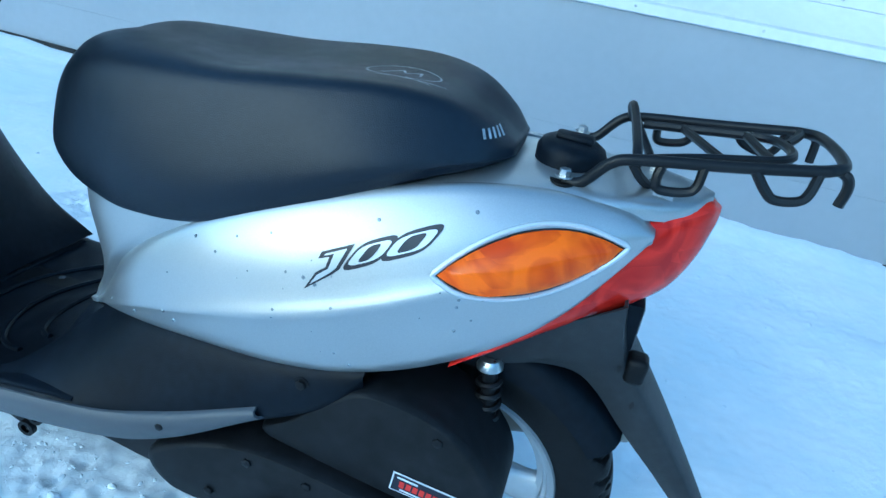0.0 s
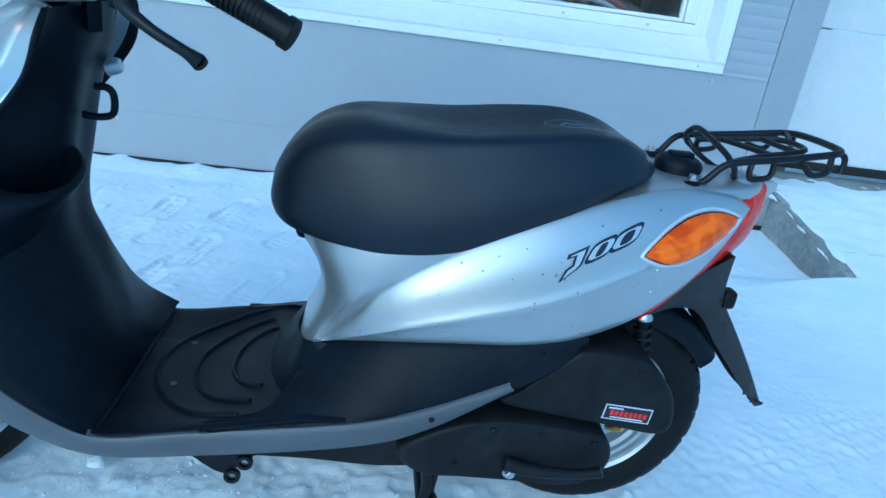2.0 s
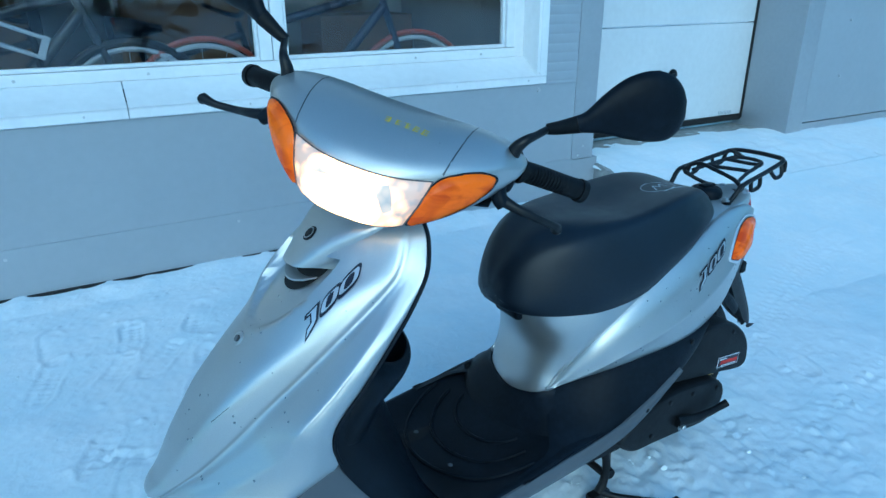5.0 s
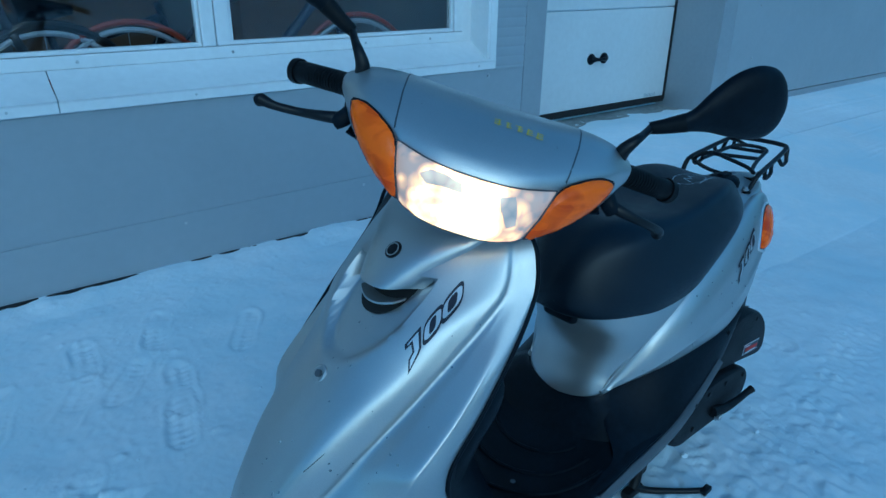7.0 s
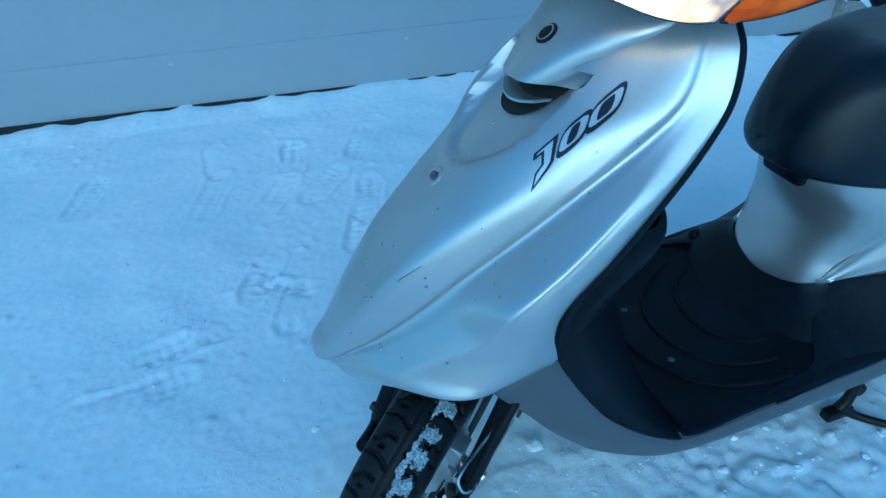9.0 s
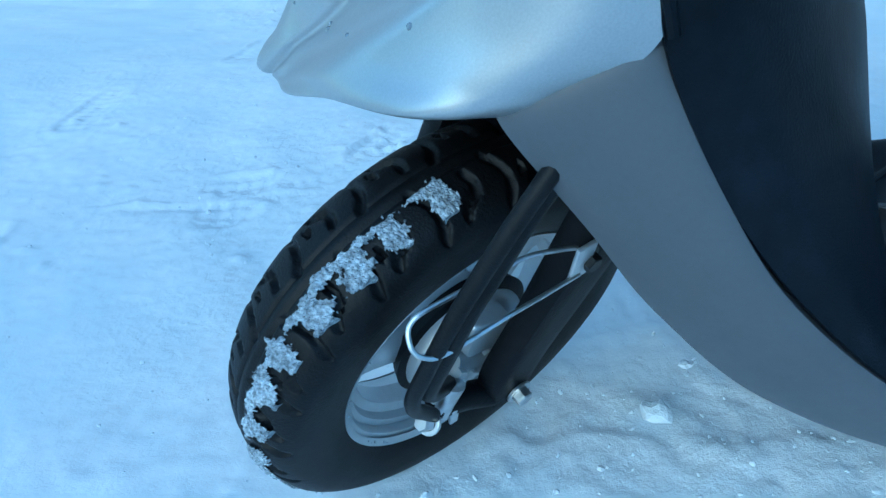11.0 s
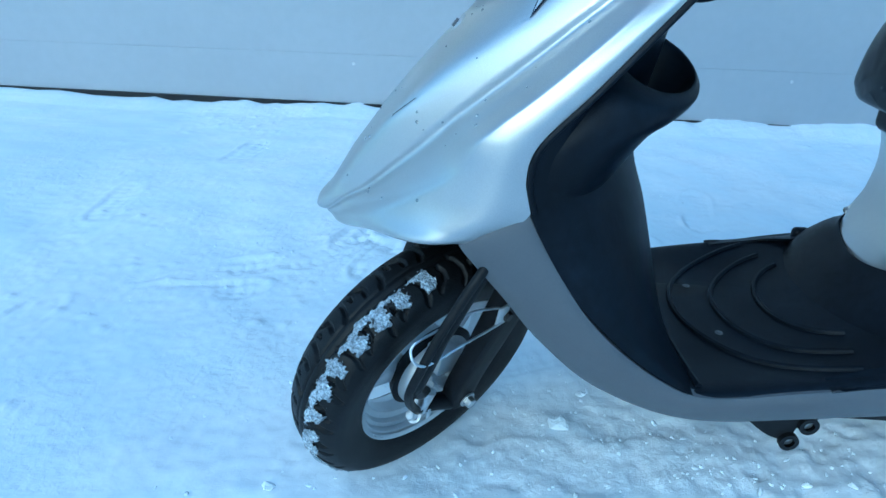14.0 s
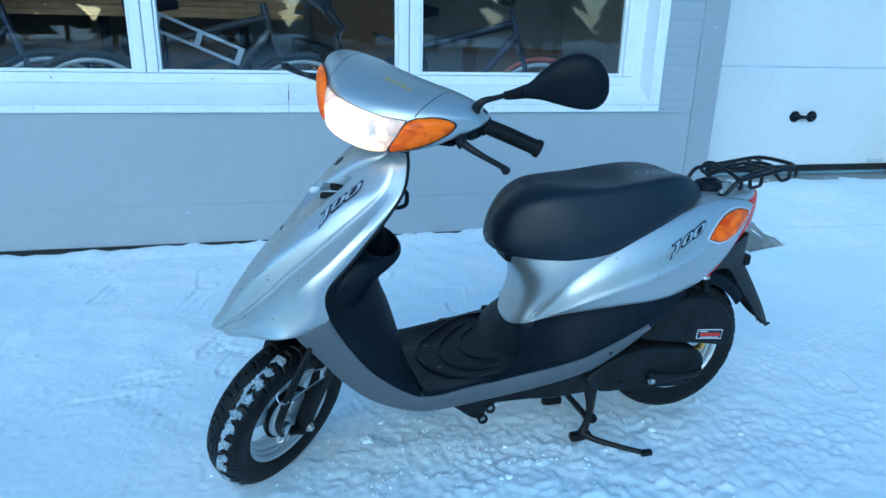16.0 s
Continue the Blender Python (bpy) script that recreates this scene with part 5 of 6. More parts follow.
# filler cap on the tail deck
cap_at = Vector((0.042, -0.008, 0.678))
FC = sp("filler_cap", lathe([(0.036, -0.010), (0.037, 0.004), (0.033, 0.012), (0.026, 0.016), (0.0001, 0.017)], cap_at, (0.05, 0, 1), 32), BLACK, "round black plastic filler cap")
sp("cap_grip", box(cap_at.x - 0.020, cap_at.x + 0.020, cap_at.y - 0.010, cap_at.y + 0.010, cap_at.z + 0.014, cap_at.z + 0.023, 0.004), BLACK, parent=FC)

# -- luggage rack of bent black bar
RACK = sp("luggage_rack", tube([(0.042, -0.062, 0.668), (0.060, -0.064, 0.671), (0.082, -0.067, 0.697), (0.105, -0.067, 0.706), (0.18, -0.059, 0.716), (0.25, -0.051, 0.727), (0.270, -0.047, 0.731), (0.283, -0.030, 0.733), (0.287, 0.025, 0.733),
           (0.283, 0.080, 0.731), (0.268, 0.099, 0.728), (0.25, 0.103, 0.725), (0.18, 0.110, 0.714), (0.105, 0.113, 0.704), (0.082, 0.112, 0.696), (0.060, 0.109, 0.671), (0.042, 0.108, 0.668)], 0.0056, 10, n=140), TUBE, "black bent-tube luggage rack")
for pts in ([(0.108, 0.106, 0.690), (0.096, 0.100, 0.704), (0.090, 0.078, 0.720), (0.091, 0.052, 0.728), (0.097, 0.015, 0.720), (0.103, -0.030, 0.708), (0.106, -0.050, 0.696)],
            [(0.106, -0.050, 0.696), (0.112, -0.040, 0.700), (0.16, -0.026, 0.709), (0.21, -0.018, 0.717), (0.236, -0.014, 0.722), (0.247, 0.005, 0.724), (0.245, 0.038, 0.724), (0.232, 0.062, 0.722), (0.20, 0.072, 0.717), (0.15, 0.080, 0.709), (0.108, 0.086, 0.703)],
            [(0.100, -0.062, 0.702), (0.112, -0.052, 0.686), (0.124, -0.032, 0.674), (0.127, 0.010, 0.671), (0.124, 0.062, 0.674), (0.112, 0.092, 0.686), (0.100, 0.108, 0.701)],
            [(0.128, -0.063, 0.706), (0.126, -0.066, 0.692), (0.131, -0.066, 0.683), (0.152, -0.065, 0.685), (0.162, -0.064, 0.692), (0.164, -0.061, 0.712)],
            [(0.206, -0.056, 0.719), (0.220, -0.060, 0.703), (0.230, -0.061, 0.697), (0.248, -0.060, 0.700), (0.256, -0.057, 0.708), (0.260, -0.050, 0.726)],
            [(0.276, -0.040, 0.731), (0.285, -0.043, 0.726), (0.288, -0.044, 0.716), (0.286, -0.045, 0.700)],
            [(0.128, 0.111, 0.706), (0.126, 0.114, 0.690), (0.131, 0.114, 0.681), (0.152, 0.113, 0.684), (0.162, 0.112, 0.692), (0.164, 0.110, 0.710)],
            [(0.206, 0.107, 0.717), (0.220, 0.110, 0.700), (0.248, 0.108, 0.697), (0.258, 0.102, 0.724)],
            [(0.276, 0.092, 0.729), (0.285, 0.094, 0.724), (0.287, 0.095, 0.700)],
            [(0.150, 0.080, 0.709), (0.165, 0.030, 0.711), (0.182, -0.021, 0.712)],
            [(0.212, 0.070, 0.719), (0.220, 0.020, 0.719), (0.226, -0.015, 0.720)],
            [(0.247, 0.045, 0.724), (0.262, 0.075, 0.727), (0.268, 0.097, 0.728)]):
    sp("rack_bar", tube(pts, 0.0048, 8, n=60), TUBE, parent=RACK)
for x, y, z in ((0.043, -0.062, 0.672), (0.043, 0.108, 0.672), (0.127, 0.010, 0.675)):
    sp("rack_bolt", bolt((x, y, z), (0, 0, 1), 0.0060, 0.008), STEEL, parent=RACK)
    sp("rack_bush", lathe([(0.0001, 0.006), (0.013, 0.006), (0.014, -0.012)], (x, y, z - 0.010), (0, 0, 1), 18), RUBBER, parent=RACK)

sp("deck_label", drape(slanted(0, 0.020, 0, 0.012, 0.0), tree_of(tail_bm2), (0.128, -0.050, 0.9), (1, 0.1, 0), (0, 1, 0), (0, 0, -1), 0.0012, 0.01), WHITE_INK, "small white label")
# -- rear mudguard: a channel from under the tail lamp down to a pointed tip; x, z, half-width, depth
GUARD = [(0.135, 0.560, -0.020, 0.470, 0.085), (0.140, 0.528, 0.022, 0.452, 0.078), (0.149, 0.498, 0.066, 0.459, 0.067), (0.160, 0.470, 0.106, 0.455, 0.057), (0.181, 0.442, 0.136, 0.432, 0.050), (0.224, 0.385, 0.174, 0.386, 0.041), (0.270, 0.320, 0.226, 0.330, 0.031), (0.300, 0.276, 0.270, 0.281, 0.020), (0.322, 0.243, 0.316, 0.246, 0.008)]
guard_secs = [[(xi, -w - 0.002, zi), ((xi + xo) / 2, -w - 0.004, (zi + zo) / 2), (xo - 0.006, -w, zo - 0.002), (xo + 0.001, -w * 0.84, zo + 0.003), (xo + 0.004, 0, zo + 0.006), (xo + 0.001, w * 0.84, zo + 0.003), (xo - 0.006, w, zo - 0.002), ((xi + xo) / 2, w + 0.004, (zi + zo) / 2), (xi, w + 0.002, zi)] for xo, zo, xi, zi, w in GUARD]
RG = sp("rear_mudguard", thicken(grid_mesh(surface(guard_secs, 50, 44)), 0.003), GUARDGREY, "dark grey plastic rear mudguard pointing down")
sp("plate_bracket", box(0.118, 0.158, -0.050, 0.050, 0.492, 0.550, 0.005), BLACK, "black number plate bracket", parent=RG)
sp("rubber_stop", box(0.156, 0.180, -0.060, -0.032, 0.458, 0.490, 0.007, 3), RUBBER, parent=RG)
# uncut slots: small dark patches paint the shade inside them
for hx2, hz2 in ((0.150, 0.476), (0.176, 0.428)):
    sp("slot_shade", drape([(-0.003, 0), (0, -0.006), (0.003, 0), (0, 0.006)], tree_of(thicken(grid_mesh(surface(guard_secs, 50, 44)), 0.003)), (hx2, -0.2, hz2), (1, 0, 0), (0, 0, 1), (0, 1, 0), 0.0012, 0.01), SHADE, parent=RG)

# -- rear wheel
RW = Vector((-0.010, 0.0, 0.232))


GROOVES = [([(0.16, 0.16), (0.06, 0.34), (0.02, 0.56), (0.05, 0.76), (0.12, 0.87)], 0.0027), ([(0.50, 0.30), (0.46, 0.46), (0.50, 0.60), (0.66, 0.70), (0.74, 0.80)], 0.0026), ([(0.80, 0.48), (0.78, 0.56), (0.84, 0.60)], 0.0015)]


def tyre_profile(R, half, n):
    prof = [(R - 0.075, -half * 0.72), (R - 0.060, -half * 0.90), (R - 0.042, -half * 0.99), (R - 0.030, -half), (R - 0.020, -half * 0.96), (R - 0.010, -half * 0.80), (R - 0.0035, -half * 0.52), (R - 0.0008, -half * 0.25), (R, 0)]
    return np.array(spline(prof + [(r, -h) for r, h in prof[-2::-1]], n))


def carved_tyre(centre, R, half, seg, rows, count=21, depth=0.0050):
    """A tyre whose tread is cut by curved grooves and short hooks, staggered from side to side."""
    prof = tyre_profile(R, half, rows)
    a = np.linspace(0, 2 * math.pi, seg, endpoint=False)
    pitch = 2 * math.pi * R / count
    g = np.zeros((rows, seg, 3))
    for i, (r, h) in enumerate(prof):
        cut = np.zeros(seg)
        v = abs(h) / half
        if r > R - 0.030:
            turn_of = (a * count / (2 * math.pi) + (0.5 if h > 0 else 0.0)) % 1.0
            for line, width in GROOVES:
                best = np.full(seg, 9.0)
                for (u0, v0), (u1, v1) in zip(line, line[1:]):
                    p0, d = np.array((u0 * pitch, v0 * half)), np.array(((u1 - u0) * pitch, (v1 - v0) * half))
                    for wrap in (-1, 0, 1):
                        q0, q1 = (turn_of + wrap) * pitch - p0[0], v * half - p0[1]
                        t = np.clip((q0 * d[0] + q1 * d[1]) / (d @ d), 0, 1)
                        best = np.minimum(best, np.hypot(q0 - t * d[0], q1 - t * d[1]))
                cut = np.maximum(cut, depth * np.clip(1.6 - best / width, 0, 1))
            cut = np.maximum(cut, 0.002 * np.clip(1.5 - abs(v - 0.10) * half / 0.0012, 0, 1))
        rad = r - cut
        g[i] = np.stack((centre[0] + rad * np.cos(a), np.full(seg, centre[1] + h), centre[2] + rad * np.sin(a)), 1)
    return grid_mesh(g, closed=True)


def rim_mesh(centre, R, half):
    """Cast wheel: a lipped rim, three broad spokes and a hub."""
    prof = [(R, -half), (R + 0.006, -half - 0.004), (R + 0.008, -half), (R - 0.003, -half + 0.003), (R - 0.005, -half * 0.80), (R - 0.004, -half * 0.66), (R - 0.010, -half * 0.62), (R - 0.012, -half * 0.40), (R - 0.020, -half * 0.3), (R - 0.020, half * 0.3), (R - 0.012, half * 0.5), (R - 0.004, half - 0.004), (R + 0.008, half), (R, half)]
    bm = lathe(prof, centre, (0, 1, 0), 72)
    return bm


def spoke(centre, R, a, half=0.018):
    c = Vector(centre)
    secs = []
    for r, w, h in ((0.035, 0.030, half), (0.06, 0.024, half * 0.9), (R - 0.03, 0.028, half * 0.7), (R - 0.014, 0.044, half * 0.7)):
        t = Vector((math.cos(a), 0, math.sin(a)))
        n = Vector((-math.sin(a), 0, math.cos(a)))
        secs.append([tuple(c + t * r + n * w * p + Vector((0, h * q, 0))) for p, q in ((-1, -0.3), (-0.5, -1), (0.5, -1), (1, -0.3), (1, 0.3), (0.5, 1), (-0.5, 1), (-1, 0.3))])
    bm = grid_mesh(surface(secs, 10, 16, closed=True), closed=True, caps=True)
    bmesh.ops.recalc_face_normals(bm, faces=bm.faces)
    return bm


REAR_R = 0.206
rear = sp("rear_wheel", merge(rim_mesh(RW, 0.132, 0.036), lathe([(0.0001, -0.03), (0.05, -0.03), (0.055, -0.01), (0.055, 0.03), (0.0001, 0.03)], RW, (0, 1, 0), 30)), RIM, "cast alloy rear wheel with a black tyre")
for k in range(3):
    sp("spoke", spoke(RW, 0.132, radians(90 + 120 * k + 20)), RIM, parent=rear)
sp("tyre", carved_tyre(RW, REAR_R + 0.002, 0.045, 420, 40), RUBBER, "black tyre", parent=rear)

# -- engine and drive
def side_slab(outline, y0, y1, bevel=0.012, n=60):
    """A rounded casting with an outline in x and z, between two depths."""
    o = closed_spline([(x, 0, z) for x, z in outline], n)
    c = o.mean(0)
    rings = []
    for y, s in ((y0 + 0.0, 0.985 - bevel * 6), (y0 + 0.001, 1 - bevel * 4), (y0 + bevel * 0.4, 1 - bevel * 1.5), (y0 + bevel, 1.0), (y1, 1.0)):
        rings.append([(c[0] + (p[0] - c[0]) * s, y, c[2] + (p[2] - c[2]) * s) for p in o])
    bm = grid_mesh(np.array(rings), closed=True, caps=True)
    bmesh.ops.recalc_face_normals(bm, faces=bm.faces)
    return bm


AIR_LINE = [(-0.215, 0.332), (-0.180, 0.362), (-0.13, 0.410), (-0.09, 0.430), (-0.01, 0.418), (0.046, 0.372), (0.066, 0.322), (0.052, 0.286), (-0.046, 0.300), (-0.16, 0.318)]
AIR = sp("air_box", side_slab(AIR_LINE, -0.172, -0.07), DARK, "black plastic air filter box")
air_tree = tree_of(side_slab(AIR_LINE, -0.172, -0.07))
ST_AT, ST_U, ST_V = (-0.051, -0.2, 0.342), (0.0765, 0, -0.008), (0.008, 0, 0.0765)


def bar(x0, x1, y0, y1):
    return [(x0, y0), (x1, y0), (x1, y1), (x0, y1)]


sp("sticker", drape(bar(0, 0.078, -0.027, 0.0), air_tree, ST_AT, ST_U, ST_V, (0, 1, 0), 0.0008, 0.02), WHITE_INK, "white-edged black shop sticker with red print", parent=AIR)
sp("sticker_field", drape(bar(0.002, 0.076, -0.025, -0.002), air_tree, ST_AT, ST_U, ST_V, (0, 1, 0), 0.0014, 0.02), DECAL, parent=AIR)
sp("sticker_print", merge(*[drape(bar(0.010 + k * 0.0078, 0.0158 + k * 0.0078, -0.0185, -0.0095), air_tree, ST_AT, ST_U, ST_V, (0, 1, 0), 0.002, 0.02) for k in range(8)]), RED_INK, parent=AIR)
sp("sticker_line", merge(drape(bar(0.006, 0.03, -0.007, -0.004), air_tree, ST_AT, ST_U, ST_V, (0, 1, 0), 0.002, 0.02), drape(bar(0.012, 0.066, -0.0228, -0.0205), air_tree, ST_AT, ST_U, ST_V, (0, 1, 0), 0.002, 0.02)), WHITE_INK, parent=AIR)
sp("case_bolt", bolt((-0.010, -0.168, 0.398), (0, -1, 0), 0.006, 0.006), DARK, parent=AIR)
sp("case_bolt", bolt((-0.175, -0.165, 0.345), (0, -1, 0), 0.006, 0.006), DARK, parent=AIR)

CASE = sp("drive_case", side_slab([(-0.36, 0.245), (-0.30, 0.288), (-0.214, 0.310), (-0.10, 0.300), (-0.045, 0.284), (-0.024, 0.250), (-0.040, 0.210), (-0.09, 0.190), (-0.18, 0.196), (-0.26, 0.200), (-0.33, 0.205)], -0.186, -0.055), DARK, "black belt drive casing with bolts")
for x, z in ((-0.145, 0.288), (-0.22, 0.292), (-0.06, 0.275), (-0.27, 0.225), (-0.07, 0.205)):
    sp("case_bolt", bolt((x, -0.183, z), (0, -1, 0), 0.006, 0.006), DARK, parent=CASE)
sp("kick_lever", tube([(-0.195, -0.19, 0.236), (-0.15, -0.198, 0.230), (-0.10, -0.202, 0.230), (-0.065, -0.204, 0.234), (-0.048, -0.21, 0.243)], [0.013, 0.010, 0.008, 0.008, 0.009], 10), DARK, "black kick start lever", parent=CASE)
sp("lever_boss", bolt((-0.188, -0.198, 0.226), (0, -1, 0), 0.007, 0.010), STEEL, parent=CASE)
sp("brake_arm", tube([(-0.005, -0.10, 0.245), (0.008, -0.12, 0.262), (0.016, -0.12, 0.295)], [0.006, 0.009, 0.007], 8), BRASS, "yellow zinc rear brake arm", parent=CASE)
sp("axle_nut", bolt((-0.01, -0.09, 0.19), (0, -1, 0), 0.010, 0.014), STEEL, parent=CASE)
sp("engine_block", merge(box(-0.45, -0.10, -0.06, 0.13, 0.19, 0.38, 0.03, 3), box(-0.38, -0.2, -0.14, 0.12, 0.30, 0.42, 0.03, 3), tube([(-0.5, 0.03, 0.27), (-0.36, 0.03, 0.28)], 0.06, 16, n=6)), DARK, "dark engine block under the body")
sp("body_lining", box(-0.42, -0.05, -0.11, 0.11, 0.41, 0.55, 0.03, 3), BLACK, "black inner lining under the rear body")
sp("muffler", merge(tube([(-0.2, 0.11, 0.20), (-0.05, 0.125, 0.23), (0.10, 0.13, 0.27), (0.20, 0.13, 0.295), (0.215, 0.13, 0.298)], [0.03, 0.05, 0.055, 0.052, 0.03], 20, n=30), tube([(0.21, 0.13, 0.285), (0.245, 0.13, 0.27)], 0.01, 10)), MUFFLER, "dull metal exhaust muffler")

# shock absorber
S0, S1 = Vector((0.036, -0.088, 0.300)), Vector((0.016, -0.082, 0.452))
SHOCK = sp("shock_absorber", tube([S0, S1], 0.009, 12, n=4), DARK, "rear shock absorber with a coil spring")
coil = []
for t in np.linspace(0, 1, 130):
    a = t * 2 * math.pi * 8
    coil.append(S0 + (S1 - S0) * (0.06 + 0.80 * t) + Vector((math.cos(a) * 0.0125, math.sin(a) * 0.0125, 0)))
sp("spring", tube([tuple(c) for c in coil], 0.0036, 6, n=260), TUBE, "black coil spring", parent=SHOCK)
sp("spring_cap", lathe([(0.0001, 0.007), (0.011, 0.007), (0.015, 0.0), (0.015, -0.004), (0.011, -0.006)], S1 - Vector((0, 0, 0.004)), S1 - S0, 20), STEEL, parent=SHOCK)
# inner rear mudguard over the wheel
inner_guard = surface([[tuple(RW + Vector((math.cos(a) * r, y, math.sin(a) * r))) for y, r in ((-0.066, 0.196), (-0.062, 0.222), (-0.036, 0.236), (0.036, 0.236), (0.062, 0.222), (0.066, 0.196))] for a in np.linspace(radians(36), radians(120), 12)], 30, 12)
sp("inner_mudguard", thicken(grid_mesh(inner_guard), 0.003), BLACK, "black inner mudguard over the rear wheel")

# -- centre stand
for y in (-0.094, 0.094):
    leg = tube([(-0.305, y * 0.8, 0.18), (-0.292, y * 0.95, 0.10), (-0.300, y, 0.05), (-0.312, y, 0.024)], [0.011, 0.010, 0.010, 0.012], 10)
    if y < 0:
        STAND = sp("centre_stand", leg, TUBE, "black tubular centre stand")
    else:
        sp("stand_leg", leg, TUBE, parent=STAND)
    sp("stand_foot", box(-0.345, -0.285, y - 0.012, y + 0.012, 0.004, 0.026, 0.005), TUBE, parent=STAND)
sp("stand_bar", tube([(-0.300, -0.09, 0.07), (-0.300, 0.09, 0.07)], 0.009, 10, n=4), TUBE, parent=STAND)
sp("stand_pedal", tube([(-0.312, -0.094, 0.026), (-0.285, -0.118, 0.015), (-0.235, -0.16, 0.012), (-0.19, -0.198, 0.013), (-0.180, -0.206, 0.018)], [0.011, 0.008, 0.007, 0.007, 0.006], 10), TUBE, parent=STAND)
sp("stand_pad", box(-0.196, -0.165, -0.215, -0.199, 0.008, 0.022, 0.003), TUBE, parent=STAND)
sp("stand_spring", tube([(-0.27, -0.07, 0.17), (-0.285, -0.085, 0.075)], 0.008, 8, n=4), TUBE, parent=STAND)
sp("stand_knob", lathe([(0.0001, 0.01), (0.012, 0.01), (0.014, 0), (0.012, -0.01), (0.0001, -0.01)], (-0.283, -0.09, 0.064), (0, 1, 0), 14), TUBE, parent=STAND)
LUG = sp("frame_lug", side_slab([(-0.715, 0.205), (-0.67, 0.160), (-0.635, 0.134), (-0.610, 0.132), (-0.600, 0.155), (-0.580, 0.165), (-0.560, 0.20), (-0.63, 0.225)], -0.120, -0.095, 0.006, 48), DARK, "dark frame lugs under the footboard")
for lx, lz in ((-0.611, 0.131), (-0.592, 0.159)):
    sp("lug_eye", lathe([(0.007, -0.004), (0.013, -0.004), (0.013, 0.004), (0.007, 0.004)], (lx, -0.123, lz), (0, 1, 0), 20, closed=False), DARK, parent=LUG)
    sp("lug_hole", lathe([(0.0001, 0.0), (0.007, 0.0)], (lx, -0.1215, lz), (0, 1, 0), 16), STEEL, parent=LUG)
sp("belly", thicken(grid_mesh(surface([[(x, -w, z1), (x, -w * 0.95, z0), (x, w * 0.95, z0), (x, w, z1)] for x, z0, z1, w in ((-0.80, 0.19, 0.235, 0.12), (-0.66, 0.168, 0.24, 0.115), (-0.5, 0.160, 0.26, 0.115), (-0.38, 0.162, 0.29, 0.13), (-0.26, 0.19, 0.33, 0.15))], 24, 12)), 0.003), DARK, "black belly cover")

# ================= steering: built straight ahead, then turned =================
WHEEL_R = 0.196
FW = Vector((-1.116, 0.0, 0.2))
LATERAL = TURNED.to_3x3() @ Vector((0, 1, 0))
FW.y, FW.x = -0.007, FW.x + 0.003
FW.z += WHEEL_R * math.sqrt(1 - LATERAL.z ** 2) + -0.012 - (TURNED @ FW).z


def turn(bm_name, bm, mat, label="", parent=None, smooth=True, angle=40):
    return sp(bm_name, bm, mat, label, parent, True, smooth, angle)


front = turn("front_wheel", merge(rim_mesh(FW, 0.122, 0.034), lathe([(0.0001, -0.02), (0.055, -0.02), (0.058, 0.0), (0.058, 0.03), (0.0001, 0.03)], FW, (0, 1, 0), 30)), RIM, "cast alloy front wheel with a snowy black tyre")
for k in range(3):
    turn("spoke", spoke(FW, 0.122, radians(45 + 120 * k)), RIM, parent=front)
turn("tyre", carved_tyre(FW, WHEEL_R + 0.002, 0.047, 900, 84), RUBBER, "black tyre with a grooved tread", parent=front)
# drum kept black to paint the shadowed recess behind the brake plate
turn("hub_drum_shade", lathe([(0.0001, 0.0), (0.066, -0.012), (0.070, -0.024), (0.062, -0.030), (0.0001, -0.030)], FW, (0, 1, 0), 40), FORKBLACK, parent=front)
turn("brake_plate", lathe([(0.0001, -0.054), (0.022, -0.054), (0.034, -0.050), (0.044, -0.048), (0.046, -0.0505), (0.049, -0.0505), (0.051, -0.047), (0.057, -0.042), (0.060, -0.034), (0.060, -0.026)], FW + Vector((-0.004, 0, 0.004)), (0, 1, 0), 48), RIM, "grey cast brake plate", parent=front)
turn("plate_box", side_slab([(-1.141, 0.222), (-1.140, 0.244), (-1.138, 0.262), (-1.119, 0.255), (-1.098, 0.243), (-1.102, 0.226), (-1.106, 0.212), (-1.124, 0.216)], -0.068, -0.040, 0.005, 48), RIM, parent=front)
turn("plate_boss", lathe([(0.0001, -0.076), (0.010, -0.076), (0.013, -0.073), (0.014, -0.062), (0.017, -0.060), (0.019, -0.050)], Vector((-1.113, FW.y, 0.190)), (0, 1, 0), 24), RIM, parent=front)
turn("plate_rib", tube([(-1.150, -0.060, 0.212), (-1.135, -0.062, 0.203), (-1.116, -0.062, 0.194)], [0.010, 0.008, 0.010], 10, n=12), RIM, parent=front)
turn("cable_lug", tube([(-1.166 + 0.015 * math.cos(q), -0.076, 0.214 + 0.015 * math.sin(q)) for q in np.linspace(radians(-150), radians(60), 10)], 0.0042, 8, n=24), RIM, parent=front)
turn("cable_tab", box(-1.170, -1.162, -0.090, -0.086, 0.172, 0.196, 0.0015), STEEL, parent=front)
turn("cable_nut", bolt((-1.189, -0.086, 0.195), (-0.6, 0, 0.6), 0.007, 0.014), STEEL, parent=front)

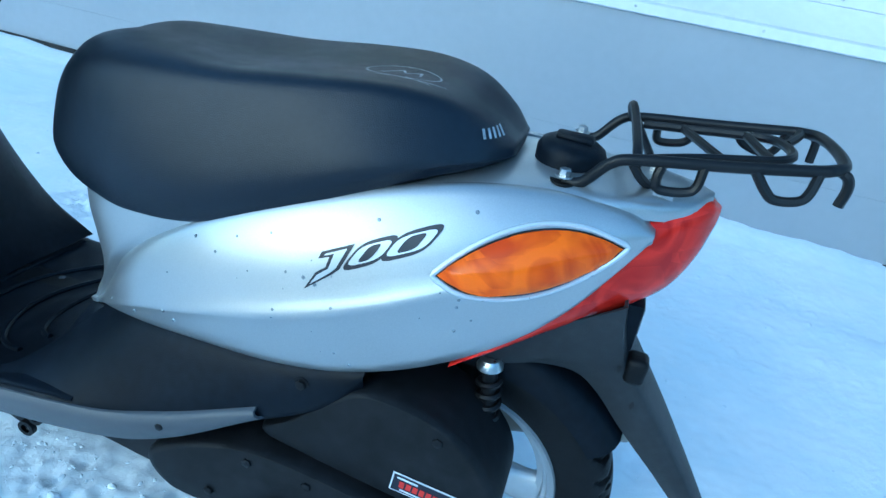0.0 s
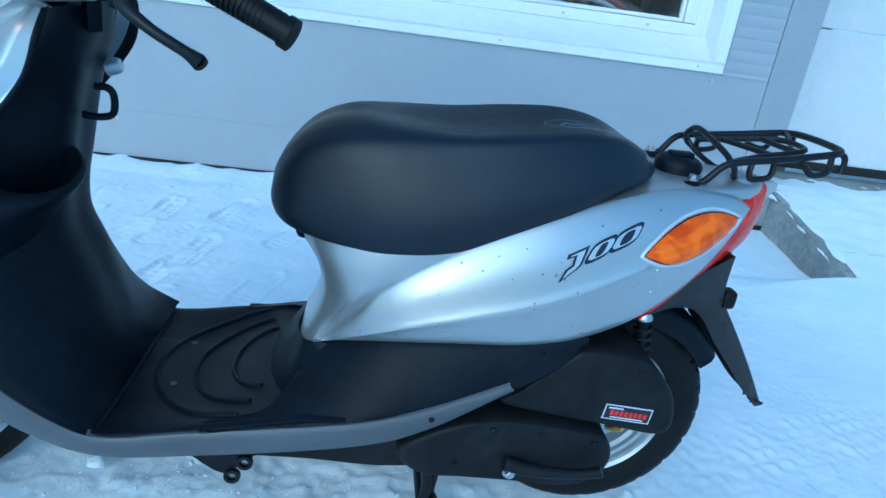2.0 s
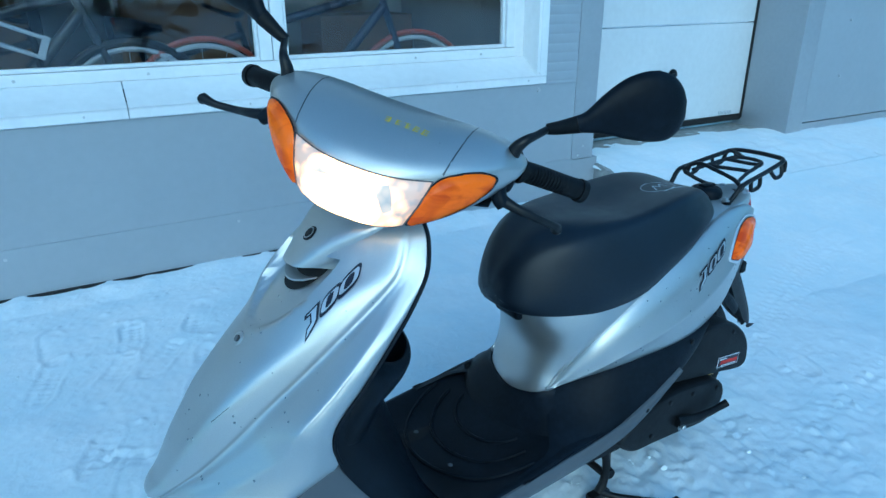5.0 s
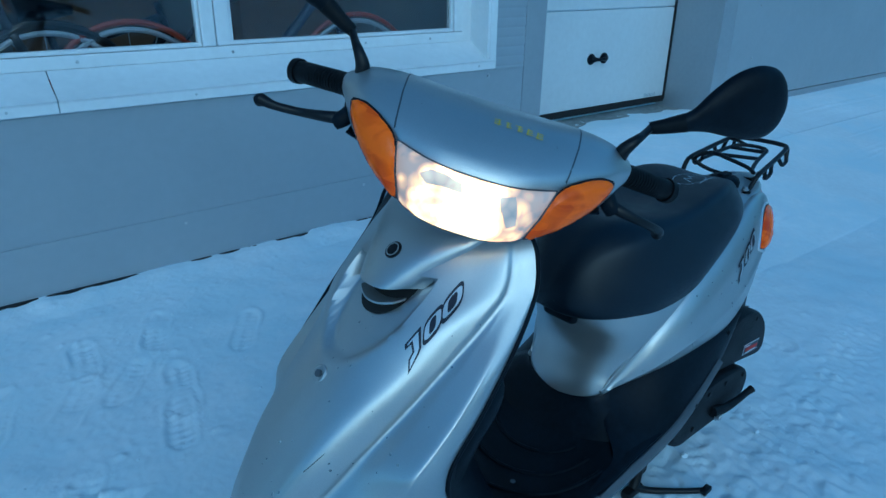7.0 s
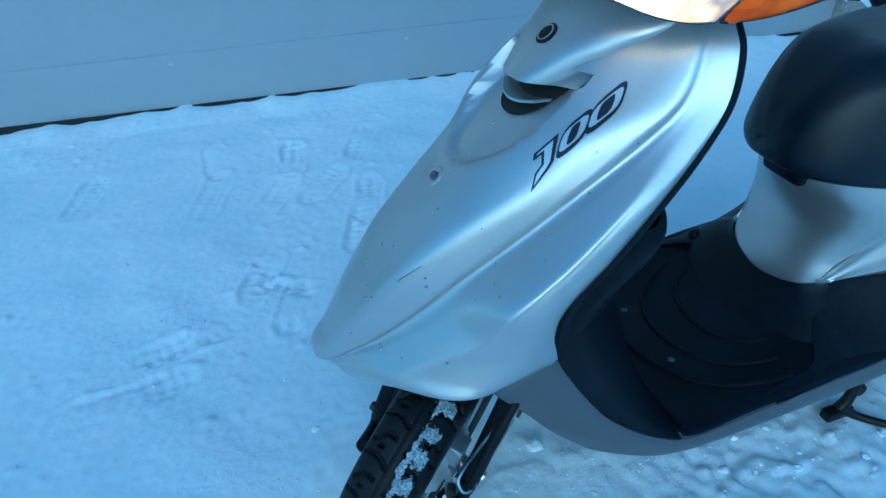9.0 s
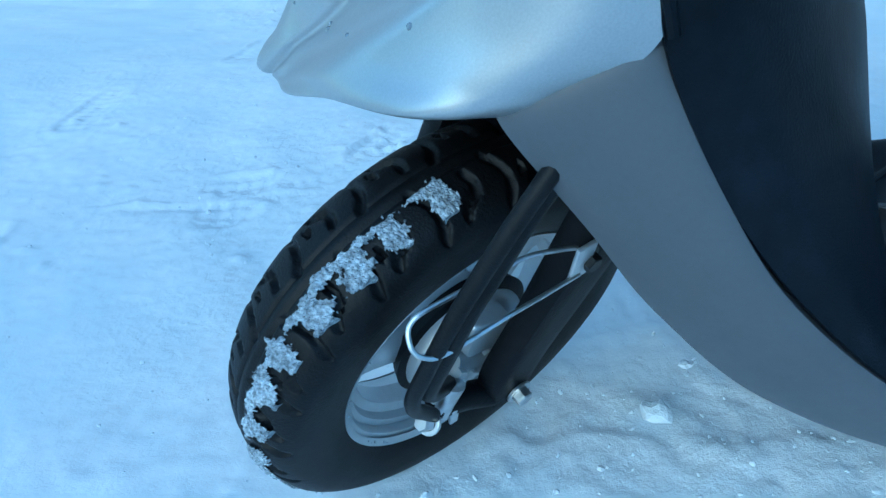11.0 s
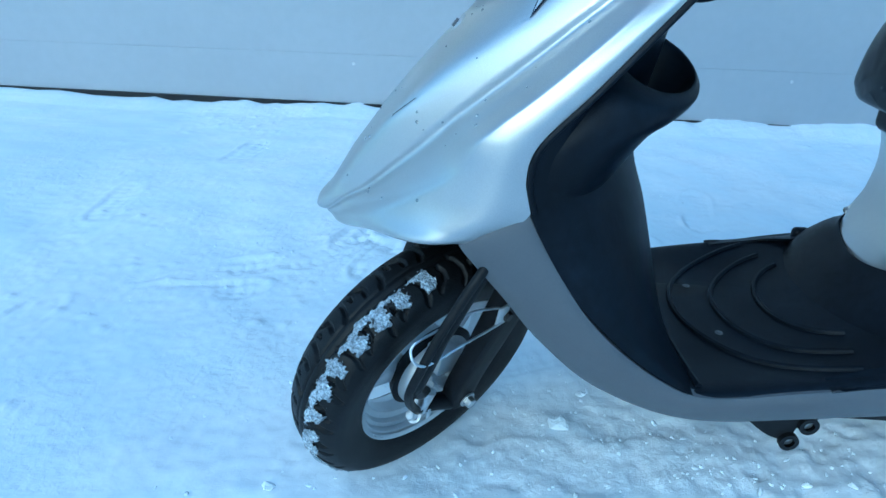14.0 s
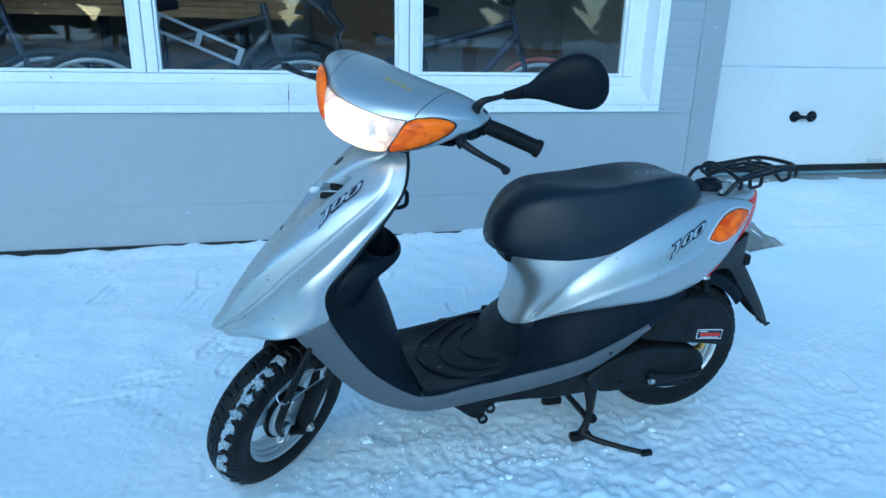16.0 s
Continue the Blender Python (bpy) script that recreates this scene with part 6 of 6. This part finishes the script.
# wet snow packed on the tread
SNOWRND = random.Random(9)
crust_prof = tyre_profile(WHEEL_R + 0.002, 0.047, 120)[:60]
blobs = []
for k in range(12):
    a0 = radians(101 + 11.2 * k + SNOWRND.uniform(-2, 2))
    blobs.append((a0, -0.0230 + SNOWRND.uniform(-0.004, 0.004), SNOWRND.uniform(0.0105, 0.0150), SNOWRND.uniform(0.012, 0.016)))
    blobs.append((a0 + radians(SNOWRND.uniform(3, 7)), -0.012 + SNOWRND.uniform(-0.003, 0.003), SNOWRND.uniform(0.007, 0.014), SNOWRND.uniform(0.003, 0.006)))
crust = bmesh.new()
CA, CH = np.arange(radians(97), radians(232), 0.0011 / WHEEL_R), np.arange(-0.037, 0.004, 0.0011)
grid = {}
for i, a in enumerate(CA):
    for j, h in enumerate(CH):
        m = sum(math.exp(-((a - b[0]) * WHEEL_R / b[2]) ** 2 - ((h - b[1]) / b[3]) ** 2) for b in blobs if abs(a - b[0]) < 0.2)
        p = Vector((a * WHEEL_R, h, 0.3))
        m += 0.38 * noise.noise(p * 130) + 0.30 * noise.noise(p * 330 + Vector((4, 0, 0)))
        if m < 0.40:
            continue
        grit = noise.noise(p * 700) * 0.0014 + noise.noise(p * 300) * 0.0010
        rad = float(np.interp(h, crust_prof[:, 1], crust_prof[:, 0])) + (0.0006 if m < 0.45 else 0.0020 + 0.0022 * min(1.0, max(0.0, m - 0.45)) + grit)
        grid[i, j] = crust.verts.new(FW + Vector((math.cos(a) * rad, h, math.sin(a) * rad)))
for (i, j) in list(grid):
    quad = [grid.get(q) for q in ((i, j), (i + 1, j), (i + 1, j + 1), (i, j + 1))]
    if all(quad):
        crust.faces.new(quad)
bmesh.ops.delete(crust, geom=[v for v in crust.verts if not v.link_faces], context="VERTS")
bmesh.ops.recalc_face_normals(crust, faces=crust.faces)
tagged(turn("clinging_snow", crust, CLUMP, "white snow clinging to the tread", parent=front, smooth=False), kind="stuff")

# fork
for s, off, head in ((-1, 0.088, STEEL), (1, 0.074, TUBE)):
    leg_secs = []
    for x, z, w, d in ((-0.975, 0.56, 0.034, 0.016), (-1.015, 0.44, 0.032, 0.016), (-1.054, 0.34, 0.031, 0.013), (-1.081, 0.27, 0.030, 0.011), (-1.106, 0.212, 0.028, 0.010), (-1.112, 0.166, 0.020, 0.010)):
        leg_secs.append([(x - w, s * (off - d), z), (x - w * 0.8, s * off - d * 0.8, z), (x, s * off - d, z), (x + w, s * off - d * 0.7, z), (x + w, s * off + d * 0.7, z), (x, s * off + d, z), (x - w * 0.8, s * off + d * 0.8, z)])
    g = grid_mesh(surface(leg_secs, 24, 20, closed=True), closed=True, caps=True)
    bmesh.ops.recalc_face_normals(g, faces=g.faces)
    if s < 0:
        FORK = turn("front_fork", g, FORKBLACK, "black pressed steel front fork")
    else:
        turn("fork_leg", g, FORKBLACK, parent=FORK)
    turn("link_arm", tube([(-1.100, s * off, 0.170), (-1.120, s * (off - 0.003), 0.172), (-1.150, s * (off - 0.008), 0.186), (-1.178, s * (off - 0.012), 0.198)], [0.014, 0.013, 0.012, 0.013], 12), FORKBLACK, parent=FORK)
    turn("fork_bolt", bolt((-1.106, s * (off + 0.011), 0.178), (0, s, 0), 0.008, 0.011), head, parent=FORK)
    turn("fork_bolt", bolt((-1.082, s * (off + 0.013), 0.344), (0, s, 0), 0.007, 0.010), TUBE, parent=FORK)
turn("fork_bridge", box(-1.03, -0.96, -0.1, 0.1, 0.50, 0.56, 0.015, 3), FORKBLACK, parent=FORK)
turn("steering_tube", tube([(-1.0, 0, 0.53), (-0.86, 0, 0.86)], 0.025, 16, n=4), TUBE, parent=FORK)
front_guard = surface([[tuple(FW + Vector((math.cos(a) * r, y, math.sin(a) * r))) for y, r in ((-0.062, 0.195), (-0.058, 0.208), (-0.035, 0.216), (0.035, 0.216), (0.058, 0.208), (0.062, 0.195))] for a in np.linspace(radians(42), radians(70), 12)], 30, 12)
turn("front_mudguard", thicken(grid_mesh(front_guard), 0.003), BLACK, "black front inner mudguard")
turn("guide_bracket", box(-1.098, -1.080, -0.106, -0.102, 0.331, 0.364, 0.002), RIM, parent=FORK)
turn("cable_guide", tube([(-1.094, -0.1, 0.36), (-1.108, -0.097, 0.364), (-1.132, -0.092, 0.368), (-1.156, -0.088, 0.362), (-1.186, -0.085, 0.358), (-1.205, -0.084, 0.356), (-1.213, -0.085, 0.352), (-1.217, -0.089, 0.348), (-1.218, -0.096, 0.342), (-1.213, -0.101, 0.337), (-1.204, -0.104, 0.334), (-1.184, -0.105, 0.334), (-1.153, -0.105, 0.335), (-1.119, -0.105, 0.334), (-1.09, -0.106, 0.336)], 0.0017, 8, n=90), STEEL, "bent bright wire cable guide", parent=FORK)
turn("brake_cable", tube([(-1.06, -0.085, 0.56), (-1.125, -0.098, 0.47), (-1.160, -0.100, 0.420), (-1.180, -0.100, 0.385), (-1.197, -0.100, 0.350), (-1.210, -0.100, 0.316), (-1.217, -0.098, 0.286), (-1.212, -0.094, 0.257), (-1.198, -0.088, 0.226), (-1.186, -0.086, 0.204)], 0.0058, 10, n=70), RUBBER, "black brake cable", parent=FORK)
turn("speedometer_cable", tube([(-1.045, -0.08, 0.56), (-1.105, -0.095, 0.47), (-1.142, -0.097, 0.425), (-1.163, -0.098, 0.388), (-1.182, -0.100, 0.360), (-1.195, -0.100, 0.323), (-1.202, -0.096, 0.286), (-1.199, -0.091, 0.264), (-1.185, -0.084, 0.238), (-1.166, -0.076, 0.218)], 0.0072, 10, n=70), RUBBER, "black speedometer cable", parent=FORK)
turn("brake_arm", tube([(-1.165, -0.078, 0.222), (-1.172, -0.082, 0.205), (-1.176, -0.084, 0.190)], [0.012, 0.008, 0.006], 10), STEEL, parent=FORK)

# handlebar cowl: y, front x, bottom z, top z, rear x; the bars' middle lies a little off the machine's axis
BAR_MID = -0.012
COWL = [(0.0, -0.988, 0.857, 0.990, -0.740), (0.05, -0.983, 0.860, 0.990, -0.740), (0.10, -0.958, 0.871, 0.990, -0.745), (0.14, -0.928, 0.889, 0.987, -0.755), (0.175, -0.893, 0.914, 0.979, -0.770), (0.195, -0.862, 0.933, 0.968, -0.788), (0.205, -0.846, 0.942, 0.961, -0.800), (0.209, -0.832, 0.948, 0.956, -0.812)]


def upper(name, bm, mat, label="", parent=None, smooth=True, angle=40):
    """A part of the handlebar group, set on the bars' own middle."""
    bm.transform(Matrix.Translation((0, BAR_MID, 0)))
    return turn(name, bm, mat, label, parent, smooth, angle)


def cowl_cut(y, fx, z0, z1, rx):
    h = z1 - z0
    d = rx - fx
    return [(fx + d * 0.12, y, z0 - h * 0.02), (fx + d * 0.016, y, z0 + h * 0.06), (fx, y, z0 + h * 0.25), (fx + d * 0.032, y, z0 + h * 0.55), (fx + d * 0.12, y, z0 + h * 0.76), (fx + d * 0.36, y, z1 - h * 0.04), (fx + d * 0.64, y, z1 - h * 0.05), (fx + d * 0.96, y, z1 - h * 0.30), (fx + d * 0.92, y, z0 + h * 0.25), (fx + d * 0.64, y, z0 - h * 0.02)]


cowl_rows = [cowl_cut(-r[0], *r[1:]) for r in COWL[:0:-1]] + [cowl_cut(*r) for r in COWL]
cowl_bm = grid_mesh(surface(cowl_rows, 60, 60, closed=True), closed=True, caps=True)
bmesh.ops.recalc_face_normals(cowl_bm, faces=cowl_bm.faces)
cowl_tree = tree_of(cowl_bm)
COWL_OB = upper("handlebar_cowl", cowl_bm, SILVER, "silver painted handlebar cowl round the headlamp", angle=70)
FRONT = ((-1.0, 0, 0), (0, 1, 0), (0, 0, 1), (1, 0, 0))


def front_patch(outline, lift, dome, cell=0.008):
    return drape(outline, cowl_tree, *FRONT, lift, cell, dome)


def front_line(outline, width, lift):
    return print_line([tuple(p) for p in outline] + [tuple(outline[0])], width, cowl_tree, *FRONT, lift)


lamp_at = TURNED @ Vector((-0.982, BAR_MID, 0.890))
LAMPLIGHT = glow_material("lit headlamp", lamp_at, (1.0, 0.62, 0.30), (1.0, 0.40, 0.11), 4.6)
# no lamp itself: the bulb light falling on the chrome is added as emission
LIT_CHROME = glow_material("chrome with bulb light as glow", lamp_at, (1.0, 0.60, 0.30), (1.0, 0.55, 0.28), 1.0)
lens_outline = spline([(0.102, 0.940), (0.05, 0.937), (0.0, 0.936), (-0.05, 0.937), (-0.102, 0.940)], 30).tolist() + spline([(-0.093, 0.905), (-0.079, 0.873)], 8).tolist() + spline([(-0.066, 0.867), (-0.03, 0.862), (0.0, 0.861), (0.03, 0.862), (0.066, 0.867)], 24).tolist() + spline([(0.079, 0.873), (0.093, 0.905)], 8).tolist()
HL = upper("headlamp", front_patch(lens_outline, 0.003, 0.009, 0.006), LAMPLIGHT, "lit clear headlamp glowing warm white", parent=COWL_OB)
# dimmer patches over the lens, their reflected bulb light put in as glow
for shape in ([(0.012, 0.926), (0.034, 0.930), (0.050, 0.929), (0.060, 0.921), (0.050, 0.913), (0.034, 0.917), (0.008, 0.917)], [(-0.034, 0.924), (-0.052, 0.928), (-0.058, 0.913), (-0.062, 0.896), (-0.052, 0.891), (-0.042, 0.908)]):
    upper("bulb_shield", front_patch(shape[::-1], 0.0130, 0.0, 0.006), LIT_CHROME, parent=HL)
upper("lens_rim", front_line(lens_outline, 0.0018, 0.0052), GREY, parent=HL)
for s in (-1, 1):
    o = [(s * a, b) for a, b in spline([(0.082, 0.873), (0.093, 0.905), (0.105, 0.938), (0.126, 0.950), (0.155, 0.955), (0.175, 0.951)], 30).tolist() + spline([(0.178, 0.946), (0.172, 0.930), (0.150, 0.907), (0.118, 0.886), (0.086, 0.872)], 24).tolist()]
    upper("indicator_seal", front_line(o, 0.0030, 0.0042), DARK, parent=COWL_OB)
    upper("indicator", front_patch(o if s > 0 else o[::-1], 0.003, 0.009, 0.005), AMBER, "amber front indicator lens", parent=COWL_OB)
PRINT = random.Random(8)
strokes = []
for k in range(5):
    for j in range(3):
        a, b = -0.070 + k * 0.0140 + PRINT.uniform(0, 0.002), -0.006 + j * 0.0045
        strokes.append(bar(a, a + PRINT.uniform(0.006, 0.010), b, b + 0.0018))
    a = -0.066 + k * 0.0140 + PRINT.uniform(-0.002, 0.003)
    strokes.append(bar(a, a + 0.0018, -0.007, 0.006))
upper("cowl_print", merge(*[drape(b, cowl_tree, (-0.90, 0, 1.1), (0, 1, 0), (1, 0, 0), (0, 0, -1), 0.0012, 0.02) for b in strokes]), YELLOW_INK, "worn yellow print", parent=COWL_OB)
upper("cowl_lower", thicken(grid_mesh(surface([[(-0.94 + abs(y) * 0.3, y, 0.858 + abs(y) * 0.25), (-0.88, y, 0.850 + abs(y) * 0.28), (-0.80, y, 0.855 + abs(y) * 0.28), (-0.77, y, 0.87 + abs(y) * 0.25)] for y in (-0.18, -0.1, 0, 0.1, 0.18)], 24, 10)), 0.003), BLACK, "black lower cowl", parent=COWL_OB)
upper("lock_bracket", box(-0.85, -0.83, -0.05, -0.03, 0.80, 0.85, 0.004), BLACK, parent=COWL_OB)

for s in (-1, 1):
    grip = tube([(-0.822, s * 0.163, 0.945), (-0.800, s * 0.193, 0.935), (-0.770, s * 0.233, 0.924), (-0.730, s * 0.301, 0.906)], [0.013, 0.0165, 0.0165, 0.0165], 16, n=30)
    flanges = [tube([(-0.7335, s * 0.295, 0.9075), (-0.7285, s * 0.304, 0.905)], 0.0195, 16, n=3), tube([(-0.799, s * 0.196, 0.934), (-0.795, s * 0.202, 0.933)], 0.021, 16, n=3)]
    rings = [tube([(-0.790 + 0.0555 * t, s * (0.206 + 0.0850 * t), 0.931 - 0.0225 * t), (-0.7885 + 0.0555 * t, s * (0.2085 + 0.0850 * t), 0.9304 - 0.0225 * t)], 0.0169, 16, n=2) for t in np.linspace(0.05, 0.95, 16)]
    G = upper("grip", merge(grip, *flanges), RUBBER, "black rubber handlebar grip")
    for r in rings:
        upper("grip_ridge", r, RUBBER, parent=G)
    upper("switch_housing", merge(box(-0.845, -0.79, min(s * 0.164, s * 0.200), max(s * 0.164, s * 0.200), 0.905, 0.968, 0.012, 3), tube([(-0.84, s * 0.178, 0.93), (-0.87, s * 0.188, 0.915), (-0.872, s * 0.200, 0.905)], 0.012, 10)), BLACK, "black switch housing", parent=G)
    ends = [(-0.842, s * 0.277, 0.886), (-0.830, s * 0.284, 0.877)] if s < 0 else [(-0.868, s * 0.285, 0.898), (-0.866, s * 0.308, 0.900)]
    upper("brake_lever", tube([(-0.868, s * 0.186, 0.912), (-0.874, s * 0.216, 0.908), (-0.864, s * 0.250, 0.899), *ends], [0.010, 0.0078, 0.0062, 0.0062, 0.0088], 10, n=30), TUBE, "black brake lever", parent=G)
    upper("lever_ball", tube([ends[1], tuple(Vector(ends[1]) + Vector((0.003, 0, -0.004)))], 0.0092, 12, n=3), TUBE, parent=G)
    M = upper("mirror", tube([(-0.830, s * 0.184, 0.955), (-0.832, s * 0.187, 0.978), (-0.828, s * 0.197, 0.994), (-0.810, s * 0.208, 1.000), (-0.781, s * 0.222, 1.007)], [0.012, 0.010, 0.0075, 0.0058, 0.0055], 10, n=34), TUBE, "black mirror on a bent stem")
    upper("stem_sleeve", tube([(-0.783, s * 0.219, 1.005), (-0.785, s * 0.236, 1.014), (-0.788, s * 0.262, 1.030)], [0.0085, 0.0105, 0.0135], 14, n=12), RUBBER, parent=M)
    head = []
    for t, w, d, sag in ((0.0, 0.013, 0.011, 0.0), (0.10, 0.017, 0.014, 0.002), (0.26, 0.031, 0.018, 0.010), (0.45, 0.046, 0.022, 0.013), (0.66, 0.054, 0.023, 0.010), (0.84, 0.050, 0.020, 0.004), (0.95, 0.034, 0.014, 0.0), (1.0, 0.014, 0.006, -0.002)):
        c = Vector((-0.788, s * 0.256, 1.027)) + Vector((0.066, s * 0.144, 0.056)) * t
        upv = Vector((-0.05, -s * 0.30, 0.95)).normalized()
        c += upv * sag
        fwd = Vector((-1, 0, 0))
        head.append([tuple(c + upv * w * math.cos(a) + fwd * d * math.sin(a) * (1.0 if math.sin(a) > 0 else 0.35)) for a in np.linspace(0, 2 * math.pi, 14, endpoint=False)])
    hb = grid_mesh(surface(head, 28, 28, closed=True), closed=True, caps=True)
    bmesh.ops.recalc_face_normals(hb, faces=hb.faces)
    upper("mirror_head", hb, BLACK, "black plastic mirror shell", parent=M)

for q in (-1, 1):
    upper("cowl_groove", print_line([(q * 0.108, -0.958), (q * 0.114, -0.93), (q * 0.119, -0.89), (q * 0.122, -0.84), (q * 0.122, -0.80)], 0.0022, cowl_tree, (0, 0, 1.1), (0, 1, 0), (1, 0, 0), (0, 0, -1), 0.0006), GREY, parent=COWL_OB)


def drops(tree, centre, u, v, way, count, spread, seed):
    """Small frozen drops and specks on the paint, too small to count."""
    rnd = random.Random(seed)
    out = bmesh.new()
    centre, u, v, way = Vector(centre), Vector(u).normalized(), Vector(v).normalized(), Vector(way).normalized()
    for k in range(count):
        p = centre + u * rnd.uniform(-1, 1) * spread[0] + v * rnd.uniform(-1, 1) * spread[1]
        hit, n, _, _ = tree.ray_cast(p - way * 0.3, way)
        if hit is None:
            continue
        n = -n if n.dot(way) > 0 else n
        r = rnd.uniform(0.0007, 0.0022)
        e1 = n.orthogonal().normalized()
        e2 = n.cross(e1)
        ring = [out.verts.new(hit + (e1 * math.cos(a) + e2 * math.sin(a)) * r) for a in np.linspace(0, 2 * math.pi, 7, endpoint=False)]
        mid = [out.verts.new(hit + (e1 * math.cos(a) + e2 * math.sin(a)) * r * 0.6 + n * r * 0.55) for a in np.linspace(0, 2 * math.pi, 7, endpoint=False)]
        for i in range(7):
            out.faces.new((ring[i], ring[(i + 1) % 7], mid[(i + 1) % 7], mid[i]))
        out.faces.new(mid)
    return out


for name, tree, centre, u, v, way, count, spread, seed, host in (("frozen_drops", side_tree, (-0.20, -0.18, 0.52), (1, 0, 0.2), (0, 0, 1), (0, 1, 0), 45, (0.25, 0.09), 3, SIDE_L),
        ("frozen_drops", shield_tree, (-1.06, -0.09, 0.60), (0.7, 0, 0.7), (0, 1, 0), (0.7, 0.4, -0.5), 45, (0.20, 0.10), 5, SHIELD_OB)):
    tagged(sp(name, drops(tree, centre, u, v, way, count, spread, seed), WATER, parent=host), kind="stuff")
